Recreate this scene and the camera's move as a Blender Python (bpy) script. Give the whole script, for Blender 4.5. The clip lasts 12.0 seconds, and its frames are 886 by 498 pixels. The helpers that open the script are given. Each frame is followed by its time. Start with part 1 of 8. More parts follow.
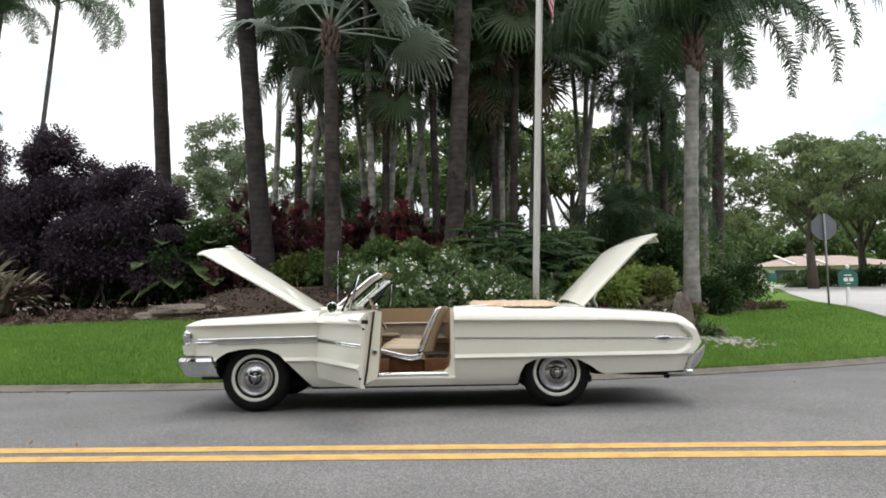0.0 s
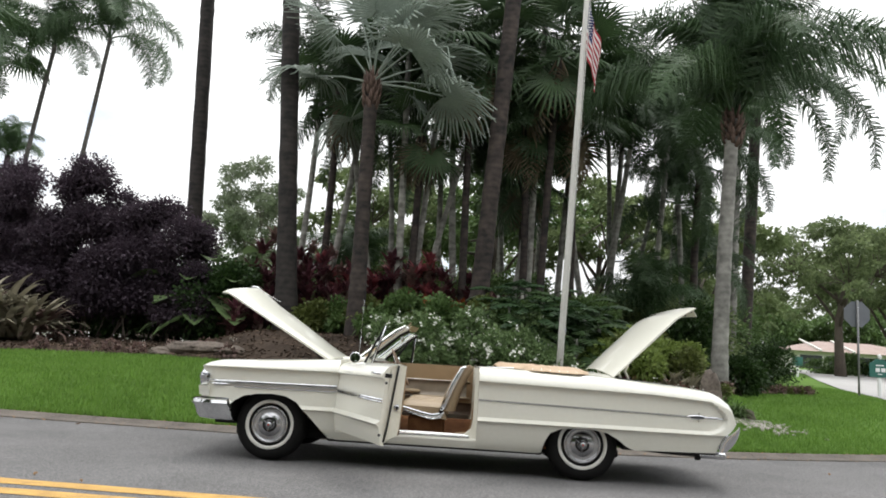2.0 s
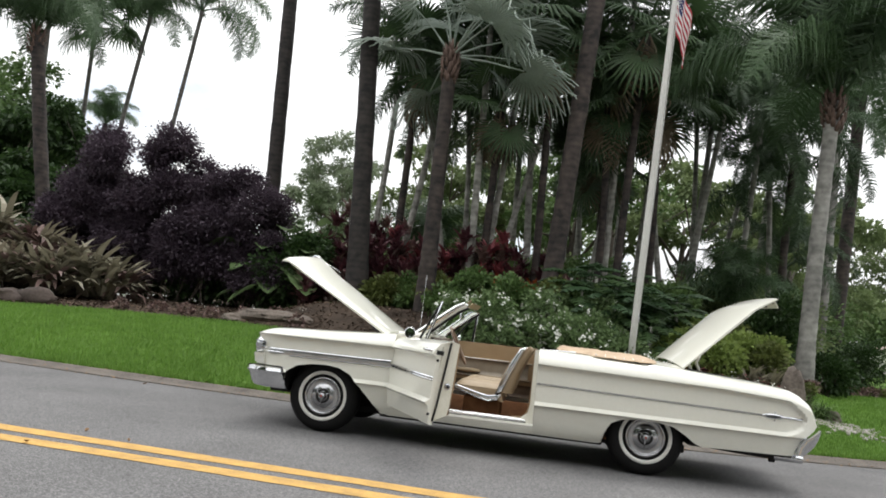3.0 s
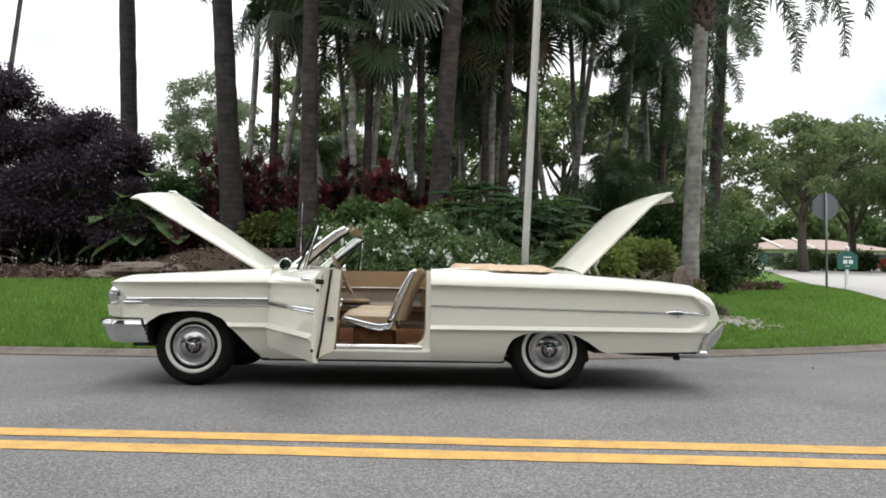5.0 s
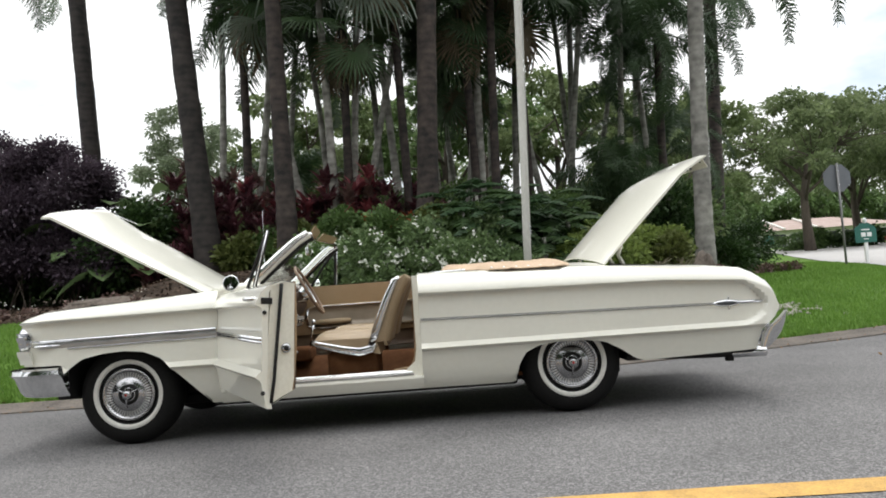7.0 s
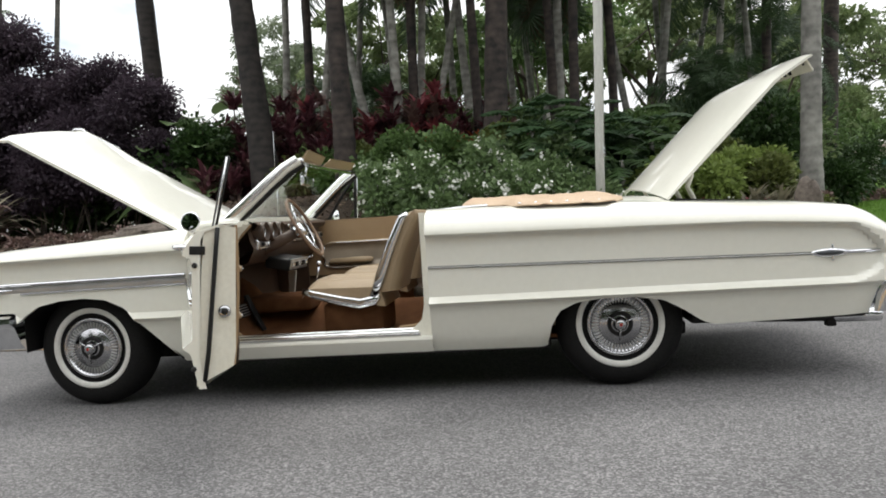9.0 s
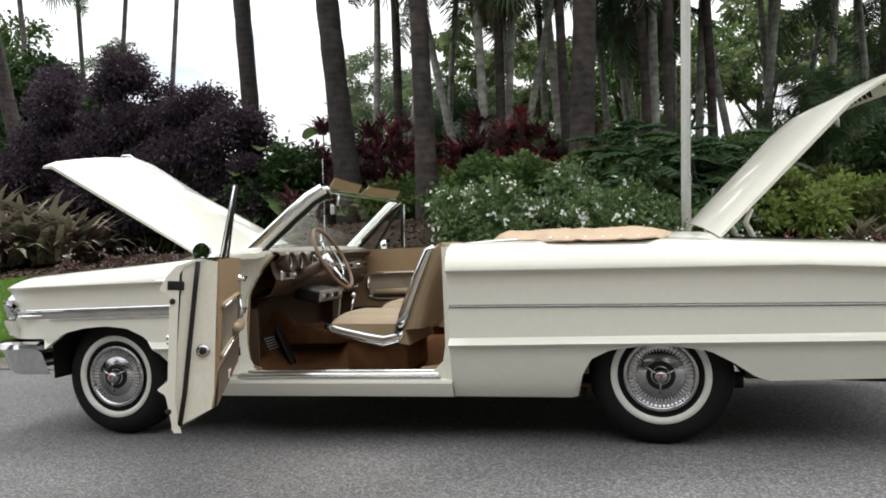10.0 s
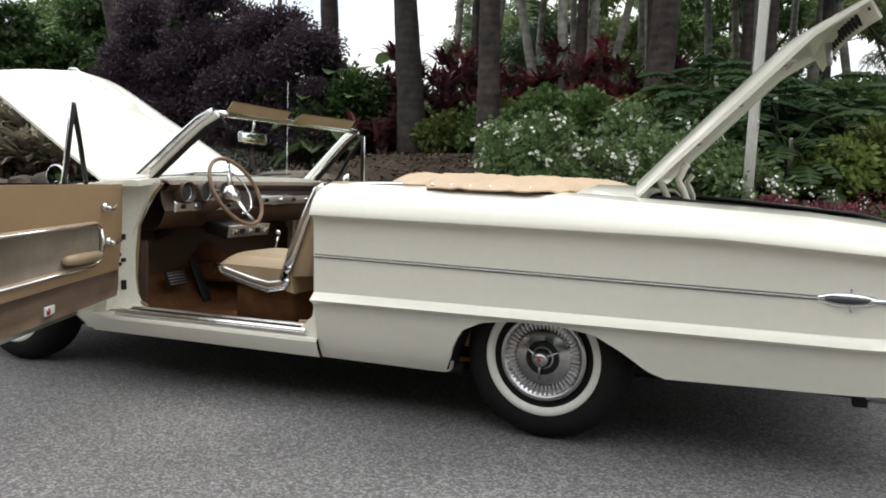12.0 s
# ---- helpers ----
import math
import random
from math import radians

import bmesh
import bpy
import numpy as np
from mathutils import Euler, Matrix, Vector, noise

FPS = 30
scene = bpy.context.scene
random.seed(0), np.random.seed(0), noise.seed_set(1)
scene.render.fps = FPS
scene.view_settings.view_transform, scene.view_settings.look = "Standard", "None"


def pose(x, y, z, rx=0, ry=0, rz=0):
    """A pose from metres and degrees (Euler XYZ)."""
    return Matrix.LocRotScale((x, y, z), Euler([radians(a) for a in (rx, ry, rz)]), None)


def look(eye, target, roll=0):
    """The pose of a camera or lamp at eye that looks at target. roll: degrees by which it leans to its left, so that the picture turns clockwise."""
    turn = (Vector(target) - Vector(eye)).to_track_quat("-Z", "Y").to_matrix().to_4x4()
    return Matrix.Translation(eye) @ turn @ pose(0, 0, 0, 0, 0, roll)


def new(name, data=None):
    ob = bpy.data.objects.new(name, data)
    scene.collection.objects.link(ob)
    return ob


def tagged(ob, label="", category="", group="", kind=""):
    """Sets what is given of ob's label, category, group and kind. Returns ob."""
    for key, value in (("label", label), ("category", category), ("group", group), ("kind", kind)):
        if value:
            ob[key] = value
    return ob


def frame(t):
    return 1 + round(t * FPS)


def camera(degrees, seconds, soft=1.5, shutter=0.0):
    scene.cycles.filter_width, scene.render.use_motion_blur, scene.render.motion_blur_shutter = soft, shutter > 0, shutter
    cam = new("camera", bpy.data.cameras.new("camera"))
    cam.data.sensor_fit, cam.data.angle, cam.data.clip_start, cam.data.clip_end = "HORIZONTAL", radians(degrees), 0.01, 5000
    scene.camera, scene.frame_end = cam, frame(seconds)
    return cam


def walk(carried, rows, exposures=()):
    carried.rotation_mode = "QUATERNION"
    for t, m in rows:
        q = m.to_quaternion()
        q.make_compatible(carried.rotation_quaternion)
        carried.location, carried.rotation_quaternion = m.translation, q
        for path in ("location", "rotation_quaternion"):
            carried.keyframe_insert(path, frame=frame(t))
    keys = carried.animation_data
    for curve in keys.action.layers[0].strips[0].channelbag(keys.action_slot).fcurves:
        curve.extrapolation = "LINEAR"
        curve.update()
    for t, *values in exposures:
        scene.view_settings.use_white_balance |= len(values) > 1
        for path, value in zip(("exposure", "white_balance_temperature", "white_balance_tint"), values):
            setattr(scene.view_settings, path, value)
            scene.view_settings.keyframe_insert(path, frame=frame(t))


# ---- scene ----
cam = camera(59.9, 12.0, soft=1.8)
PATH = [
    (0, (1.962, -7.634, 1.009), (1.948, -5.64, 1.161), -1.1),
    (0.5, (1.956, -7.62, 1.031), (1.94, -5.63, 1.23), 0.1),
    (1, (1.929, -7.588, 1.022), (1.936, -5.603, 1.265), 1.6),
    (1.5, (1.833, -7.554, 1.024), (1.881, -5.572, 1.289), 2.0),
    (2, (1.856, -7.448, 1.02), (1.783, -5.471, 1.316), 3.5),
    (2.5, (1.968, -7.297, 1.029), (1.688, -5.334, 1.289), 6.7),
    (4.5, (2.05, -6.631, 0.953), (1.906, -4.639, 1.073), 2.9),
    (5, (2.034, -6.439, 0.923), (2.055, -4.44, 1.004), 0.8),
    (5.5, (2.026, -6.219, 0.896), (2.152, -4.224, 0.964), 0.3),
    (6, (2.091, -5.957, 0.892), (2.101, -3.958, 0.948), 0.7),
    (6.5, (2.061, -5.5, 0.864), (2.061, -3.502, 0.95), -4.4),
    (7, (2.124, -5.145, 0.884), (2.151, -3.148, 0.994), -4.1),
    (7.5, (2.249, -4.858, 0.892), (2.128, -2.862, 0.925), -3.5),
    (9.5, (2.715, -3.856, 0.988), (2.416, -1.88, 0.909), -3.6),
    (10, (2.931, -3.695, 0.999), (2.444, -1.755, 0.996), -2.5),
    (10.5, (3.169, -3.559, 1.015), (2.514, -1.67, 0.959), -0.3),
    (11, (3.408, -3.287, 1.014), (2.818, -1.38, 0.887), 0.9),
    (11.5, (3.616, -3.062, 1.018), (3.034, -1.151, 0.93), 1.9),
    (12, (3.832, -2.812, 1.032), (3.051, -0.979, 0.86), 1.1),
]
walk(cam, [(t, look(eye, target, roll)) for t, eye, target, roll in PATH])

# ---------------------------------------------------------------- world, sun, exposure
EXPOSURE = 0.08
scene.view_settings.exposure = EXPOSURE
world = bpy.data.worlds.new("sky_world")
scene.world = world
world.use_nodes = True
wn, wl = world.node_tree.nodes, world.node_tree.links
wn.clear()
w_out = wn.new("ShaderNodeOutputWorld")
w_bg = wn.new("ShaderNodeBackground")
w_sky = wn.new("ShaderNodeTexSky")
w_sky.sky_type, w_sky.sun_disc = "NISHITA", False
w_sky.sun_elevation, w_sky.sun_rotation = radians(58), radians(8)
w_gain = wn.new("ShaderNodeVectorMath")
w_gain.operation = "SCALE"
w_gain.inputs[3].default_value = 0.13
w_co = wn.new("ShaderNodeTexCoord")
w_map = wn.new("ShaderNodeMapping")
w_map.inputs["Scale"].default_value = (1.0, 1.0, 2.2)
w_noise = wn.new("ShaderNodeTexNoise")
w_noise.inputs["Scale"].default_value, w_noise.inputs["Detail"].default_value = 2.6, 6
w_ramp = wn.new("ShaderNodeValToRGB")
w_ramp.color_ramp.elements[0].position, w_ramp.color_ramp.elements[1].position = 0.29, 0.42
w_mix = wn.new("ShaderNodeMix")
w_mix.data_type = "RGBA"
wl.new(w_co.outputs["Generated"], w_map.inputs["Vector"])
wl.new(w_map.outputs["Vector"], w_noise.inputs["Vector"])
wl.new(w_noise.outputs["Fac"], w_ramp.inputs["Fac"])
wl.new(w_sky.outputs["Color"], w_gain.inputs[0])
wl.new(w_ramp.outputs["Color"], w_mix.inputs["Factor"])
wl.new(w_gain.outputs["Vector"], w_mix.inputs["A"])
# an overcast sky, brighter towards the zenith than at the horizon
w_sep = wn.new("ShaderNodeSeparateXYZ")
w_up = wn.new("ShaderNodeMath")
w_up.operation, w_up.use_clamp = "MAXIMUM", True
w_up.inputs[1].default_value = 0.0
w_lum = wn.new("ShaderNodeMath")
w_lum.operation = "MULTIPLY_ADD"
w_lum.inputs[1].default_value, w_lum.inputs[2].default_value = 1.75, 0.85
w_white = wn.new("ShaderNodeVectorMath")
w_white.operation = "SCALE"
w_white.inputs[0].default_value = (0.99, 1.0, 1.01)
wl.new(w_co.outputs["Generated"], w_sep.inputs["Vector"])
wl.new(w_sep.outputs["Z"], w_up.inputs[0])
wl.new(w_up.outputs["Value"], w_lum.inputs[0])
wl.new(w_lum.outputs["Value"], w_white.inputs[3])
wl.new(w_white.outputs["Vector"], w_mix.inputs["B"])
wl.new(w_mix.outputs["Result"], w_bg.inputs["Color"])
w_bg.inputs["Strength"].default_value = 1.0
wl.new(w_bg.outputs["Background"], w_out.inputs["Surface"])

sun_data = bpy.data.lights.new("sun", "SUN")
sun_data.energy, sun_data.angle, sun_data.color = 1.2, radians(24), (1.0, 0.97, 0.92)
sun = new("sun", sun_data)
sun.matrix_world = look((3.0, 14.0, 30), (1.5, 2.5, 10.0))


# ---------------------------------------------------------------- materials
def node_mat(name):
    m = bpy.data.materials.new(name)
    m.use_nodes = True
    return m, m.node_tree.nodes, m.node_tree.links, m.node_tree.nodes["Principled BSDF"]


def surface(name, dark, light, rough=0.6, metal=0.0, scale=8.0, fine=90.0, bump=0.15, coat=0.0, spec=0.5,
            rand=0.0, through_light=0.0, island=0.0, rough_var=0.1, stretch=(1, 1, 1), space="Object"):
    """A procedural surface: two scales of variation in colour, roughness and relief."""
    m, n, l, b = node_mat(name)
    co = n.new("ShaderNodeTexCoord")
    mp = n.new("ShaderNodeMapping")
    mp.inputs["Scale"].default_value = stretch
    l.new(co.outputs[space], mp.inputs["Vector"])
    big, small = n.new("ShaderNodeTexNoise"), n.new("ShaderNodeTexNoise")
    big.inputs["Scale"].default_value, big.inputs["Detail"].default_value = scale, 4
    small.inputs["Scale"].default_value, small.inputs["Detail"].default_value = fine, 3
    l.new(mp.outputs["Vector"], big.inputs["Vector"])
    l.new(mp.outputs["Vector"], small.inputs["Vector"])
    add = n.new("ShaderNodeMath")
    add.operation = "ADD"
    l.new(big.outputs["Fac"], add.inputs[0])
    l.new(small.outputs["Fac"], add.inputs[1])
    half = n.new("ShaderNodeMapRange")
    half.inputs["From Min"].default_value, half.inputs["From Max"].default_value = 0.65, 1.35
    l.new(add.outputs[0], half.inputs["Value"])
    fac = half.outputs["Result"]
    for weight, node_type, socket in ((rand, "ShaderNodeObjectInfo", "Random"), (island, "ShaderNodeNewGeometry", "Random Per Island")):
        if weight:
            src = n.new(node_type)
            mx = n.new("ShaderNodeMix")
            mx.inputs["Factor"].default_value = weight
            l.new(fac, mx.inputs["A"])
            l.new(src.outputs[socket], mx.inputs["B"])
            fac = mx.outputs["Result"]
    col = n.new("ShaderNodeMix")
    col.data_type = "RGBA"
    col.inputs["A"].default_value, col.inputs["B"].default_value = (*dark, 1), (*light, 1)
    l.new(fac, col.inputs["Factor"])
    l.new(col.outputs["Result"], b.inputs["Base Color"])
    rr = n.new("ShaderNodeMapRange")
    rr.inputs["To Min"].default_value, rr.inputs["To Max"].default_value = max(0.02, rough - rough_var), min(1, rough + rough_var)
    l.new(big.outputs["Fac"], rr.inputs["Value"])
    l.new(rr.outputs["Result"], b.inputs["Roughness"])
    b.inputs["Metallic"].default_value = metal
    b.inputs["Specular IOR Level"].default_value = spec
    b.inputs["Coat Weight"].default_value = coat
    b.inputs["Coat Roughness"].default_value = 0.06
    if bump:
        bp = n.new("ShaderNodeBump")
        bp.inputs["Strength"].default_value, bp.inputs["Distance"].default_value = bump, 0.01
        l.new(small.outputs["Fac"], bp.inputs["Height"])
        l.new(bp.outputs["Normal"], b.inputs["Normal"])
    if through_light:
        tr = n.new("ShaderNodeBsdfTranslucent")
        l.new(col.outputs["Result"], tr.inputs["Color"])
        ms = n.new("ShaderNodeMixShader")
        ms.inputs["Fac"].default_value = through_light
        out = n["Material Output"]
        l.new(b.outputs["BSDF"], ms.inputs[1])
        l.new(tr.outputs["BSDF"], ms.inputs[2])
        l.new(ms.outputs["Shader"], out.inputs["Surface"])
    return m


def asphalt_surface():
    """Aged asphalt: pale aggregate in dark binder, broad worn patches."""
    m, n, l, b = node_mat("asphalt")
    co = n.new("ShaderNodeTexCoord")
    vo = n.new("ShaderNodeTexVoronoi")
    vo.inputs["Scale"].default_value = 125
    l.new(co.outputs["Object"], vo.inputs["Vector"])
    no, pa = n.new("ShaderNodeTexNoise"), n.new("ShaderNodeTexNoise")
    no.inputs["Scale"].default_value, no.inputs["Detail"].default_value = 34, 10
    no.inputs["Roughness"].default_value = 0.72
    pa.inputs["Scale"].default_value, pa.inputs["Detail"].default_value = 0.9, 8
    l.new(co.outputs["Object"], no.inputs["Vector"])
    l.new(co.outputs["Object"], pa.inputs["Vector"])
    gr = n.new("ShaderNodeValToRGB")
    gr.color_ramp.elements[0].position, gr.color_ramp.elements[0].color = 0.27, (0.074, 0.072, 0.071, 1)
    gr.color_ramp.elements[1].position, gr.color_ramp.elements[1].color = 0.80, (0.275, 0.270, 0.265, 1)
    e_mid = gr.color_ramp.elements.new(0.50)
    e_mid.color = (0.122, 0.118, 0.119, 1)
    e_hi = gr.color_ramp.elements.new(0.62)
    e_hi.color = (0.168, 0.163, 0.162, 1)
    sep = n.new("ShaderNodeSeparateColor")
    l.new(vo.outputs["Color"], sep.inputs["Color"])
    mx = n.new("ShaderNodeMix")
    mx.inputs["Factor"].default_value = 0.45
    l.new(sep.outputs["Red"], mx.inputs["A"])
    l.new(no.outputs["Fac"], mx.inputs["B"])
    l.new(mx.outputs["Result"], gr.inputs["Fac"])
    br = n.new("ShaderNodeMapRange")
    br.inputs["From Min"].default_value, br.inputs["From Max"].default_value = 0.3, 0.7
    br.inputs["To Min"].default_value, br.inputs["To Max"].default_value = 0.77, 1.08
    l.new(pa.outputs["Fac"], br.inputs["Value"])
    mul = n.new("ShaderNodeVectorMath")
    mul.operation = "SCALE"
    l.new(gr.outputs["Color"], mul.inputs[0])
    l.new(br.outputs["Result"], mul.inputs[3])
    l.new(mul.outputs["Vector"], b.inputs["Base Color"])
    b.inputs["Roughness"].default_value = 0.85
    bp = n.new("ShaderNodeBump")
    bp.inputs["Strength"].default_value, bp.inputs["Distance"].default_value = 0.45, 0.004
    l.new(vo.outputs["Distance"], bp.inputs["Height"])
    l.new(bp.outputs["Normal"], b.inputs["Normal"])
    return m


def ringed_bark(name, dark, light, rings=9.0, rough=0.85, bump=0.5, blotch=0.86):
    """Palm bark: horizontal leaf scars, stretched fibres and blotches."""
    m, n, l, b = node_mat(name)
    co = n.new("ShaderNodeTexCoord")
    wv = n.new("ShaderNodeTexWave")
    wv.bands_direction = "Z"
    wv.inputs["Scale"].default_value, wv.inputs["Distortion"].default_value = rings, 4.5
    wv.inputs["Detail"].default_value, wv.inputs["Detail Scale"].default_value = 3, 1.5
    l.new(co.outputs["Object"], wv.inputs["Vector"])
    no = n.new("ShaderNodeTexNoise")
    no.inputs["Scale"].default_value, no.inputs["Detail"].default_value = 4.5, 9
    l.new(co.outputs["Object"], no.inputs["Vector"])
    mx = n.new("ShaderNodeMix")
    mx.inputs["Factor"].default_value = blotch
    l.new(wv.outputs["Fac"], mx.inputs["A"])
    l.new(no.outputs["Fac"], mx.inputs["B"])
    rp = n.new("ShaderNodeValToRGB")
    rp.color_ramp.elements[0].position, rp.color_ramp.elements[0].color = 0.34, (*dark, 1)
    rp.color_ramp.elements[1].position, rp.color_ramp.elements[1].color = 0.70, (*light, 1)
    l.new(mx.outputs["Result"], rp.inputs["Fac"])
    l.new(rp.outputs["Color"], b.inputs["Base Color"])
    b.inputs["Roughness"].default_value = rough
    bp = n.new("ShaderNodeBump")
    bp.inputs["Strength"].default_value, bp.inputs["Distance"].default_value = bump, 0.03
    l.new(mx.outputs["Result"], bp.inputs["Height"])
    l.new(bp.outputs["Normal"], b.inputs["Normal"])
    return m


def glass_surface():
    m, n, l, b = node_mat("clear_glass")
    b.inputs["Base Color"].default_value = (0.93, 0.97, 0.95, 1)
    b.inputs["Roughness"].default_value = 0.02
    b.inputs["IOR"].default_value = 1.05
    b.inputs["Transmission Weight"].default_value = 1.0
    return m


PAINT = surface("cream_car_paint", (0.745, 0.735, 0.645), (0.79, 0.78, 0.69), 0.32, 0, 1.5, 30, 0.0, coat=0.9, rough_var=0.05)
PAINT_IN = surface("inner_cream_paint", (0.66, 0.64, 0.54), (0.77, 0.755, 0.655), 0.5, 0, 6, 60, 0.05)
CHROME = surface("chrome", (0.62, 0.63, 0.65), (0.74, 0.75, 0.76), 0.10, 1.0, 5, 40, 0.0, rough_var=0.05)
STEEL = surface("satin_wheel_metal", (0.36, 0.36, 0.37), (0.54, 0.54, 0.55), 0.20, 1.0, 12, 90, 0.05)
RIM_BROWN = surface("brown_wheel_rim", (0.13, 0.075, 0.042), (0.21, 0.13, 0.078), 0.5, 0, 8, 90, 0.05)
ALU = surface("brushed_aluminium", (0.42, 0.42, 0.42), (0.56, 0.56, 0.55), 0.34, 1.0, 12, 140, 0.08)
RUBBER = surface("tyre_rubber", (0.006, 0.006, 0.006), (0.014, 0.0135, 0.013), 0.8, 0, 10, 80, 0.2, spec=0.2)
BLACK = surface("black_trim", (0.006, 0.006, 0.006), (0.016, 0.0155, 0.015), 0.6, 0, 10, 80, 0.1, spec=0.3)
INLAY = surface("brown_grey_door_inlay", (0.20, 0.165, 0.125), (0.31, 0.265, 0.21), 0.42, 0.35, 9, 160, 0.08)
POLISHED = surface("polished_sill_metal", (0.78, 0.78, 0.77), (0.84, 0.84, 0.83), 0.15, 1.0, 3, 12, 0.0, rough_var=0.05)
WHITEWALL = surface("whitewall_rubber", (0.62, 0.61, 0.56), (0.74, 0.73, 0.68), 0.6, 0, 10, 60, 0.05)
TAN = surface("tan_vinyl", (0.25, 0.165, 0.085), (0.33, 0.225, 0.125), 0.48, 0, 6, 260, 0.12)
TAN_SEAT = surface("tan_seat_vinyl", (0.275, 0.200, 0.120), (0.375, 0.283, 0.177), 0.44, 0, 5, 220, 0.12)
BROWN = surface("dark_brown_vinyl", (0.040, 0.023, 0.014), (0.078, 0.046, 0.028), 0.45, 0, 6, 200, 0.1)
KICK = surface("brown_kick_vinyl", (0.085, 0.055, 0.034), (0.16, 0.108, 0.068), 0.5, 0, 7, 150, 0.12)
CARPET = surface("brown_carpet", (0.085, 0.036, 0.016), (0.165, 0.076, 0.034), 0.95, 0, 14, 420, 0.6, spec=0.1)
COVER = surface("tan_boot_cover", (0.42, 0.30, 0.19), (0.55, 0.41, 0.28), 0.55, 0, 4, 120, 0.15)
GLASS = glass_surface()
MIRROR = surface("mirror_glass", (0.85, 0.87, 0.86), (0.88, 0.9, 0.89), 0.02, 1.0, 3, 10, 0.0, rough_var=0.01)
RED_LENS = surface("red_lens", (0.30, 0.02, 0.02), (0.42, 0.04, 0.03), 0.15, 0, 6, 50, 0.0, coat=0.8)
LENS = surface("headlamp_glass", (0.6, 0.62, 0.63), (0.75, 0.77, 0.78), 0.08, 0, 9, 60, 0.1, coat=0.8)

ASPHALT = asphalt_surface()
LINE = surface("worn_yellow_line", (0.33, 0.195, 0.060), (0.66, 0.40, 0.105), 0.8, 0, 7.0, 110, 0.5, rough_var=0.05)
CONCRETE = surface("kerb_concrete", (0.060, 0.050, 0.042), (0.185, 0.160, 0.135), 0.9, 0, 3.0, 45, 0.4)
SOIL = surface("lawn_soil", (0.068, 0.130, 0.024), (0.120, 0.210, 0.040), 0.95, 0, 0.7, 24, 0.6, spec=0.1)
MULCH = surface("mulch", (0.022, 0.017, 0.013), (0.105, 0.078, 0.060), 0.95, 0, 1.6, 26, 1.0, spec=0.1)
STREET = surface("pale_street", (0.32, 0.31, 0.30), (0.42, 0.41, 0.40), 0.9, 0, 0.6, 40, 0.3)
ROCK = surface("weathered_boulder", (0.060, 0.047, 0.038), (0.20, 0.165, 0.135), 0.9, 0, 3.2, 22, 0.9)
PALE_STONE = surface("pale_gravel", (0.24, 0.22, 0.19), (0.48, 0.45, 0.41), 0.9, 0, 5, 40, 0.5, rand=0.4)
BLADE = surface("grass_blade", (0.105, 0.205, 0.034), (0.210, 0.365, 0.070), 0.55, 0, 0.8, 3, 0.0, through_light=0.3, island=0.5, spec=0.3)
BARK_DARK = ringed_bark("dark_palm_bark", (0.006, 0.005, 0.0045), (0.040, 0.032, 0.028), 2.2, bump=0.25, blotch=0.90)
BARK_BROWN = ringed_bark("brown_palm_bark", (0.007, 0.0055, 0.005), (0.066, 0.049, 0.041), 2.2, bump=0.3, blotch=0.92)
BARK_GREY = ringed_bark("grey_palm_bark", (0.13, 0.125, 0.115), (0.34, 0.33, 0.30), 2.2, bump=0.15, blotch=0.93)
BARK_THIN = ringed_bark("slender_palm_bark", (0.13, 0.125, 0.11), (0.42, 0.41, 0.37), 2.0, bump=0.12, blotch=0.93)
BARK_FAR = ringed_bark("dull_far_palm_bark", (0.05, 0.047, 0.042), (0.14, 0.13, 0.115), 2.0, bump=0.1)
BARK_TREE = surface("tree_bark", (0.045, 0.036, 0.028), (0.13, 0.105, 0.085), 0.9, 0, 5, 30, 0.7, stretch=(1, 1, 0.2))
BOOT = surface("brown_leaf_bases", (0.060, 0.036, 0.027), (0.17, 0.112, 0.088), 0.9, 0, 7, 40, 0.6, stretch=(1, 1, 0.3))
FAN_BLUE = surface("silver_fan_leaf", (0.160, 0.205, 0.170), (0.37, 0.43, 0.365), 0.5, 0, 1.5, 30, 0.0, through_light=0.18, rand=0.35)
FAN_GREEN = surface("green_fan_leaf", (0.030, 0.062, 0.026), (0.078, 0.132, 0.052), 0.5, 0, 1.5, 30, 0.0, through_light=0.2, rand=0.4)
FAN_DEAD = surface("dry_fan_leaf", (0.10, 0.075, 0.045), (0.22, 0.17, 0.11), 0.7, 0, 1.5, 30, 0.0, through_light=0.15, rand=0.4)
FEATHER = surface("feather_leaf", (0.028, 0.060, 0.024), (0.080, 0.142, 0.054), 0.5, 0, 1.2, 20, 0.0, through_light=0.2, rand=0.4)
# darker copy of feather_leaf, with the shade among the crowns in its colour
FEATHER_DARK = surface("shaded_feather_leaf", (0.026, 0.052, 0.024), (0.070, 0.118, 0.050), 0.5, 0, 1.2, 20, 0.0, through_light=0.18, rand=0.4)


def leaf_mat(name, dark, light, tr=0.25):
    return surface(name, dark, light, 0.5, 0, 0.9, 4, 0.0, through_light=tr, island=0.65, spec=0.35)


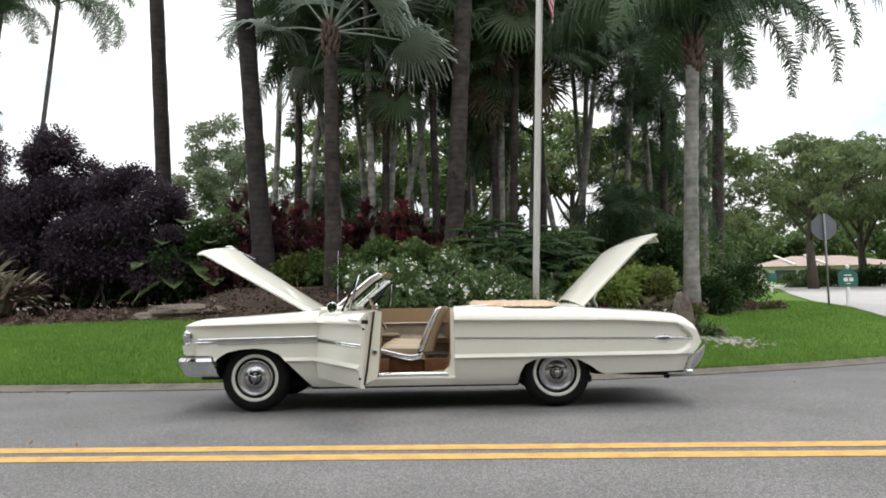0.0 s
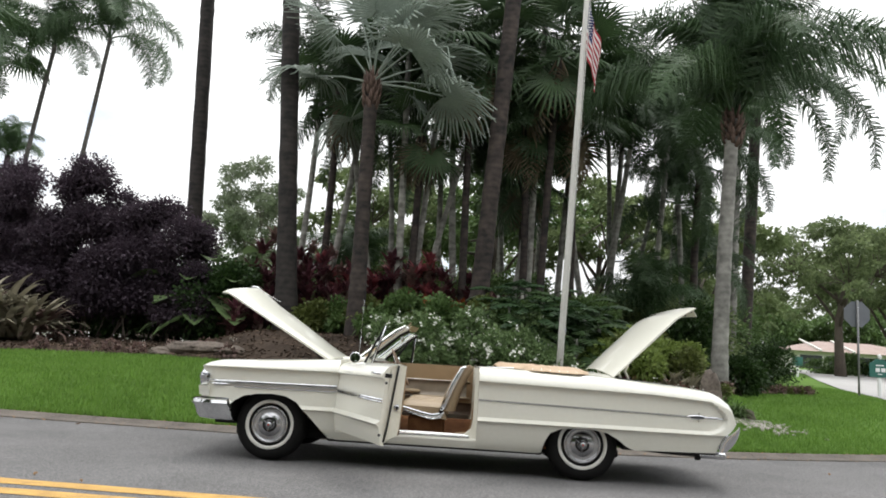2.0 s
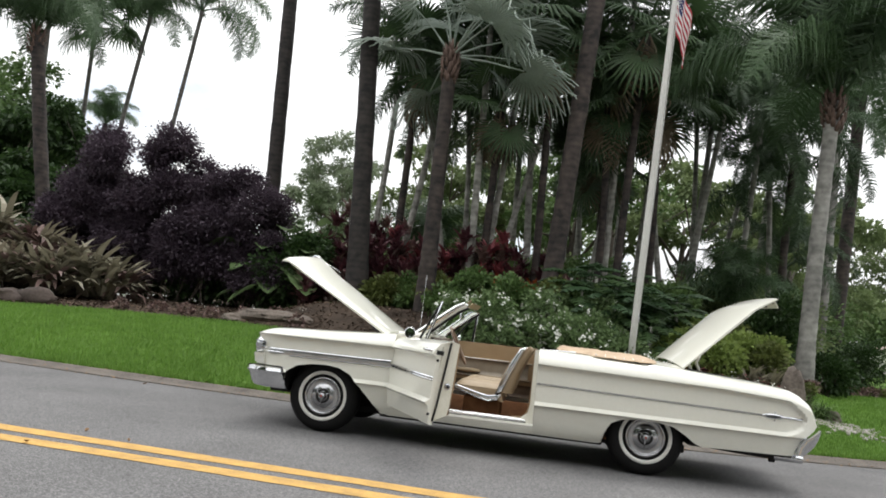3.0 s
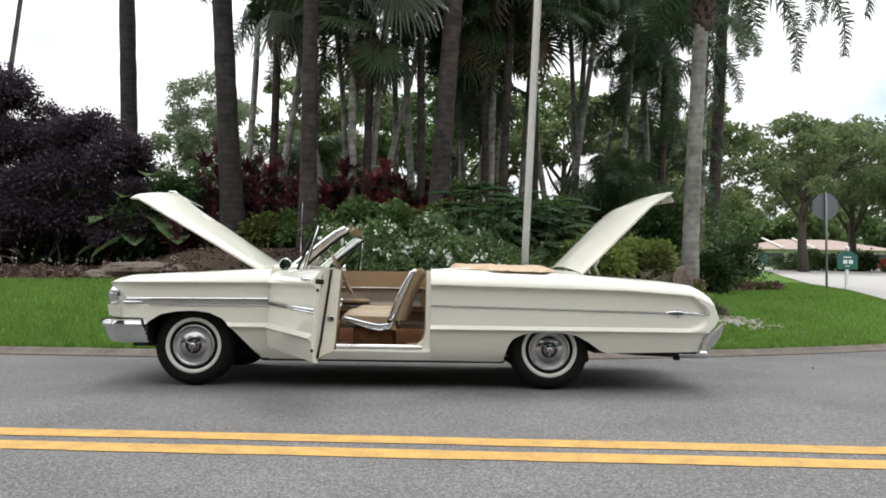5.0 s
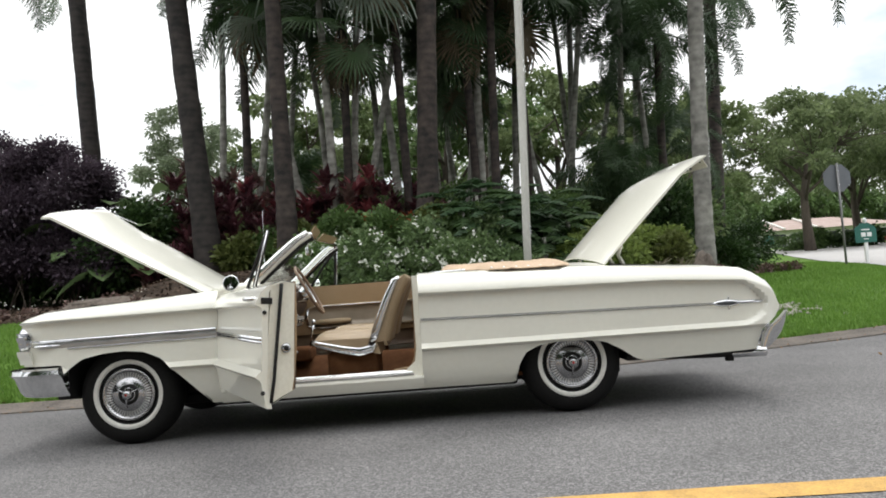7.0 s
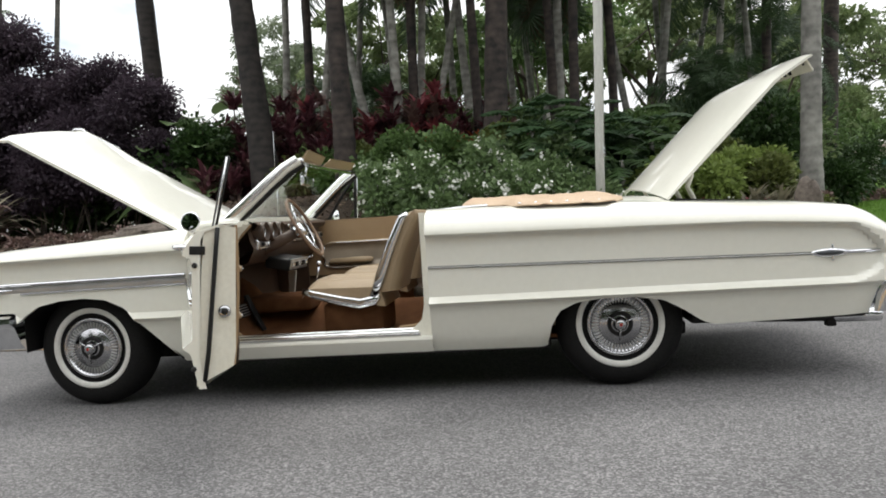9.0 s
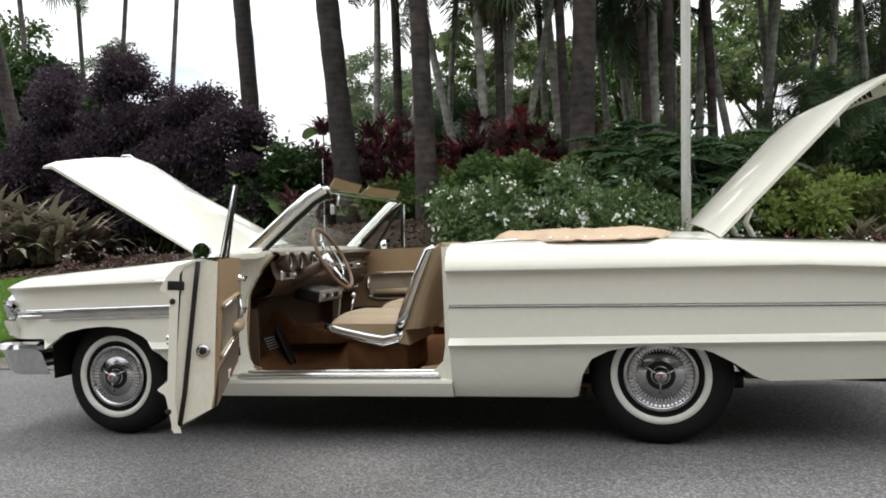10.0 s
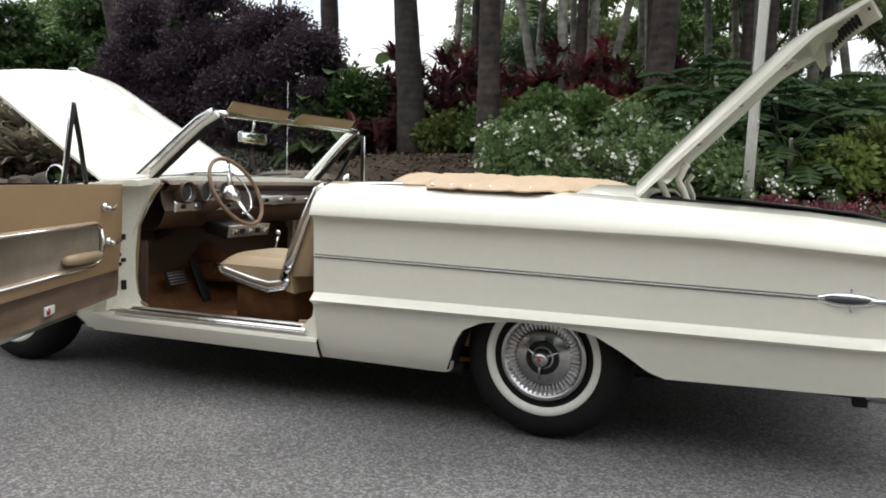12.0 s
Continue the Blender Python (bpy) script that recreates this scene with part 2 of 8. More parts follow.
LEAF_PURPLE = surface("purple_leaf", (0.030, 0.022, 0.031), (0.108, 0.078, 0.102), 0.6, 0, 0.9, 4, 0.0, through_light=0.25, island=0.45, spec=0.25)
LEAF_GREEN = leaf_mat("green_leaf", (0.048, 0.088, 0.026), (0.155, 0.245, 0.080), 0.3)
# distance haze put into the leaf colour: paler, with less contrast between leaves
LEAF_FAR = surface("distant_leaf", (0.095, 0.135, 0.055), (0.24, 0.30, 0.135), 0.6, 0, 0.5, 3, 0.0, through_light=0.4, island=0.35, spec=0.2)
LEAF_AIRY = surface("airy_far_leaf", (0.066, 0.096, 0.042), (0.225, 0.280, 0.130), 0.6, 0, 0.5, 3, 0.0, through_light=0.45, island=0.55, spec=0.2)
LEAF_GREY = surface("grey_green_leaf", (0.105, 0.135, 0.085), (0.26, 0.30, 0.20), 0.6, 0, 0.4, 3, 0.0, through_light=0.45, island=0.35, spec=0.2)
LEAF_HEDGE = leaf_mat("pale_hedge_leaf", (0.075, 0.120, 0.048), (0.215, 0.31, 0.13), 0.3)
LEAF_DARK = leaf_mat("dark_green_leaf", (0.016, 0.036, 0.011), (0.055, 0.105, 0.028))
LEAF_LOBED = leaf_mat("glossy_lobed_leaf", (0.012, 0.030, 0.012), (0.048, 0.100, 0.034), 0.2)
LEAF_LIGHT = leaf_mat("light_green_leaf", (0.115, 0.165, 0.036), (0.29, 0.375, 0.105), 0.38)
LEAF_OLIVE = leaf_mat("olive_leaf", (0.065, 0.085, 0.022), (0.17, 0.20, 0.060), 0.3)
LEAF_RED = leaf_mat("red_leaf", (0.085, 0.020, 0.032), (0.46, 0.135, 0.145), 0.4)
LEAF_MAROON = leaf_mat("maroon_leaf", (0.042, 0.018, 0.025), (0.21, 0.080, 0.095), 0.3)
LEAF_ORANGE = leaf_mat("orange_leaf", (0.20, 0.040, 0.015), (0.45, 0.13, 0.040), 0.3)
LEAF_BROMELIAD = leaf_mat("striped_strap_leaf", (0.075, 0.075, 0.048), (0.36, 0.325, 0.235), 0.22)
LEAF_BRONZE = leaf_mat("bronze_strap_leaf", (0.075, 0.042, 0.042), (0.27, 0.185, 0.155), 0.22)
# brown rock, its colour darkened for the shade of the strap leaves
ROCK_SHADED = surface("brown_edging_rock", (0.034, 0.025, 0.021), (0.10, 0.075, 0.063), 0.9, 0, 3.2, 22, 0.9)
PETAL = surface("white_petal", (0.72, 0.72, 0.66), (0.85, 0.85, 0.80), 0.6, 0, 5, 20, 0.0, through_light=0.2)
PETAL_RED = surface("red_petal", (0.5, 0.03, 0.03), (0.65, 0.08, 0.06), 0.6, 0, 5, 20, 0.0, through_light=0.2)
PETAL_YELLOW = surface("yellow_petal", (0.6, 0.36, 0.03), (0.75, 0.5, 0.06), 0.6, 0, 5, 20, 0.0, through_light=0.2)
POLE_WHITE = surface("weathered_white_paint", (0.46, 0.45, 0.42), (0.66, 0.65, 0.61), 0.5, 0, 1.4, 18, 0.08, stretch=(6, 6, 0.7))
SIGN_GREY = surface("grey_sign_back", (0.105, 0.115, 0.13), (0.15, 0.16, 0.175), 0.5, 0.2, 4, 40, 0.02)
POST_GREY = surface("galvanised_post", (0.16, 0.16, 0.16), (0.25, 0.25, 0.25), 0.5, 0.5, 6, 60, 0.05)
SIGN_GREEN = surface("green_sign_face", (0.010, 0.095, 0.075), (0.020, 0.13, 0.10), 0.45, 0, 4, 40, 0.02)
SIGN_WHITE = surface("white_sign_paint", (0.70, 0.71, 0.70), (0.8, 0.81, 0.8), 0.5, 0, 4, 40, 0.02)
WALL_WHITE = surface("stucco_wall", (0.55, 0.54, 0.50), (0.70, 0.69, 0.65), 0.85, 0, 1.5, 30, 0.3)
ROOF_TILE = surface("pink_roof_tile", (0.24, 0.175, 0.150), (0.37, 0.29, 0.255), 0.85, 0, 1.2, 12, 0.4)
DARK_GLASS = surface("dark_window_pane", (0.03, 0.035, 0.04), (0.06, 0.065, 0.07), 0.1, 0, 3, 10, 0.0)
FLAG_RED = surface("flag_red", (0.32, 0.015, 0.03), (0.45, 0.03, 0.05), 0.75, 0, 8, 200, 0.05, through_light=0.3)
FLAG_WHITE = surface("flag_white", (0.62, 0.61, 0.60), (0.75, 0.74, 0.73), 0.75, 0, 8, 200, 0.05, through_light=0.3)
FLAG_BLUE = surface("flag_blue", (0.015, 0.02, 0.09), (0.025, 0.035, 0.14), 0.75, 0, 8, 200, 0.05, through_light=0.3)


# ---------------------------------------------------------------- mesh helpers
class Builder:
    """Collects vertices and faces of one mesh."""

    def __init__(self):
        self.v, self.f, self.n = [], [], 0

    def add(self, verts, faces):
        verts = np.asarray(verts, float).reshape(-1, 3)
        self.v.append(verts)
        self.f.extend([tuple(int(i) + self.n for i in f) for f in faces])
        self.n += len(verts)
        return self

    def mesh(self, name, smooth=True, weld=0.0):
        me = bpy.data.meshes.new(name)
        me.from_pydata(np.concatenate(self.v).tolist() if self.v else [], [], self.f)
        if weld:
            bm = bmesh.new()
            bm.from_mesh(me)
            bmesh.ops.remove_doubles(bm, verts=bm.verts, dist=weld)
            bmesh.ops.recalc_face_normals(bm, faces=bm.faces)
            bm.to_mesh(me)
            bm.free()
        me.update()
        if smooth:
            me.polygons.foreach_set("use_smooth", [True] * len(me.polygons))
        return me


def sharp(me, angle=35):
    me.set_sharp_from_angle(angle=radians(angle))
    return me


def thing(name, label, category, group="", kind="", at=None):
    ob = tagged(new(name), label, category, group, kind)
    ob.empty_display_size = 0.1
    if at is not None:
        ob.matrix_world = at
    return ob


def part(name, data, material, parent=None, label="", at=None):
    """Links one mesh object under a thing or a part."""
    if isinstance(data, Builder):
        data = data.mesh(name)
    ob = new(name, data)
    if material and not data.materials:
        data.materials.append(material)
    if parent:
        ob.parent = parent
    if at is not None:
        ob.matrix_local = at
    if label:
        tagged(ob, label)
    return ob


def solid(name, data, material, label, category, group="", kind="", at=None):
    ob = part(name, data, material, None, "", at)
    return tagged(ob, label, category, group, kind)


def grid_faces(nu, nv, closed_v=False):
    out = []
    for i in range(nu - 1):
        for j in range(nv if closed_v else nv - 1):
            k = (j + 1) % nv
            out.append((i * nv + j, (i + 1) * nv + j, (i + 1) * nv + k, i * nv + k))
    return out


def box(b, centre, size, bevel=0.0, turn=None):
    """A box with bevelled edges, added to Builder b."""
    bm = bmesh.new()
    bmesh.ops.create_cube(bm, size=1.0)
    bmesh.ops.scale(bm, vec=size, verts=bm.verts)
    if bevel:
        bmesh.ops.bevel(bm, geom=bm.edges[:], offset=min(bevel, 0.45 * min(size)), segments=2, affect="EDGES", profile=0.6)
    m = Matrix.Translation(centre) @ (turn.to_4x4() if turn else Matrix())
    bm.verts.ensure_lookup_table()
    verts = [tuple(m @ v.co) for v in bm.verts]
    b.add(verts, [[v.index for v in f.verts] for f in bm.faces])
    bm.free()
    return b


def tube(b, points, radii, seg=8, cap=True, flat=1.0):
    """A tube along points with radii, added to Builder b. flat squeezes it in the second cross direction."""
    pts = [Vector(p) for p in points]
    if isinstance(radii, (int, float)):
        radii = [radii] * len(pts)
    rings, side = [], None
    for i, p in enumerate(pts):
        d = (pts[min(i + 1, len(pts) - 1)] - pts[max(i - 1, 0)]).normalized()
        if side is None:
            side = d.cross(Vector((0, 0, 1)) if abs(d.z) < 0.95 else Vector((1, 0, 0))).normalized()
        side = (side - d * side.dot(d)).normalized()
        up = d.cross(side)
        rings += [tuple(p + (side * math.cos(a) + up * math.sin(a) * flat) * radii[i]) for a in np.linspace(0, 2 * math.pi, seg, endpoint=False)]
    faces = grid_faces(len(pts), seg, True)
    if cap:
        faces.append(tuple(range(seg)))
        faces.append(tuple(reversed(range((len(pts) - 1) * seg, len(pts) * seg))))
    return b.add(rings, faces)


def lathe(b, profile, seg=40, axis="y", centre=(0, 0, 0)):
    """Turns (radius, height) pairs about an axis."""
    rows = []
    for r, h in profile:
        for a in np.linspace(0, 2 * math.pi, seg, endpoint=False):
            c, s = r * math.cos(a), r * math.sin(a)
            p = {"y": (c, h, s), "z": (c, s, h), "x": (h, c, s)}[axis]
            rows.append((p[0] + centre[0], p[1] + centre[1], p[2] + centre[2]))
    return b.add(rows, grid_faces(len(profile), seg, True))


def slab(b, front, back):
    """Two equal grids of points (rows of rows) closed into a plate."""
    front, back = np.asarray(front, float), np.asarray(back, float)
    nu, nv = front.shape[:2]
    n = nu * nv
    faces = grid_faces(nu, nv) + [tuple(reversed([i + n for i in f])) for f in grid_faces(nu, nv)]
    rim = [i * nv for i in range(nu)] + [(nu - 1) * nv + j for j in range(1, nv)] + [i * nv + nv - 1 for i in range(nu - 2, -1, -1)] + [j for j in range(nv - 2, 0, -1)]
    for a, c in zip(rim, rim[1:] + rim[:1]):
        faces.append((a, c, c + n, a + n))
    return b.add(np.concatenate([front.reshape(-1, 3), back.reshape(-1, 3)]), faces)


def smoothstep(a, b, x):
    t = np.clip((np.asarray(x, float) - a) / (b - a), 0, 1)
    return t * t * (3 - 2 * t)


# ---------------------------------------------------------------- ground, road, kerb
def kerb_y(x):
    """The line where the road meets the kerb."""
    d = np.abs(np.asarray(x, float) - 0.4)
    c = np.where(np.asarray(x, float) > 0.4, 0.033, 0.011)
    near = 2.37 + c * d * d
    far = 2.37 + c * 144 + 24 * c * (d - 12)
    return np.where(d < 12, near, far)


def land(x, y):
    """Height of the land behind the kerb."""
    x, y = np.asarray(x, float), np.asarray(y, float)
    d = np.maximum(y - kerb_y(x) - 0.38, 0)
    hump = 0.80 - 0.56 * smoothstep(2.5, 9.0, x)
    z = 0.040 + 0.045 * smoothstep(0, 2.0, d) + 0.036 * np.maximum(y - 2.8, 0) * smoothstep(0, 3, d) + hump * (1 - np.exp(-d / 3.3))
    mound = smoothstep(6.8, 9.2, y) * (1 - smoothstep(13, 22, y)) * smoothstep(-4.5, -2.5, x) * (1 - smoothstep(5.6, 8.8, x))
    return np.where(y < kerb_y(x) + 0.02, -0.06, z + 0.45 * mound)


def ground_sheet():
    xs = np.concatenate([np.linspace(-900, -60, 12), np.linspace(-55, -16, 16), np.linspace(-15, 18, 111), np.linspace(19, 60, 30), np.linspace(70, 900, 12)])
    base = np.concatenate([np.linspace(0, 12, 60), np.linspace(12.5, 40, 40), np.linspace(42, 90, 20), np.linspace(100, 1200, 14)])
    near = [-400, -60, -20, -10, -6, -3, -1, 0.31]
    pts = []
    for x in xs:
        k = float(kerb_y(max(min(x, 60), -60)))
        for n in near:
            pts.append((x, k + n, -0.06))
        for s in base:
            y = k + 0.36 + s
            z = float(land(max(min(x, 60), -60), y))
            z += 0.02 * noise.noise((x * 0.7, y * 0.7, 0))
            pts.append((x, y, max(z, 0.035) if s < 90 else z))
    return Builder().add(pts, grid_faces(len(xs), len(near) + len(base)))


ground = solid("ground", ground_sheet(), SOIL, "green lawn and open land rising gently behind the kerb", "ground", kind="structure")


def road_sheet():
    xs = np.concatenate([np.linspace(-300, -25, 12), np.linspace(-24, 24, 97), np.linspace(25, 300, 12)])
    fr = [-200, -30, -9, -5, -3, -2, -1, -0.4, 0.0]
    pts = []
    for x in xs:
        k = float(kerb_y(max(min(x, 45), -45)))
        pts += [(x, k + f + 0.005, 0.0) for f in fr]
    return Builder().add(pts, grid_faces(len(xs), len(fr)))


road = solid("road", road_sheet(), ASPHALT, "aged grey asphalt road with pale aggregate", "road", kind="structure")


def centre_line(offset, width=0.2):
    b = Builder()
    pts = []
    rnd = random.Random(int(offset * 100))
    xs = np.linspace(-60, 60, 401)
    for x in xs:
        y = -2.33 - 0.05 * (x - 2.0) + offset
        pts += [(x, y - width / 2 + rnd.uniform(-0.008, 0.008), 0.004), (x, y + width / 2 + rnd.uniform(-0.008, 0.008), 0.004)]
    return b.add(pts, grid_faces(len(xs), 2))


for off in (0.0, 0.345):
    solid("road_line", centre_line(off), LINE, "worn yellow centre line painted on the asphalt", "road line", "double yellow line", "structure")


def kerb_stone(x0, x1):
    xs = np.linspace(x0 + 0.004, x1 - 0.004, 6)
    sec = [(0.0, -0.05), (0.0, 0.012), (0.20, 0.016), (0.25, 0.024), (0.31, 0.052), (0.34, 0.058), (0.40, 0.058), (0.42, 0.048), (0.42, -0.05)]
    pts = []
    for x in xs:
        k = float(kerb_y(x))
        c = 0.033 if x > 0.4 else 0.011
        sl = 2 * c * max(min(x - 0.4, 12), -12)
        n = Vector((-sl, 1, 0)).normalized()
        pts += [(x + n.x * s, k + n.y * s, z) for s, z in sec]
    nv = len(sec)
    return Builder().add(pts, grid_faces(6, nv) + [tuple(range(nv)), tuple(reversed(range(5 * nv, 6 * nv)))])


kerb = thing("kerb", "low rolled concrete kerb along the lawn, weathered grey", "kerb", kind="structure")
step = 3.0
for i in range(16):
    part("kerb_stone", sharp(kerb_stone(-24.0 + i * step, -24.0 + (i + 1) * step).mesh("kerb_stone"), 40), CONCRETE, kerb)


def strip_on_land(name, left, right, rows=40, lift=0.03):
    """A strip between two polylines laid over the land."""
    def along(poly, t):
        poly = np.array(poly, float)
        s = np.concatenate([[0], np.cumsum(np.hypot(*np.diff(poly, axis=0).T))])
        return np.interp(t * s[-1], s, poly[:, 0]), np.interp(t * s[-1], s, poly[:, 1])
    pts = []
    for t in np.linspace(0, 1, rows):
        a, c = along(left, t), along(right, t)
        for w in np.linspace(0, 1, 9):
            x, y = a[0] + (c[0] - a[0]) * w, a[1] + (c[1] - a[1]) * w
            pts.append((x, y, max(float(land(x, y)), 0.01) + lift))
    return Builder().add(pts, grid_faces(rows, 9))


STREET_W = [(11.4, 8.0), (12.6, 11.2), (14.2, 16.0), (15.2, 20.5), (18.6, 30.0), (24.0, 44.0), (27, 60)]
STREET_E = [(22.0, 8.5), (19.5, 13.5), (19.3, 18.0), (21.0, 23.5), (25.0, 32.0), (33.0, 46.0), (42, 60)]
solid("side_street", strip_on_land("side_street", STREET_W, STREET_E, 60), STREET, "pale grey side street joining the road", "street", kind="structure")

BED_EDGE = [(-40, 7.5), (-16, 6.2), (-9.6, 6.35), (-6.5, 7.05), (-4.2, 7.3), (-2.0, 6.9), (0.5, 6.0), (3.0, 5.6), (5.0, 5.6), (5.9, 5.7), (6.5, 6.2), (6.95, 7.8), (7.7, 10.2), (8.9, 13.6), (11.9, 15.3), (12.6, 20.0), (14.5, 30.0)]


def bed_y(x):
    return float(np.interp(x, [p[0] for p in BED_EDGE], [p[1] for p in BED_EDGE]))


def bed_sheet():
    xs = np.concatenate([np.linspace(-40, -13, 20), np.linspace(-12.5, 9, 130), np.linspace(9.2, 14.5, 12)])
    fr = np.concatenate([np.linspace(0, 6, 36), np.linspace(6.5, 22, 14)])
    pts = []
    for x in xs:
        e = bed_y(x) + 0.10 * noise.noise((x * 1.7, 3.1, 0))
        for f in fr:
            y = e + f
            z = float(land(x, y)) + 0.03 + 0.05 * (noise.noise((x * 1.3, y * 1.3, 5)) + 0.3) * smoothstep(0, 0.5, f)
            if f == 0:
                z -= 0.05
            pts.append((x, y, z))
    return Builder().add(pts, grid_faces(len(xs), len(fr)))


solid("planting_bed", bed_sheet(), MULCH, "dark brown mulch planting bed under the palms", "garden bed", kind="structure")


# ---------------------------------------------------------------- the car
# Car space is world space: nose towards -x, near side y = 0, centre line y = CY.
CY = 1.02
car = thing("convertible_car", "cream vintage convertible with open door, raised hood and trunk lid", "car")

TOP_X = [-0.70, -0.64, -0.55, 0.02, 0.64, 1.30, 2.00, 3.10, 3.95, 4.22, 4.32, 4.41, 4.455, 4.475]
TOP_Z = [0.884, 0.912, 0.930, 0.962, 1.000, 1.006, 1.010, 0.990, 0.938, 0.906, 0.868, 0.812, 0.735, 0.645]


def top_z(x):
    return float(np.interp(x, TOP_X, TOP_Z))


def crease_z(x):
    return min(float(np.interp(x, [-0.7, 0.64, 2.0, 3.66, 4.2, 4.42, 4.475], [0.872, 0.884, 0.884, 0.856, 0.820, 0.74, 0.63])), top_z(x) - 0.02)


def bottom_z(x):
    front = [(-0.72, 0.575), (-0.40, 0.575), (-0.385, 0.50), (-0.36, 0.54), (-0.26, 0.605), (-0.12, 0.632), (0.02, 0.640), (0.15, 0.625), (0.26, 0.575), (0.41, 0.425), (0.53, 0.300), (0.58, 0.248)]
    rear = [(2.0, 0.240), (2.60, 0.236), (2.635, 0.250), (2.655, 0.36), (2.70, 0.435), (2.79, 0.478), (2.92, 0.494), (3.10, 0.492), (3.24, 0.470), (3.34, 0.415), (3.44, 0.345), (3.50, 0.325), (4.285, 0.345), (4.305, 0.43), (4.335, 0.495), (4.40, 0.535), (4.44, 0.565), (4.475, 0.62)]
    p = front + rear
    return float(np.interp(x, [a for a, c in p], [c for a, c in p]))


def end_pull(x):
    """How far the side draws in towards the nose and the tail."""
    return 0.10 * max(0, (-0.45 - x) / 0.25) ** 2 + 0.11 * max(0, (x - 4.05) / 0.39) ** 2.2


LOW_CREASE = 0.513


def side_y(x, z):
    """Inset of the body side from its widest line: a shallow cove runs between the two creases and closes round behind the emblem."""
    t, c = top_z(x), crease_z(x)
    if z > c:
        u = (z - c) / max(t - c, 0.01)
        y = 0.085 * u ** 1.5 + 0.05 * max(0, u - 0.75) * 4
    elif z > LOW_CREASE:
        mid, half = (c + LOW_CREASE) / 2, max((c - LOW_CREASE) / 2, 0.02)
        end = max(0.0, x - 4.14) / 0.23
        d = math.sqrt(end * end + ((z - mid) / half) ** 2)
        k = min(max((1 - d) / (0.08 if z > mid else 0.17), 0.0), 1.0)
        y = 0.006 * (c - z) / (c - LOW_CREASE) + 0.036 * k
    else:
        y = float(np.interp(z, [0.20, 0.25, 0.32, 0.42, 0.475, 0.495, 0.506, LOW_CREASE], [0.165, 0.108, 0.076, 0.052, 0.040, 0.032, 0.012, 0.006]))
    return y + end_pull(x)


SIDE_ROWS = [0.80, 0.775, 0.75, 0.725, 0.70, 0.675, 0.65, 0.625, 0.60, 0.57, 0.555, 0.545, 0.535, 0.524, LOW_CREASE, 0.509, 0.505, 0.499, 0.493, 0.475, 0.45, 0.42]


def side_panel(x0, x1, step=0.025, z_low=None, lip=0.035):
    """One side panel between two stations, with returned edges; wheel openings come from bottom_z."""
    n = max(3, int(round((x1 - x0) / step)) + 1)
    xs = np.linspace(x0, x1, n)
    rows = 9 + len(SIDE_ROWS) + 4
    outer = []
    for x in xs:
        t, c = top_z(x), crease_z(x)
        feat = [t, t - 0.2 * (t - c), t - 0.4 * (t - c), t - 0.6 * (t - c), t - 0.8 * (t - c), c + 0.006, c, c - 0.012, c - 0.03] + SIDE_ROWS + [0.36, 0.31, 0.27, 0.20]
        bz = bottom_z(x) if z_low is None else z_low
        feat = sorted((min(max(f, bz), t) for f in feat), reverse=True)
        outer.append([(x, side_y(x, z), z) for z in feat])
    outer = np.array(outer)
    b = Builder()
    b.add(outer.reshape(-1, 3), grid_faces(n, rows))
    low = outer[:, -1, :]
    back = low + np.array([0, lip, 0.004])
    b.add(np.concatenate([low, back]), [(i, i + 1, n + i + 1, n + i) for i in range(n - 1)])
    for end in (0, -1):
        e = outer[end]
        e2 = e + np.array([0.0, 0.04, 0])
        b.add(np.concatenate([e, e2]), [(i, i + 1, rows + i + 1, rows + i) for i in range(rows - 1)])
    return b


def mirrored(me, name):
    """The mesh of the opposite side of the car."""
    m2 = me.copy()
    m2.name = name
    m2.transform(Matrix.Translation((0, 2 * CY, 0)) @ Matrix.Diagonal((1, -1, 1, 1)))
    m2.flip_normals()
    return m2


def both(name, b, material, parent=car, label="", ang=28, weld=0.0004):
    me = sharp(b.mesh(name, weld=weld), ang)
    a = part(name, me, material, parent, label)
    c = part(name, mirrored(a.data, name), material, parent, label)
    return a, c


fender, fender_far = both("front_fender", side_panel(-0.70, 0.655), PAINT)
quarter, quarter_far = both("quarter_panel", side_panel(2.005, 4.475), PAINT)


def rocker():
    b = Builder()
    xs = np.linspace(0.646, 2.007, 30)
    sec = [(0.235, 0.335), (0.16, 0.340), (0.10, 0.338), (0.065, 0.330), (0.060, 0.315), (0.075, 0.270), (0.090, 0.243), (0.13, 0.238), (0.25, 0.24)]
    b.add([(x, y, z) for x in xs for y, z in sec], grid_faces(len(xs), len(sec)))
    return b


rocker_near, rocker_far = both("rocker_panel", rocker(), PAINT)
sb = Builder()
box(sb, (1.37, 0.150, 0.345), (1.14, 0.15, 0.016), 0.006)
for y in (0.092, 0.112, 0.190, 0.210):
    tube(sb, [(0.81, y, 0.352), (1.93, y, 0.352)], 0.0115, 10)
both("sill_plate", sb, POLISHED, weld=0)
sb = Builder()
for k in range(92):
    if not 40 < k < 49:
        box(sb, (0.83 + 0.0118 * k, 0.151, 0.3545), (0.0055, 0.052, 0.006))
box(sb, (1.37, 0.151, 0.3525), (1.09, 0.054, 0.003))
both("sill_tread", sb, BLACK, weld=0)


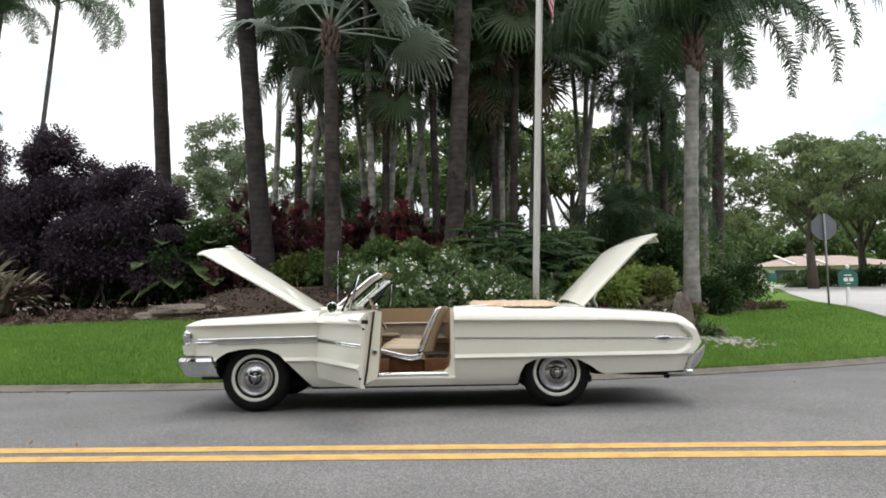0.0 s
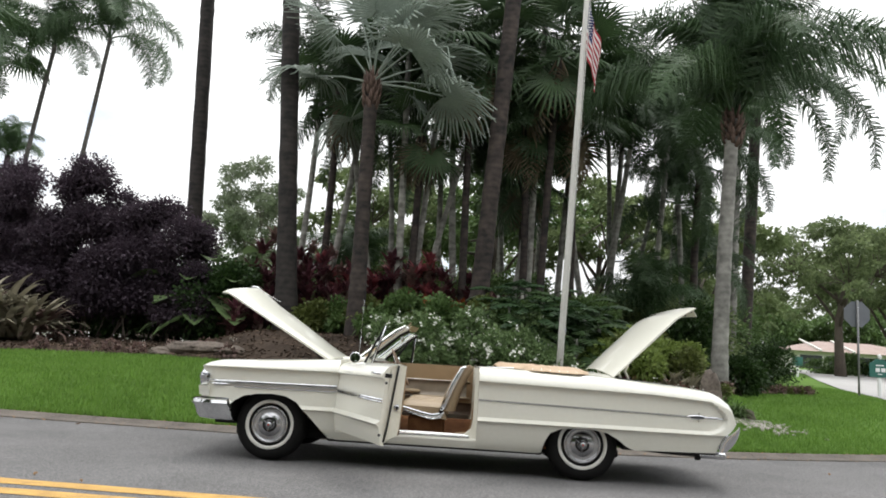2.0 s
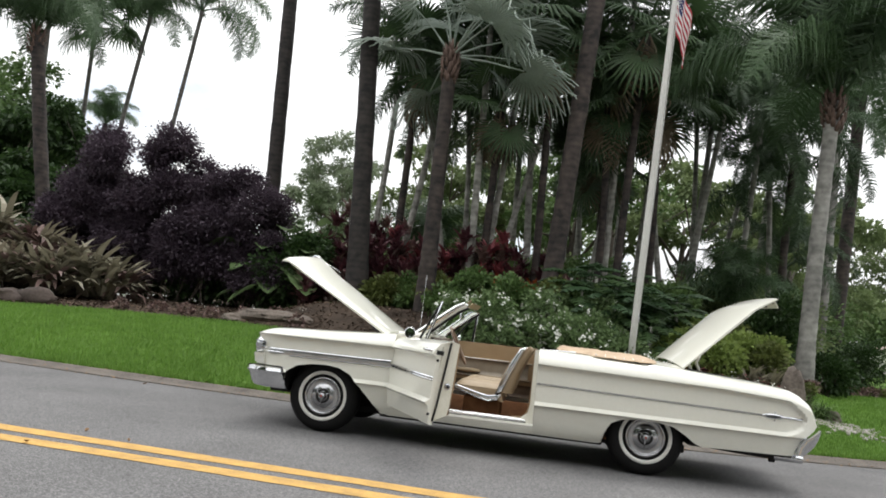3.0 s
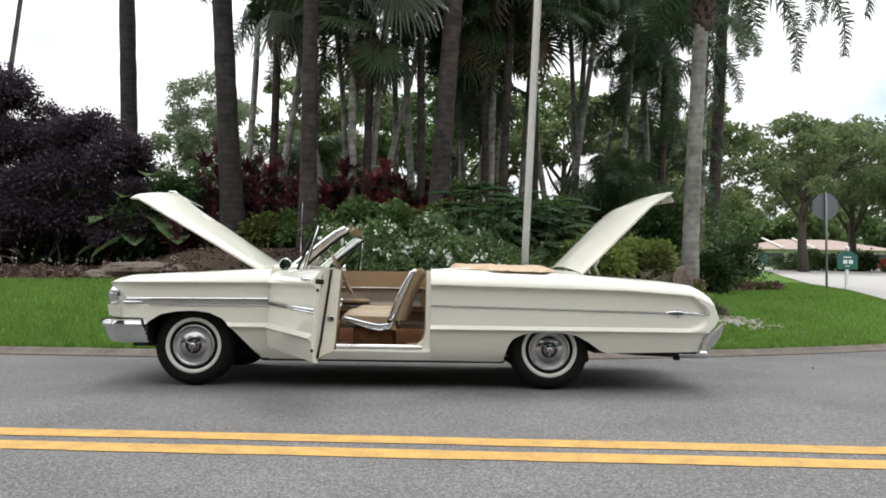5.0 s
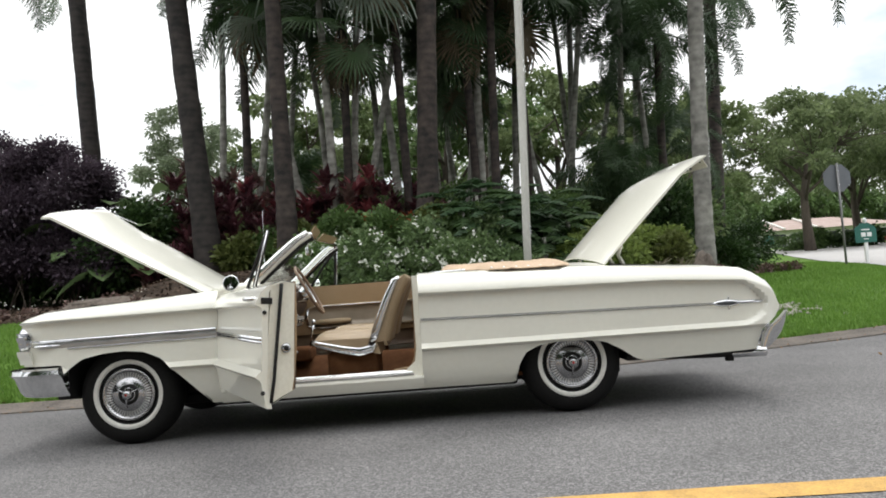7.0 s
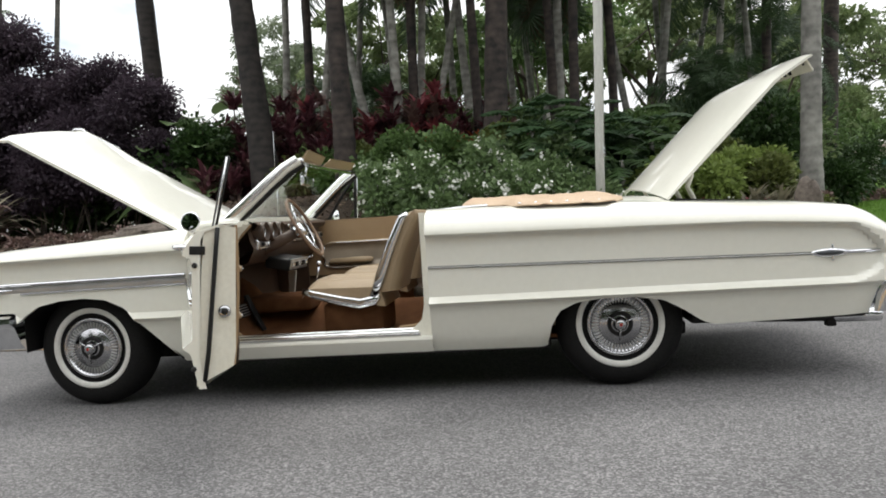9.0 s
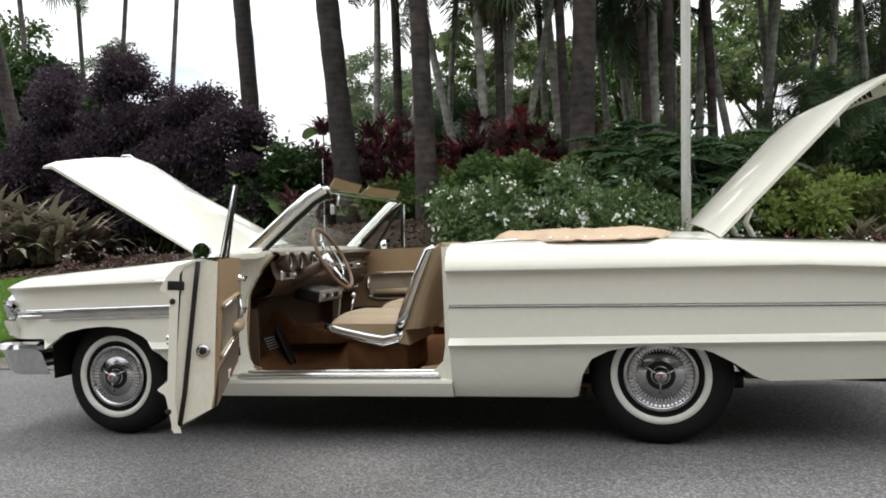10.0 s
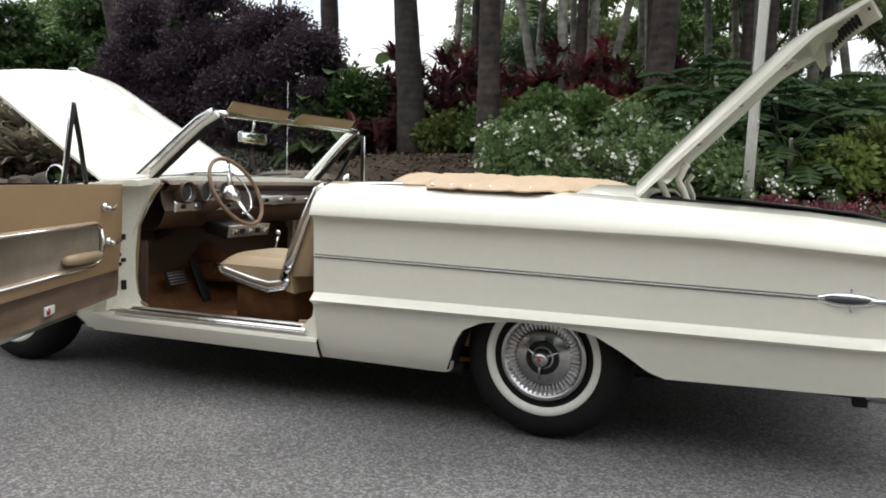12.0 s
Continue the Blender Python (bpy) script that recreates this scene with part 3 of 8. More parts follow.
# top surfaces
def cross_sheet(stations, inset=0.12, crown=0.035, nv=15):
    """A sheet across the car: rows at (x, z_edge), from near to far side."""
    rows = []
    for x, z, ins in stations:
        row = []
        for v in np.linspace(0, 1, nv):
            y = ins + (2 * CY - 2 * ins) * v
            row.append((x, y, z + crown * (1 - (2 * v - 1) ** 4)))
        rows.append(row)
    return np.array(rows)


def plate(rows, thick=0.02):
    rows = np.asarray(rows)
    return slab(Builder(), rows, rows - np.array([0, 0, thick]))


def strip_y(x):
    return side_y(x, top_z(x))


# fender tops beside the hood, from shoulder to the hood gap
ft = []
for x in np.linspace(-0.69, 0.645, 28):
    y0 = strip_y(x)
    ft.append([(x, y0 + (0.40 - y0) * v, top_z(x) + 0.012 * math.sin(v * 1.6) - 0.02 * max(0, v - 0.9) * 10) for v in np.linspace(0, 1, 8)])
both("fender_top", plate(ft, 0.012), PAINT)
# header panel in front of the hood
hp = cross_sheet([(x, top_z(x) - 0.012, 0.38) for x in np.linspace(-0.69, -0.60, 4)], crown=0.02)
part("hood_header", sharp(plate(hp).mesh("hood_header")), PAINT, car)
# cowl between hood and windshield
cw = cross_sheet([(x, z, ins) for x, z, ins in ((0.50, 0.985, 0.40), (0.60, 1.0, 0.30), (0.645, 1.004, 0.12), (0.76, 1.010, 0.12), (0.86, 1.016, 0.125), (0.92, 1.014, 0.13))], crown=0.03)
part("cowl", sharp(plate(cw, 0.03).mesh("cowl")), PAINT, car)
for k in range(12):
    vb = Builder()
    box(vb, (0.68, CY - 0.5 + 0.09 * k, 1.041), (0.035, 0.06, 0.006), 0.002)
    part("cowl_vent_slot", vb, BLACK, car)

# deck behind the seats: rails beside the boot well, rear deck frame round the trunk opening
dr = []
for x in np.linspace(2.005, 4.41, 44):
    y0 = strip_y(x)
    w = float(np.interp(x, [2.0, 3.2, 3.4, 4.41], [0.20, 0.27, 0.36, 0.36]))
    dr.append([(x, y0 + (w - y0) * v, top_z(x) + 0.012 * math.sin(v * 1.6)) for v in np.linspace(0, 1, 8)])
both("deck_rail", plate(dr, 0.012), PAINT)
dm = cross_sheet([(x, top_z(x) + 0.004, 0.27 if x < 3.3 else 0.35) for x in np.linspace(3.02, 3.36, 6)], crown=0.045)
part("deck_panel", sharp(plate(dm, 0.015).mesh("deck_panel")), PAINT, car)
tp = cross_sheet([(x, top_z(x) - 0.004, 0.35) for x in np.linspace(4.25, 4.41, 8)], crown=0.006)
part("tail_panel_top", sharp(plate(tp, 0.015).mesh("tail_panel_top")), PAINT, car)
# trunk well with weather strip
tw = Builder()
rows = [[(3.37, 0.37, 0.985), (4.24, 0.37, 0.90), (4.24, 2 * CY - 0.37, 0.90), (3.37, 2 * CY - 0.37, 0.985)],
        [(3.40, 0.42, 0.55), (4.20, 0.42, 0.55), (4.20, 2 * CY - 0.42, 0.55), (3.40, 2 * CY - 0.42, 0.55)]]
tw.add(np.array(rows), [(j, (j + 1) % 4, 4 + (j + 1) % 4, 4 + j) for j in range(4)] + [(4, 5, 6, 7)])
part("trunk_well", tw.mesh("trunk_well", smooth=False), BLACK, car)
ws = Builder()
tube(ws, [(3.38, 0.375, 0.984), (3.8, 0.37, 0.950), (4.22, 0.375, 0.908), (4.25, 0.42, 0.906), (4.25, 2 * CY - 0.42, 0.906), (4.22, 2 * CY - 0.375, 0.908), (3.8, 2 * CY - 0.37, 0.950), (3.38, 2 * CY - 0.375, 0.984)], 0.013, 8)
part("weather_strip", ws, BLACK, car)

# front end
gb = Builder()
box(gb, (-0.655, CY, 0.735), (0.03, 1.28, 0.27), 0.01)
grille = part("grille", gb, BLACK, car)
for k in range(9):
    b = Builder()
    box(b, (-0.675, CY, 0.63 + 0.027 * k), (0.02, 1.26, 0.009), 0.003)
    part("grille_bar", b, CHROME, grille)
for y in (0.19, 0.37, 2 * CY - 0.37, 2 * CY - 0.19):
    b = Builder()
    lathe(b, [(0.0, -0.715), (0.05, -0.712), (0.075, -0.70), (0.085, -0.685), (0.088, -0.66)], 24, "x", (0, y, 0.745))
    lamp = part("headlight", b, LENS, car)
    b = Builder()
    lathe(b, [(0.088, -0.66), (0.090, -0.700), (0.100, -0.708), (0.108, -0.690), (0.112, -0.60)], 24, "x", (0, y, 0.745))
    part("headlight_bezel", b, CHROME, lamp)
# chrome cap on the fender nose, in three stacked steps
for z, h, x1 in ((0.785, 0.035, -0.60), (0.735, 0.085, -0.635), (0.635, 0.09, -0.60)):
    b = Builder()
    xs = np.linspace(-0.715, x1, 8)
    fr = [[(x, end_pull(x) * 0.8 + 0.012 + 0.02 * math.cos(v * math.pi), z + h * (v - 0.5)) for v in np.linspace(0, 1, 5)] for x in xs]
    slab(b, fr, [[(p[0], p[1] + 0.03, p[2]) for p in r] for r in fr])
    both("nose_trim" if z > 0.7 else "nose_panel", b, CHROME if z > 0.7 else PAINT, weld=0)


def bumper(x_nose, z0, h, wrap, rear=False):
    """A chrome bumper across the car with wrapped ends; a C section with a rolled top."""
    s = 1 if rear else -1
    path = []
    for v in np.linspace(-1, 1, 41):
        a = abs(v)
        y = CY + np.sign(v) * min(a * 1.12, 1.0) * (0.90 if rear else 1.015)
        back = wrap * max(0, (a - 0.80) / 0.20) ** 1.4
        bow = 0.06 * a * a
        path.append((x_nose - s * (back + bow), y))
    sec = [(-0.05, 0.48), (-0.005, 0.50), (0.025, 0.44), (0.035, 0.30), (0.012, 0.16), (0.010, -0.30), (-0.005, -0.46), (-0.045, -0.5)]
    rows = []
    for i, (x, y) in enumerate(path):
        xa, ya = path[max(i - 1, 0)]
        xb, yb = path[min(i + 1, 40)]
        t = Vector((xb - xa, yb - ya)).normalized()
        n = Vector((t.y, -t.x)) * (1 if rear else -1)
        rows.append([(x + n.x * o + (0.03 if rear else -0.075) * f, y + n.y * o, z0 + h * f) for o, f in sec])
    b = Builder()
    front = np.array(rows)
    b.add(front.reshape(-1, 3), grid_faces(41, len(sec)))
    return b


part("front_bumper", sharp(bumper(-0.765, 0.465, 0.195, 0.34).mesh("front_bumper"), 40), CHROME, car)
part("rear_bumper", sharp(bumper(4.425, 0.455, 0.17, 0.10, True).mesh("rear_bumper"), 40), CHROME, car)


def bumper_end():
    """The upright end of the rear bumper that climbs the corner of the quarter panel."""
    line = [(4.300, 0.355), (4.318, 0.440), (4.345, 0.488), (4.405, 0.522), (4.448, 0.556), (4.482, 0.592)]
    edge = [(4.360, 0.355), (4.410, 0.400), (4.450, 0.450), (4.476, 0.505), (4.490, 0.552), (4.496, 0.596)]
    fr = []
    for (xa, za), (xb, zb) in zip(line, edge):
        fr.append([(xa + (xb - xa) * v, 0.048 + 0.035 * v - 0.012 * math.sin(v * 3.1), za + (zb - za) * v) for v in np.linspace(0, 1, 6)])
    b = Builder()
    slab(b, fr, [[(p[0] - 0.005, p[1] + 0.03, p[2]) for p in r] for r in fr])
    return b


both("bumper_end", bumper_end(), CHROME, weld=0)
tb = Builder()
box(tb, (4.385, CY, 0.66), (0.03, 1.66, 0.26), 0.01)
part("tail_panel", tb, PAINT, car)
for y in (0.32, 2 * CY - 0.32):
    b = Builder()
    lathe(b, [(0.0, 4.442), (0.03, 4.440), (0.045, 4.428), (0.10, 4.420), (0.112, 4.40)], 28, "x", (0, y, 0.66))
    tl = part("tail_light", b, RED_LENS, car)
    b = Builder()
    lathe(b, [(0.112, 4.40), (0.116, 4.424), (0.128, 4.426), (0.134, 4.39)], 28, "x", (0, y, 0.66))
    part("tail_light_ring", b, CHROME, tl)

# hood, raised on its rear hinge
def hood():
    hx, hz, tip_x, tip_z = 0.525, 1.006, -0.650, 1.668
    front, back = [], []
    for u in np.linspace(0, 1, 22):
        row, rowb = [], []
        for v in np.linspace(0, 1, 21):
            w = 2 * v - 1
            half = 0.70 - 0.085 * u
            x = hx + (tip_x - hx) * u + 0.09 * (1 - w * w) * smoothstep(0.6, 1, u)
            z = hz + (tip_z - hz) * u
            c = (0.040 + 0.055 * smoothstep(0, 0.6, u)) * (1 - abs(w) ** 1.8) + 0.010 * math.exp(-(w / 0.08) ** 2) * u
            nx, nz = 0.491, 0.871
            lip = -0.02 * smoothstep(0.97, 1, abs(w)) - 0.03 * smoothstep(0.96, 1, u)
            row.append((x + nx * (c + lip), CY + w * half, z + nz * (c + lip)))
            rowb.append((x + nx * (c + lip - 0.018), CY + w * half * 0.995, z + nz * (c + lip - 0.018)))
        front.append(row)
        back.append(rowb)
    b = Builder()
    slab(b, front, back)
    return b


hood_ob = part("hood", sharp(hood().mesh("hood"), 40), PAINT, car, "cream hood raised open on its rear hinge")
hb = Builder()
for v in (-0.5, 0.0, 0.5):
    p = [(0.50 - 1.05 * u, CY + v * (1.1 - 0.1 * u), 1.015 + 0.565 * u) for u in np.linspace(0, 1, 6)]
    tube(hb, p, 0.035, 6, flat=0.6)
for u in (0.12, 0.5, 0.92):
    tube(hb, [(0.50 - 1.05 * u, CY + v, 1.015 + 0.565 * u) for v in np.linspace(-0.56, 0.56, 6)], 0.035, 6, flat=0.6)
part("hood_brace", hb, PAINT_IN, hood_ob)
ho = Builder()
tube(ho, [(-0.44, CY, 1.705), (-0.49, CY, 1.738), (-0.54, CY, 1.742), (-0.57, CY, 1.72)], [0.006, 0.013, 0.014, 0.007], 8)
tube(ho, [(-0.50, CY, 1.733), (-0.22, CY, 1.595)], [0.005, 0.003], 6)
part("hood_ornament", ho, CHROME, hood_ob)
for y in (0.42, 2 * CY - 0.42):
    hh = Builder()
    tube(hh, [(0.56, y, 0.97), (0.44, y, 1.02), (0.36, y, 1.06), (0.30, y, 1.10)], 0.012, 6)
    tube(hh, [(0.36, y, 0.93), (0.40, y, 1.0), (0.30, y, 1.09)], 0.010, 6)
    part("hood_hinge", hh, BLACK, car)
# engine bay seen under the hood
eb = Builder()
box(eb, (-0.02, CY, 0.70), (1.12, 1.22, 0.04), 0.01)
box(eb, (0.52, CY, 0.80), (0.03, 1.5, 0.36), 0.01)
part("engine_bay", eb, BLACK, car)
en = Builder()
box(en, (0.05, CY, 0.78), (0.6, 0.5, 0.16), 0.04)
lathe(en, [(0.0, 0.95), (0.19, 0.95), (0.20, 0.93), (0.20, 0.88), (0.12, 0.87)], 24, "z", (0.0, CY, 0))
part("engine", en, BLACK, car)
for y in (0.26, 2 * CY - 0.26):
    b = Builder()
    box(b, (-0.02, y, 0.79), (1.2, 0.015, 0.24), 0.004)
    part("inner_fender", b, BLACK, car)

# trunk lid, raised; its tail edge curls over
def lid_bend(u):
    return 0.050 * max(0.0, (u - 0.80) / 0.20) ** 1.08


def lid_skew(y):
    """The lid sits askew on its hinges: lift and length factor across it."""
    w = (y - CY) / 0.685
    return 0.042 * (1 + w), 1 - 0.045 * (1 + w)


def lid_crown(u, y):
    return (0.062 - 0.038 * smoothstep(0.72, 1.0, u)) * (1 - ((y - CY) / 0.685) ** 2) - lid_bend(u)


def trunk_lid():
    hx, hz, tx, tz = 3.326, 1.002, 4.097, 1.773
    L = math.hypot(tx - hx, tz - hz)
    ax, az = (tx - hx) / L, (tz - hz) / L
    nx, nz = -az, ax
    front, back = [], []
    for u in np.linspace(0, 1, 20):
        row, rowb = [], []
        for v in np.linspace(0, 1, 19):
            w = 2 * v - 1
            c = lid_crown(u, CY + 0.685 * w) + lid_skew(CY + 0.685 * w)[0] + 0.003 * math.sin(u * math.pi) - 0.008 * smoothstep(0.96, 1, abs(w))
            s = u * L * lid_skew(CY + 0.685 * w)[1]
            half = 0.690 - 0.015 * u
            row.append((hx + ax * s + nx * c, CY + w * half, hz + az * s + nz * c))
            th = 0.012 + 0.006 * math.sin(u * math.pi)
            rowb.append((hx + ax * s + nx * (c - th), CY + w * half, hz + az * s + nz * (c - th)))
        front.append(row)
        back.append(rowb)
    b = Builder()
    slab(b, front, back)
    return b, (hx, hz, ax, az, nx, nz, L)


tl_b, LID = trunk_lid()
lid = part("trunk_lid", sharp(tl_b.mesh("trunk_lid"), 40), PAINT, car, "cream trunk lid raised open")


def lid_point(s, y, c):
    hx, hz, ax, az, nx, nz, L = LID
    lift, short = lid_skew(y)
    c += lift + lid_crown(s / L, y) - 0.006
    s *= short
    return (hx + ax * s + nx * c, y, hz + az * s + nz * c)


for y0, y1 in ((CY - 0.64, CY - 0.49), (CY + 0.49, CY + 0.64)):
    b = Builder()
    fr = [[lid_point(0.05 + 0.98 * u, y0 + (y1 - y0) * v, -0.010 - 0.016 * math.sin(math.pi * v) ** 0.5) for v in np.linspace(0, 1, 7)] for u in np.linspace(0, 1, 12)]
    slab(b, fr, [[(p[0] - 0.004, p[1], p[2] + 0.004) for p in r] for r in fr])
    part("lid_channel", sharp(b.mesh("lid_channel"), 40), PAINT_IN, lid)
# stamped ribs on the underside, and the rear flange with its slots
for k, (ya, yb) in enumerate(((CY - 0.60, CY - 0.16), (CY + 0.16, CY + 0.60))):
    b = Builder()
    tube(b, [lid_point(0.06, ya, -0.012), lid_point(0.88, ya + 0.02, -0.014), lid_point(0.94, (ya + yb) / 2, -0.016), lid_point(0.88, yb - 0.02, -0.014), lid_point(0.10, yb, -0.012)], 0.009, 6)
    part("lid_rib", b, PAINT_IN, lid)
b = Builder()
fr = [[lid_point(1.074 - 0.022 * u, y, -0.004 - 0.085 * u) for y in np.linspace(CY - 0.645, CY + 0.645, 13)] for u in np.linspace(0, 1, 5)]
bk = [[lid_point(1.064 - 0.022 * u, y, -0.008 - 0.085 * u) for y in np.linspace(CY - 0.645, CY + 0.645, 13)] for u in np.linspace(0, 1, 5)]
slab(b, fr, bk)
flange = part("lid_flange", sharp(b.mesh("lid_flange"), 30), PAINT_IN, lid)
for k in range(11):
    b = Builder()
    y = CY - 0.44 + 0.064 * k
    big = k < 6
    ua, ub = (0.22, 0.80) if big else (0.45, 0.80)
    tube(b, [lid_point(1.062 - 0.022 * u, y + 0.03 * u, -0.008 - 0.085 * u) for u in (ua, (ua + ub) / 2, ub)], [0.012, 0.022 if big else 0.014, 0.012], 8, flat=0.25)
    part("lid_slot", b, BLACK, lid)
b = Builder()
tube(b, [lid_point(1.062 - 0.022 * u, CY - 0.60, -0.008 - 0.085 * u) for u in (0.30, 0.42)], 0.011, 10, flat=0.4)
part("lid_hole", b, BLACK, lid)
b = Builder()
tube(b, [lid_point(0.99, CY - 0.10, -0.06), lid_point(0.95, CY - 0.10, -0.13), lid_point(0.93, CY - 0.10, -0.16)], [0.016, 0.013, 0.010], 8)
part("lid_latch", b, ALU, lid)
for k in range(3):
    b = Builder()
    box(b, lid_point(0.30 + 0.22 * k, CY - 0.52, -0.032), (0.03, 0.05, 0.014), 0.004)
    part("lid_stamp", b, STEEL, lid)
for y, offsets in ((CY - 0.55, (0.0, 0.075)), (CY + 0.55, (0.0,))):
    for o in offsets:
        b = Builder()
        tube(b, [(3.425 + o, y, 0.90), (3.435 + o, y, 0.985), (3.415 + o, y, 1.03), (3.40 + o, y, 1.06), (3.43 + o, y, 1.10 + 0.4 * o)], 0.019, 8, flat=0.75)
        part("lid_hinge", b, PAINT_IN, car)

# chrome lines on the body side
def side_line(x0, x1, z0, z1, h, depth=0.010):
    xs = np.linspace(x0, x1, 40)
    rows = []
    for x in xs:
        z = z0 + (z1 - z0) * (x - x0) / (x1 - x0)
        rows.append([(x, side_y(x, z) - depth * math.sin(math.pi * v) ** 0.6 + 0.001, z + h * (v - 0.5)) for v in np.linspace(0, 1, 6)])
    b = Builder()
    b.add(np.array(rows).reshape(-1, 3), grid_faces(40, 6))
    return b


both("chrome_strip", side_line(2.01, 4.02, 0.705, 0.670, 0.0095), CHROME)
for dz in (0.0065, -0.0065):
    both("strip_groove", side_line(2.01, 4.02, 0.705 + dz, 0.670 + dz, 0.003, 0.003), BLACK)
both("tail_spear", side_line(4.13, 4.345, 0.670, 0.668, 0.024, 0.014), CHROME)
both("fender_spear", side_line(-0.62, 0.64, 0.736, 0.746, 0.022, 0.014), CHROME)
both("fender_spear", side_line(-0.35, 0.64, 0.684, 0.692, 0.014, 0.012), CHROME)
both("fender_insert", side_line(-0.55, 0.64, 0.710, 0.719, 0.048, 0.004), ALU)
b = Builder()
tube(b, [(-0.60, side_y(-0.6, 0.7) - 0.004, 0.705), (-0.55, side_y(-0.55, 0.7) - 0.012, 0.707), (-0.48, side_y(-0.48, 0.7) - 0.012, 0.708), (-0.40, side_y(-0.4, 0.7) - 0.004, 0.709)], [0.006, 0.020, 0.020, 0.005], 10, flat=0.6)
both("spear_tip", b, CHROME, weld=0)
b = Builder()
lathe(b, [(0.0, -0.012), (0.06, -0.010), (0.078, -0.004), (0.088, 0.006)], 28, "y", (0, 0, 0))
eme = b.mesh("emblem")
eme.transform(Matrix.Translation((4.075, 0.040, 0.670)) @ Matrix.Diagonal((1.12, 1, 0.30, 1)))
em = part("emblem", eme, CHROME, car)
eb2 = Builder()
lathe(eb2, [(0.0, -0.010), (0.05, -0.009), (0.06, -0.004)], 24, "y")
e2 = eb2.mesh("emblem_inlay")
e2.transform(Matrix.Translation((4.075, 0.031, 0.670)) @ Matrix.Diagonal((1.12, 1, 0.22, 1)))
part("emblem_inlay", e2, DARK_GLASS, em)
b = Builder()
box(b, (4.09, 0.037, 0.670), (0.010, 0.012, 0.085), 0.004)
part("emblem_bar", b, CHROME, em)

# wheel housings, underbody, exhaust
for x0, x1 in ((-0.38, 0.58), (2.62, 3.46)):
    for yy in (0.30, 2 * CY - 0.30):
        b = Builder()
        cx, r = (x0 + x1) / 2, (x1 - x0) / 2
        arc = [(x1 - 0.01, min(0.34, bottom_z(x1) + 0.015))] + [(x, max(bottom_z(x), 0.25) + 0.012) for x in np.linspace(x1 - 0.008, x0 + 0.008, 15)] + [(x0 + 0.01, min(0.34, bottom_z(x0) + 0.015))]
        y0, y1 = (0.075, 0.50) if yy < CY else (2 * CY - 0.50, 2 * CY - 0.075)
        b.add([(x, y, z) for x, z in arc for y in (y0, y1)], grid_faces(17, 2))
        inner = y1 if yy < CY else y0
        b.add([(x, inner, z) for x, z in arc], [tuple(range(17))])
        part("wheel_housing", b.mesh("wheel_housing"), RUBBER, car)
b = Builder()
box(b, (1.6, CY, 0.252), (2.1, 1.62, 0.08), 0.02)
box(b, (3.85, CY, 0.34), (0.9, 1.70, 0.05), 0.02)
box(b, (-0.2, CY, 0.34), (0.9, 1.1, 0.08), 0.02)
for y in (0.50, 2 * CY - 0.50):
    box(b, (1.5, y + (0.12 if y < CY else -0.12), 0.235), (3.9, 0.09, 0.08), 0.02)
part("underbody", b, BLACK, car)
for x in (0.0, 3.02):
    b = Builder()
    tube(b, [(x, 0.35, 0.33), (x, 2 * CY - 0.35, 0.33)], 0.045, 10)
    part("axle", b, BLACK, car)
for y in (0.30, 2 * CY - 0.30):
    b = Builder()
    tube(b, [(3.45, y, 0.345), (3.80, y, 0.335), (4.0, y, 0.318), (4.19, y, 0.305)], [0.03, 0.045, 0.036, 0.028], 10)
    pipe = part("exhaust_pipe", b, BLACK, car)
    b = Builder()
    lathe(b, [(0.026, 4.42), (0.036, 4.42), (0.038, 4.41), (0.034, 4.18), (0.024, 4.17)], 16, "x", (0, y, 0.305))
    part("exhaust_tip", b, CHROME, pipe)
    b = Builder()
    box(b, (4.16, y, 0.290), (0.05, 0.05, 0.075), 0.006)
    part("exhaust_hanger", b, BLACK, pipe)


# wheels
FIN_MESH = box(Builder(), (0.133, -0.016, 0), (0.036, 0.014, 0.0065), 0.002).mesh("fin")


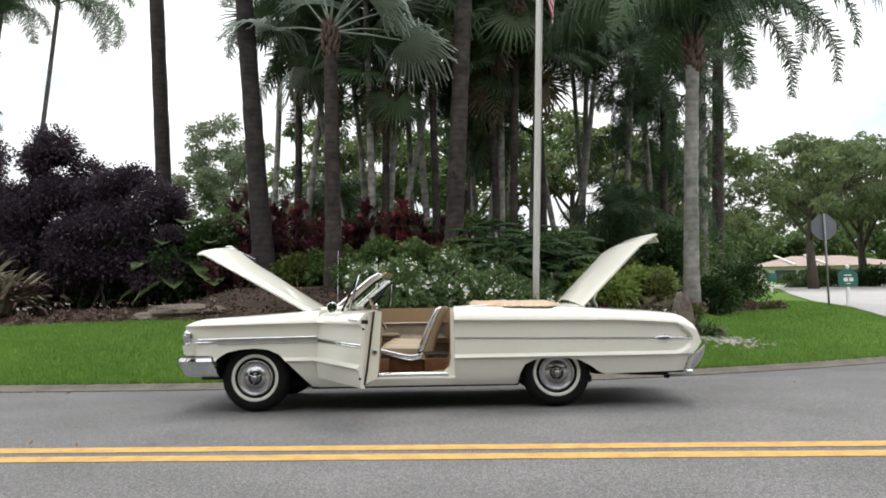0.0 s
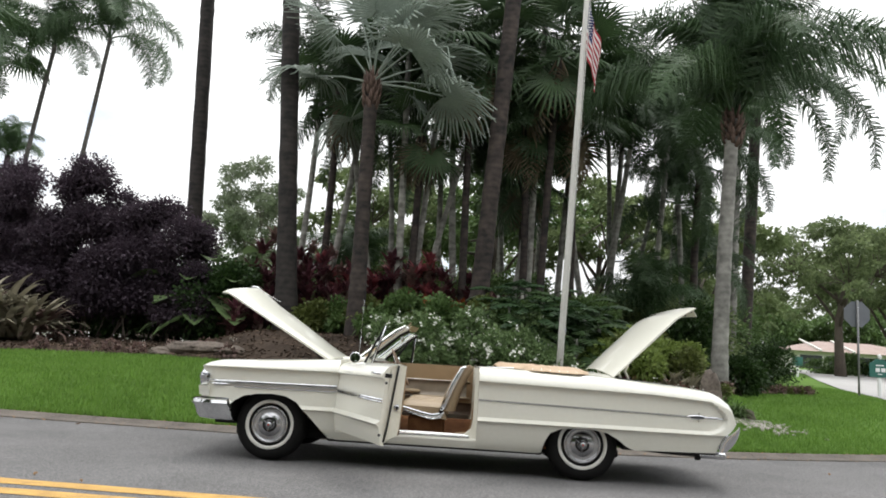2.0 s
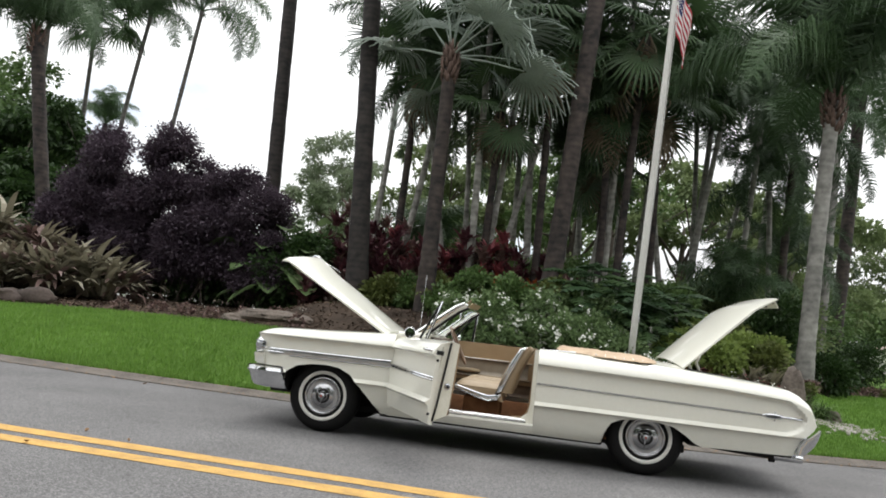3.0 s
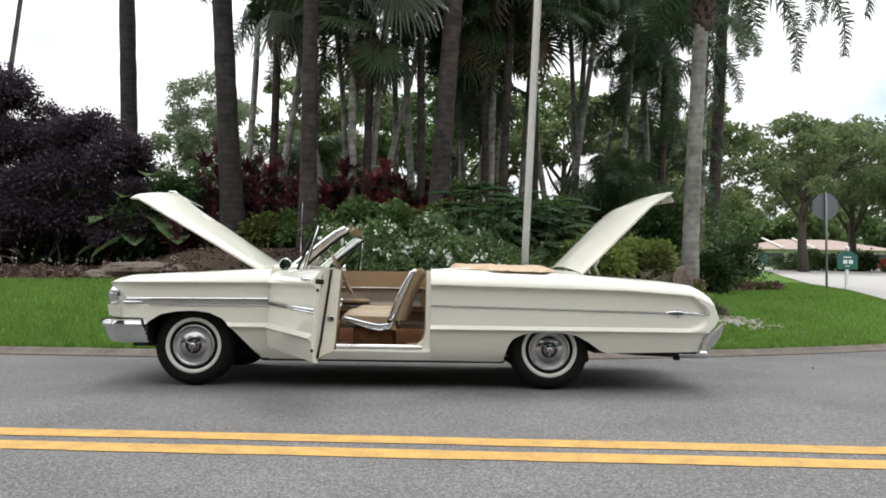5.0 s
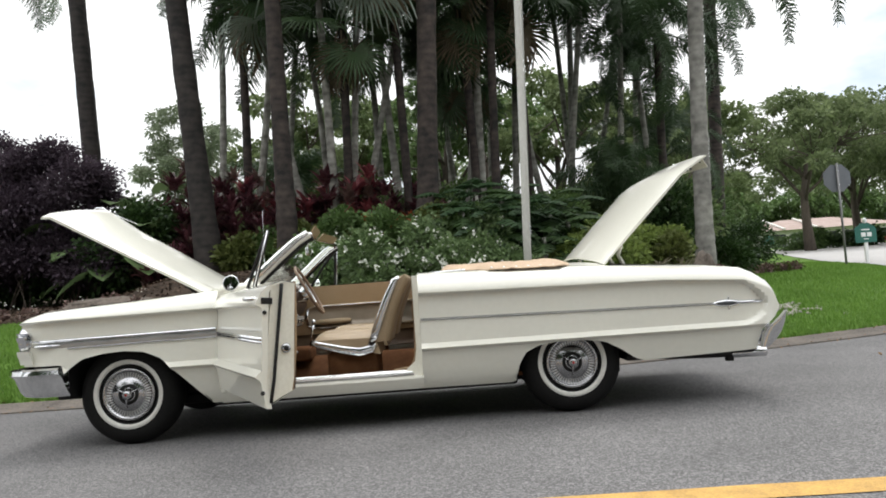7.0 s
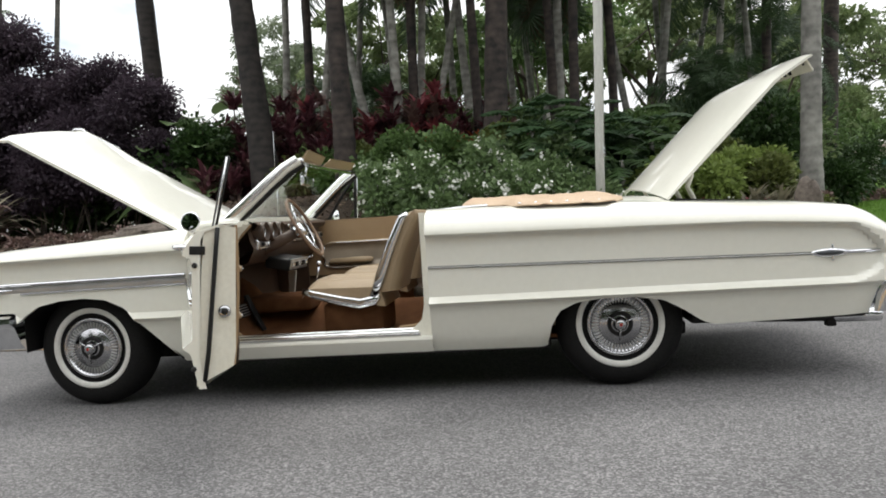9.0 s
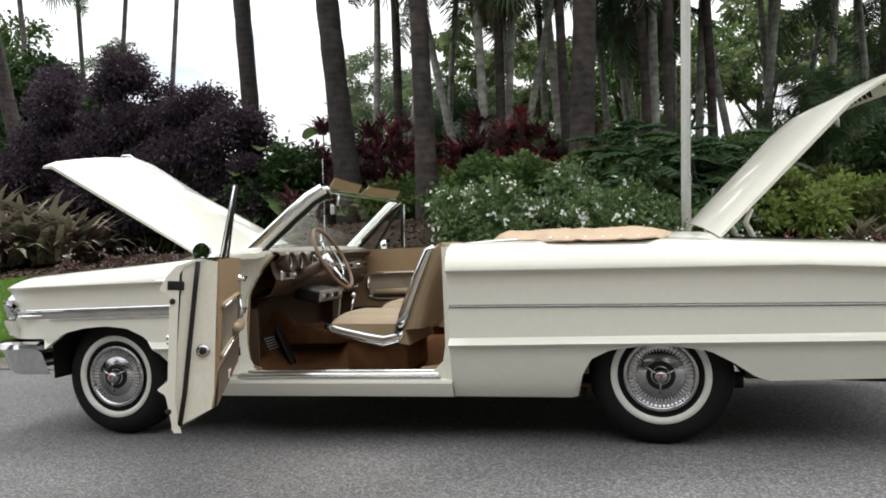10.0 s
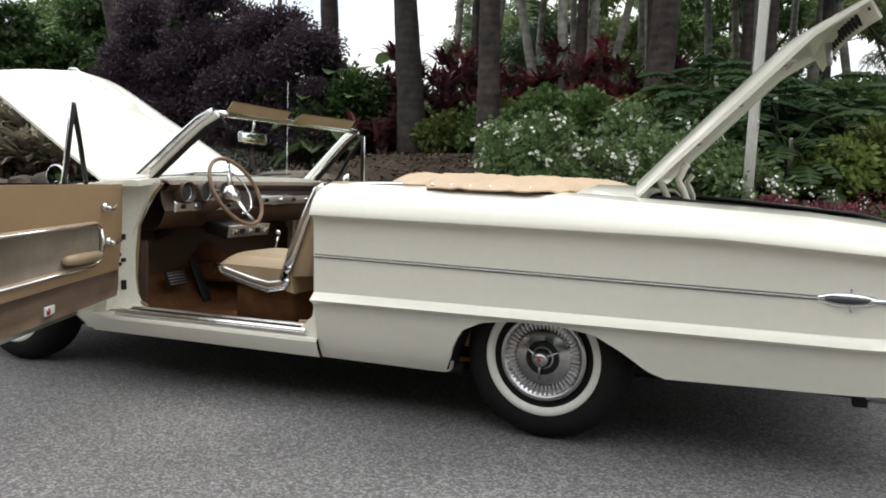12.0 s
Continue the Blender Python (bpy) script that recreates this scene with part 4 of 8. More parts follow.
def wheel(x, side, steer=0.0):
    seg = 56
    b = Builder()
    lathe(b, [(0.180, 0.0), (0.197, -0.014), (0.212, -0.022), (0.245, -0.030), (0.282, -0.027), (0.310, -0.012), (0.331, 0.012), (0.342, 0.04), (0.346, 0.09), (0.342, 0.14), (0.331, 0.17), (0.29, 0.20), (0.19, 0.19)], seg)
    for ring in b.v:
        low = ring[:, 2] < -0.340
        ring[low, 2] = -0.340 + 0.15 * (ring[low, 2] + 0.340)
    at = Matrix.Translation((x, 0.155 if side > 0 else 2 * CY - 0.155, 0.342)) @ pose(0, 0, 0, 0, 0, steer + (0 if side > 0 else 180))
    w = part("wheel", b.mesh("tyre"), RUBBER, car, "black tyre with whitewall and chrome wheel cover", at)
    b = Builder()
    lathe(b, [(0.203, -0.0165), (0.205, -0.026), (0.217, -0.0315), (0.232, -0.0325), (0.235, -0.0295)], seg)
    part("whitewall", b, WHITEWALL, w)
    b = Builder()
    lathe(b, [(0.0, -0.030), (0.056, -0.030), (0.066, -0.018), (0.106, -0.026), (0.113, -0.012), (0.152, -0.008), (0.157, -0.026), (0.169, -0.030), (0.178, -0.020), (0.181, 0.02)], seg)
    cover = part("wheel_cover", b, STEEL, w)
    for k in range(48):
        a = 2 * math.pi * k / 48
        part("fin", FIN_MESH, ALU, w, "", Matrix.Rotation(-a, 4, "Y"))
    b = Builder()
    lathe(b, [(0.046, -0.028), (0.049, -0.034), (0.064, -0.034), (0.069, -0.024)], 30)
    part("cover_ring", b, BLACK, w)
    for k in range(3):
        a = math.radians(25 + 120 * k)
        d = Vector((math.cos(a), 0, math.sin(a)))
        b = Builder()
        tube(b, [d * 0.01 + Vector((0, -0.05, 0)), d * 0.06 + Vector((0, -0.052, 0)), d * 0.088 + Vector((0, -0.034, 0))], [0.014, 0.009, 0.004], 8, flat=0.6)
        part("spinner_bar", b, STEEL, w)
    b = Builder()
    lathe(b, [(0.0, -0.075), (0.016, -0.074), (0.028, -0.066), (0.034, -0.05), (0.040, -0.028)], 24)
    part("spinner_hub", b, STEEL, w)
    b = Builder()
    lathe(b, [(0.0, -0.0765), (0.007, -0.0757), (0.009, -0.0742)], 16)
    part("hub_badge", b, RED_LENS, w)
    return w


for wx, ws_ in ((0.0, 1), (3.02, 1), (0.0, -1), (3.02, -1)):
    wheel(wx, ws_, 0)


# ---------------------------------------------------------------- cabin and doors
def rounded_panel(b, pts_fn, nu=10, nv=8, thick=(0, 0.02, 0)):
    fr = [[pts_fn(u, v) for v in np.linspace(0, 1, nv)] for u in np.linspace(0, 1, nu)]
    bk = [[tuple(np.array(p) + np.array(thick)) for p in r] for r in fr]
    return slab(b, fr, bk)


def front_door(near=True):
    """One long front door in its closed place; parts hang from its outer skin."""
    X0, X1, ZB, N = 0.665, 1.980, 0.350, 40
    xs = np.linspace(X0, X1, N)
    outer = []
    for x in xs:
        t, c = top_z(x), crease_z(x)
        feat = [t, t - 0.25 * (t - c), t - 0.5 * (t - c), t - 0.75 * (t - c), c + 0.006, c, c - 0.012, c - 0.03] + SIDE_ROWS + [ZB + 0.02, ZB]
        outer.append([(x, side_y(x, z), z) for z in feat])
    outer = np.array(outer)
    b = Builder()
    nr = outer.shape[1]
    b.add(outer.reshape(-1, 3), grid_faces(N, nr))
    # returned edges: rear, front, bottom and top
    for row in (outer[0], outer[-1]):
        back = row.copy()
        back[:, 1] = np.maximum(row[:, 1] + 0.03, 0.07)
        b.add(np.concatenate([row, back]), [(i, i + 1, nr + i + 1, nr + i) for i in range(nr - 1)])
    low = outer[:, -1, :]
    back = low.copy()
    back[:, 1] = 0.205
    back[:, 2] = 0.44
    b.add(np.concatenate([low, back]), [(i, i + 1, N + i + 1, N + i) for i in range(N - 1)])
    up = outer[:, 0, :]
    back = up.copy()
    back[:, 1] = 0.205
    back[:, 2] += 0.008
    b.add(np.concatenate([up, back]), [(i, i + 1, N + i + 1, N + i) for i in range(N - 1)])
    door = part("front_door", sharp(b.mesh("front_door", weld=0.0004), 28), PAINT, None, "cream front door standing wide open" if near else "cream front door, closed")
    # body of the door: shut faces at both ends
    for x, w in ((X1 - 0.006, 0.004), (X0 + 0.01, 0.004)):
        b = Builder()
        prof = [(0.060, 0.358), (0.203, 0.440), (0.211, 0.50), (0.206, 1.0), (0.15, 1.010), (0.080, 0.988)]
        b.add([(x, y, z) for y, z in prof] + [(x - w * 2, y, z) for y, z in prof], [tuple(range(6)), tuple(reversed(range(6, 12)))] + [(i, (i + 1) % 6, 6 + (i + 1) % 6, 6 + i) for i in range(6)])
        part("shut_face", b.mesh("shut_face", smooth=False), PAINT_IN, door)
    b = Builder()
    tube(b, [(X1 + 0.002, 0.135, 0.998), (X1 + 0.004, 0.130, 0.92), (X1 + 0.004, 0.118, 0.72), (X1 + 0.004, 0.105, 0.50), (X1 + 0.002, 0.092, 0.385), (X1 - 0.2, 0.090, 0.356)], 0.009, 6)
    part("door_seal", b, BLACK, door)
    b = Builder()
    lathe(b, [(0.0, 0.010), (0.012, 0.012), (0.022, 0.009), (0.026, 0.0)], 18, "x", (X1 - 0.003, 0.165, 0.66))
    lt = part("latch", b, STEEL, door)
    b = Builder()
    lathe(b, [(0.0, 0.0145), (0.013, 0.0135), (0.015, 0.008)], 14, "x", (X1 - 0.003, 0.165, 0.66))
    part("latch_cam", b, BLACK, lt)
    b = Builder()
    box(b, (X1, 0.058, 0.905), (0.006, 0.060, 0.034), 0.002)
    part("striker_slot", b, BLACK, door)
    for z in (0.845, 0.43):
        b = Builder()
        lathe(b, [(0.0, 0.012), (0.010, 0.010), (0.012, 0.0)], 10, "x", (X1 - 0.002, 0.048, z))
        part("rubber_stop", b, BLACK, door)
    # inner trim
    yi = 0.212
    b = Builder()
    rounded_panel(b, lambda u, v: (X0 + 0.012 + (X1 - X0 - 0.02) * u, yi + 0.012 * math.sin(math.pi * v), 0.442 + 0.568 * v), 12, 12, (0, -0.012, 0))
    trim = part("door_card", sharp(b.mesh("door_card"), 50), TAN, door, "tan vinyl door card")
    b = Builder()
    rounded_panel(b, lambda u, v: (X0 + 0.02 + (X1 - X0 - 0.036) * u, yi + 0.010 + 0.004 * math.sin(3.14 * v), 0.446 + 0.135 * v), 10, 4, (0, -0.004, 0))
    part("kick_carpet", b, KICK, door)
    b = Builder()
    rounded_panel(b, lambda u, v: (X0 + 0.30 + 0.93 * u, yi + 0.0155, 0.645 + 0.175 * v), 4, 4, (0, -0.004, 0))
    part("door_panel_inlay", b, INLAY, door)
    b = Builder()
    zz = [(X1 - 0.05, 0.830), (X0 + 0.36, 0.830), (X0 + 0.295, 0.805), (X0 + 0.28, 0.735), (X0 + 0.295, 0.66), (X0 + 0.36, 0.636), (X1 - 0.05, 0.636)]
    tube(b, [(x, yi + 0.016, z) for x, z in zz], 0.012, 8)
    part("panel_moulding", b, TAN_SEAT, door)
    b = Builder()
    tube(b, [(x, yi + 0.026, z) for x, z in zz], 0.0045, 6)
    part("moulding_chrome", b, CHROME, door)
    b = Builder()
    tube(b, [(X0 + 0.34, yi + 0.02, 0.675), (X0 + 0.36, yi + 0.035, 0.685), (X0 + 0.60, yi + 0.040, 0.690), (X0 + 0.66, yi + 0.03, 0.690), (X0 + 0.68, yi + 0.015, 0.690)], [0.014, 0.024, 0.026, 0.022, 0.012], 10)
    part("armrest", b, TAN_SEAT, door)
    b = Builder()
    tube(b, [(X0 + 0.30, yi + 0.02, 0.805), (X0 + 0.288, yi + 0.03, 0.74), (X0 + 0.30, yi + 0.022, 0.665)], [0.010, 0.014, 0.010], 8)
    part("pull_handle", b, CHROME, door)
    for x, z in ((X0 + 0.19, 0.735), (X0 + 0.26, 0.905)):
        b = Builder()
        lathe(b, [(0.020, 0.0), (0.020, 0.012), (0.012, 0.02), (0.0, 0.022)], 14, "y", (x, yi + 0.01, z))
        tube(b, [(x, yi + 0.03, z), (x - 0.04, yi + 0.038, z - 0.012), (x - 0.085, yi + 0.042, z + 0.005)], [0.008, 0.007, 0.010], 8)
        part("window_crank", b, CHROME, door)
    b = Builder()
    box(b, (X0 + 0.77, yi + 0.016, 0.495), (0.085, 0.012, 0.040), 0.005)
    part("courtesy_lamp", b, LENS, door)
    b = Builder()
    lathe(b, [(0.015, 0.0), (0.013, 0.006), (0.0, 0.009)], 14, "y", (X0 + 0.79, yi + 0.021, 0.495))
    part("courtesy_reflector", b, RED_LENS, door)
    # outside handle, mirror, vent window
    b = Builder()
    tube(b, [(X1 - 0.20, 0.030, 0.915), (X1 - 0.19, -0.02, 0.915), (X1 - 0.13, -0.028, 0.915), (X1 - 0.06, -0.02, 0.915), (X1 - 0.05, 0.03, 0.915)], [0.012, 0.011, 0.010, 0.011, 0.013], 8)
    part("door_handle", b, CHROME, door)
    for z, r in ((0.718, 0.011), (0.700, 0.008)):
        b = Builder()
        tube(b, [(X0 + 0.01, side_y(1.2, z) - 0.001, z), (X1 - 0.006, side_y(1.2, z) - 0.001, z - 0.012)], r, 8)
        part("door_spear", b, CHROME, door)
    b = Builder()
    mx, my, mz = X0 + 0.375, 0.050, 1.035
    lathe(b, [(0.0, -0.038), (0.026, -0.035), (0.041, -0.024), (0.049, 0.0), (0.050, 0.010), (0.045, 0.012)], 22, "x", (mx, my, mz))
    tube(b, [(mx, my + 0.01, 0.995), (mx - 0.01, my, mz - 0.03)], [0.020, 0.012], 8)
    aim = Matrix.Translation((mx, my, mz)) @ Matrix.Rotation(radians(-5), 4, "Y") @ Matrix.Rotation(radians(-20), 4, "Z") @ Matrix.Translation((-mx, -my, -mz))
    me = b.mesh("door_mirror")
    me.transform(aim)
    mirror = part("door_mirror", me, CHROME, door)
    b = Builder()
    lathe(b, [(0.0, 0.011), (0.044, 0.010)], 22, "x", (mx, my, mz))
    me = b.mesh("mirror_glass")
    me.transform(aim)
    part("mirror_glass", me, MIRROR, mirror)
    vt, vf, vr = (X0 + (0.628 if near else 0.580), 0.215, 1.350 if near else 1.335), (X0 + 0.33, 0.165, 1.005), (X0 + 0.55, 0.160, 1.005)
    b = Builder()
    tube(b, [vf, tuple((np.array(vf) + np.array(vt)) / 2 + np.array([0.0, 0, 0.012])), vt], 0.012, 8)
    part("vent_frame", b, BLACK, door)
    b = Builder()
    tube(b, [vr, tuple((np.array(vr) + np.array(vt)) / 2), vt], 0.013, 8)
    part("vent_post", b, BLACK, door)
    b = Builder()
    tube(b, [(vr[0] + 0.012, vr[1] - 0.004, vr[2]), (vt[0] + 0.012, vt[1] - 0.004, vt[2])], 0.0045, 8)
    part("vent_channel", b, CHROME, door)
    b = Builder()
    rr = np.array([vf, vr, vt])
    b.add(np.concatenate([rr, rr + np.array([0, 0.005, 0])]), [(0, 1, 2), (5, 4, 3), (0, 3, 4, 1), (1, 4, 5, 2), (2, 5, 3, 0)])
    pane = part("vent_pane", b.mesh("vent_pane", smooth=False), GLASS, door)
    pane.visible_shadow = False
    return door


door_near = front_door(True)
door_near.parent = car
HINGE = Vector((0.665, 0.05, 0))
door_near.matrix_local = Matrix.Translation(HINGE) @ Matrix.Rotation(radians(-64.5), 4, "Z") @ Matrix.Translation(-HINGE) @ Matrix.Translation((0, 0.01, 0.95)) @ Matrix.Rotation(radians(-4.5), 4, "X") @ Matrix.Translation((0, 0, -0.95))
door_far = front_door(False)
door_far.parent = car
for o in (door_far, *door_far.children_recursive):
    o.data = mirrored(o.data, o.data.name)

# door jambs: front pillar with hinges, rear pillar
b = Builder()
fr = [[(0.655, y, z) for y in np.linspace(0.075, 0.26, 5)] for z in np.linspace(0.33, 1.0, 8)]
bk = [[(0.700 + 0.05 * (1 - abs(z - 0.66) / 0.34), y, z) for y in np.linspace(0.115, 0.30, 5)] for z in np.linspace(0.33, 1.0, 8)]
slab(b, fr, bk)
both("hinge_pillar", b, PAINT_IN, weld=0)
for z in (0.46, 0.86):
    for k in range(2):
        b = Builder()
        box(b, (0.700, 0.125 + 0.055 * k, z), (0.05, 0.035, 0.09), 0.008)
        part("door_hinge", b, BLACK if k == 0 else PAINT_IN, car)
for z in (0.58, 0.63):
    b = Builder()
    lathe(b, [(0.0, 0.008), (0.010, 0.007), (0.011, 0.0)], 10, "x", (0.742, 0.17, z))
    part("pillar_bolt", b, BLACK, car)
b = Builder()
tube(b, [(0.96, 0.25, 1.0), (0.86, 0.25, 0.90), (0.80, 0.25, 0.78), (0.775, 0.25, 0.50), (0.79, 0.25, 0.385), (0.86, 0.24, 0.362)], 0.010, 8)
both("opening_seal", b, TAN, weld=0)
b = Builder()
tube(b, [(1.80, 0.24, 0.362), (1.92, 0.235, 0.375), (1.955, 0.225, 0.45), (1.968, 0.215, 0.70), (1.975, 0.205, 0.99)], 0.010, 8)
both("opening_seal", b, TAN, weld=0)
b = Builder()
fr = [[(2.003, y, z) for y in np.linspace(0.075, 0.25, 4)] for z in np.linspace(0.335, 1.005, 9)]
bk = [[(1.965 - 0.11 * max(0, (0.47 - z) / 0.135) ** 2, y, z) for y in np.linspace(0.115, 0.25, 4)] for z in np.linspace(0.335, 1.005, 9)]
slab(b, fr, bk)
both("lock_pillar", b, PAINT_IN, weld=0)

# cream jamb with a rounded inner edge between hinge pillar and opening
b = Builder()
jz = [0.345, 0.352, 0.37, 0.42, 0.50, 0.64, 0.78, 0.88, 0.95, 1.005]
jx = [0.93, 0.870, 0.825, 0.795, 0.782, 0.785, 0.805, 0.850, 0.905, 0.965]
fr = [[(0.69 + (x - 0.69) * w, 0.135 + 0.105 * w, z) for w in np.linspace(0, 1, 6)] for x, z in zip(jx, jz)]
slab(b, fr, [[(p[0] - 0.006, p[1] + 0.012, p[2]) for p in r] for r in fr])
both("front_jamb", b, PAINT_IN, weld=0)
for z, h in ((0.86, 0.05), (0.72, 0.03), (0.60, 0.02), (0.47, 0.05)):
    b = Builder()
    box(b, (0.748, 0.193, z), (0.026, 0.010, h), 0.003, Matrix.Rotation(radians(48), 3, "Z"))
    part("jamb_slot", b, BLACK, car)

# lower cowl side that closes fender and windshield foot
b = Builder()
tube(b, [(0.66, 0.16, 1.000), (0.80, 0.20, 1.005), (0.90, 0.24, 1.02)], [0.035, 0.038, 0.03], 10)
both("cowl_corner", b, PAINT, weld=0)
b = Builder()
fr = [[(0.735 + 0.02 * w + 0.20 * v ** 1.6 * w, 0.215 + 0.03 * v, 0.60 + 0.42 * v) for w in np.linspace(0, 1, 6)] for v in np.linspace(0, 1, 9)]
slab(b, fr, [[(p[0], p[1] + 0.03, p[2]) for p in r] for r in fr])
both("pillar_gusset", b, PAINT_IN, weld=0)

# windshield
def pillar(side_sign=1):
    return [(0.835, 0.250, 1.010), (0.945, 0.268, 1.105), (1.070, 0.290, 1.215), (1.178, 0.312, 1.305), (1.258, 0.330, 1.352)]


b = Builder()
tube(b, pillar(), [0.038, 0.033, 0.030, 0.030, 0.031], 10, flat=0.8)
both("windshield_pillar", b, PAINT, weld=0)
b = Builder()
tube(b, [(p[0] + 0.020, p[1] + 0.002, p[2] - 0.020) for p in pillar()], 0.0165, 8)
both("pillar_seal", b, BLACK, weld=0)
b = Builder()
tube(b, [(p[0] - 0.014, p[1] - 0.014, p[2] + 0.014) for p in pillar()], [0.034, 0.031, 0.029, 0.027, 0.024], 12)
both("pillar_chrome", b, POLISHED, weld=0)
b = Builder()
tube(b, [(p[0] + 0.012, p[1] + 0.022, p[2] - 0.004) for p in pillar()], 0.013, 8)
both("inner_pillar_chrome", b, CHROME, weld=0)
ys = np.linspace(0.33, 2 * CY - 0.33, 17)
bow = lambda y: 1 - ((y - CY) / 0.70) ** 2
b = Builder()
tube(b, [(1.262 - 0.085 * bow(y), y, 1.356 + 0.014 * bow(y)) for y in ys], 0.017, 10)
part("windshield_header", b, CHROME, car)
b = Builder()
tube(b, [(0.86 - 0.13 * (1 - ((y - CY) / 0.76) ** 2), y, 1.030 + 0.015 * bow(y)) for y in np.linspace(0.27, 2 * CY - 0.27, 17)], 0.014, 8)
part("windshield_sill", b, CHROME, car)
fr = []
for v in np.linspace(0, 1, 9):
    row = []
    for s in np.linspace(-1, 1, 17):
        half = 0.755 + (0.685 - 0.755) * v
        x = 0.865 + 0.393 * v - (0.12 - 0.045 * v) * (1 - s * s)
        row.append((x, CY + half * s, 1.030 + 0.328 * v + 0.012 * (1 - s * s)))
    fr.append(row)
b = Builder()
slab(b, fr, [[(p[0] + 0.005, p[1], p[2] - 0.003) for p in r] for r in fr])
wind = part("windshield_glass", sharp(b.mesh("windshield_glass"), 30), GLASS, car)
wind.visible_shadow = False
for s0, s1 in ((0.40, 0.98), (1.06, 1.64)):
    b = Builder()
    rounded_panel(b, lambda u, v: (1.190 + 0.035 * v + 0.09 * abs(s0 + (s1 - s0) * u - CY), s0 + (s1 - s0) * u, 1.370 + (0.050 - 0.020 * smoothstep(0.10, 0.0, u) * (s0 > 1)) * v), 24, 6, (0.014, 0, 0.004))
    part("sun_visor", sharp(b.mesh("sun_visor"), 50), TAN_SEAT, car, "tan padded sun visor")
b = Builder()
box(b, (1.185, CY - 0.32, 1.256), (0.018, 0.235, 0.060), 0.012)
mr = part("rear_view_mirror", b, CHROME, car)
b = Builder()
box(b, (1.1965, CY - 0.32, 1.256), (0.004, 0.222, 0.048), 0.001)
part("mirror_glass", b, MIRROR, mr)
b = Builder()
tube(b, [(1.185, CY - 0.30, 1.360), (1.172, CY - 0.31, 1.275)], 0.006, 8)
part("mirror_arm", b, CHROME, mr)
b = Builder()
lathe(b, [(0.0, 1.035), (0.010, 1.030), (0.016, 1.012), (0.020, 0.985)], 12, "z", (0.58, 1.90, 0))
tube(b, [(0.58, 1.90, 1.02), (0.582, 1.90, 1.30)], [0.0025, 0.002], 6)
tube(b, [(0.582, 1.90, 1.30), (0.59, 1.90, 1.74)], [0.0015, 0.0011], 6)
part("antenna", b, CHROME, car)
for y in (0.62, 1.30):
    b = Builder()
    tube(b, [(0.72, y, 1.045), (0.76, y + 0.1, 1.062), (0.79, y + 0.34, 1.068)], [0.008, 0.005, 0.005], 6)
    part("wiper", b, BLACK, car)

# floor, firewall, tunnel
b = Builder()
fr = [[(x, y, 0.292 + (0.16 * math.exp(-((y - CY) / 0.16) ** 2)) + 0.20 * smoothstep(0.82, 0.58, x)) for y in np.linspace(0.20, 2 * CY - 0.20, 33)] for x in np.linspace(0.58, 2.75, 28)]
slab(b, fr, [[(p[0], p[1], p[2] - 0.02) for p in r] for r in fr])
part("floor_carpet", b, CARPET, car, "brown carpet on the cabin floor")
b = Builder()
fr = [[(0.60 - 0.03 * v, y, 0.30 + 0.70 * v) for y in np.linspace(0.20, 2 * CY - 0.20, 9)] for v in np.linspace(0, 1, 6)]
slab(b, fr, [[(p[0] - 0.02, p[1], p[2]) for p in r] for r in fr])
part("firewall", b, BROWN, car)
b = Builder()
fr = [[(x, 0.255, z) for x in np.linspace(0.58, 0.84, 4)] for z in np.linspace(0.30, 0.70, 5)]
slab(b, fr, [[(p[0], p[1] + 0.015, p[2]) for p in r] for r in fr])
both("kick_panel", b, BROWN, weld=0)
b = Builder()
box(b, (0.90, CY - 0.06, 0.475), (0.46, 0.34, 0.10), 0.02)
part("tunnel_cover", b, CARPET, car)

# dashboard
b = Builder()
sec = [(0.76, 1.005), (0.90, 1.020), (0.985, 1.015), (1.005, 0.995), (0.985, 0.972), (0.955, 0.960)]
fr = [[(x - 0.05 * (1 - ((y - CY) / 0.8) ** 2), y, z) for x, z in sec] for y in np.linspace(0.26, 2 * CY - 0.26, 17)]
b.add(np.array(fr).reshape(-1, 3), grid_faces(17, 6))
dash = part("dashboard_pad", sharp(b.mesh("dashboard_pad"), 60), BROWN, car, "dark brown padded dashboard")
b = Builder()
sec = [(0.935, 0.985), (0.950, 0.900), (0.970, 0.860), (0.965, 0.845), (0.930, 0.780), (0.88, 0.760), (0.80, 0.755)]
fr = [[(x - 0.03 * (1 - ((y - CY) / 0.8) ** 2), y, z) for x, z in sec] for y in np.linspace(0.26, 2 * CY - 0.26, 17)]
b.add(np.array(fr).reshape(-1, 3), grid_faces(17, 7))
part("dashboard_face", sharp(b.mesh("dashboard_face"), 40), BROWN, dash)
for y0, y1, z in ((0.33, 0.80, 0.880), (1.06, 1.74, 0.905)):
    b = Builder()
    box(b, (0.955, (y0 + y1) / 2, z), (0.03, y1 - y0, 0.065), 0.012)
    bez = part("dash_bezel", b, CHROME, dash)
    b = Builder()
    box(b, (0.972, (y0 + y1) / 2, z), (0.006, y1 - y0 - 0.03, 0.042), 0.002)
    part("dash_inlay", b, ALU, bez)
    for k in range(5):
        b = Builder()
        lathe(b, [(0.012, 0.972), (0.011, 0.990), (0.0, 0.992)], 12, "x", (0, y0 + 0.05 + k * (y1 - y0 - 0.1) / 4, z))
        part("dash_knob", b, CHROME if k % 2 else BLACK, bez)
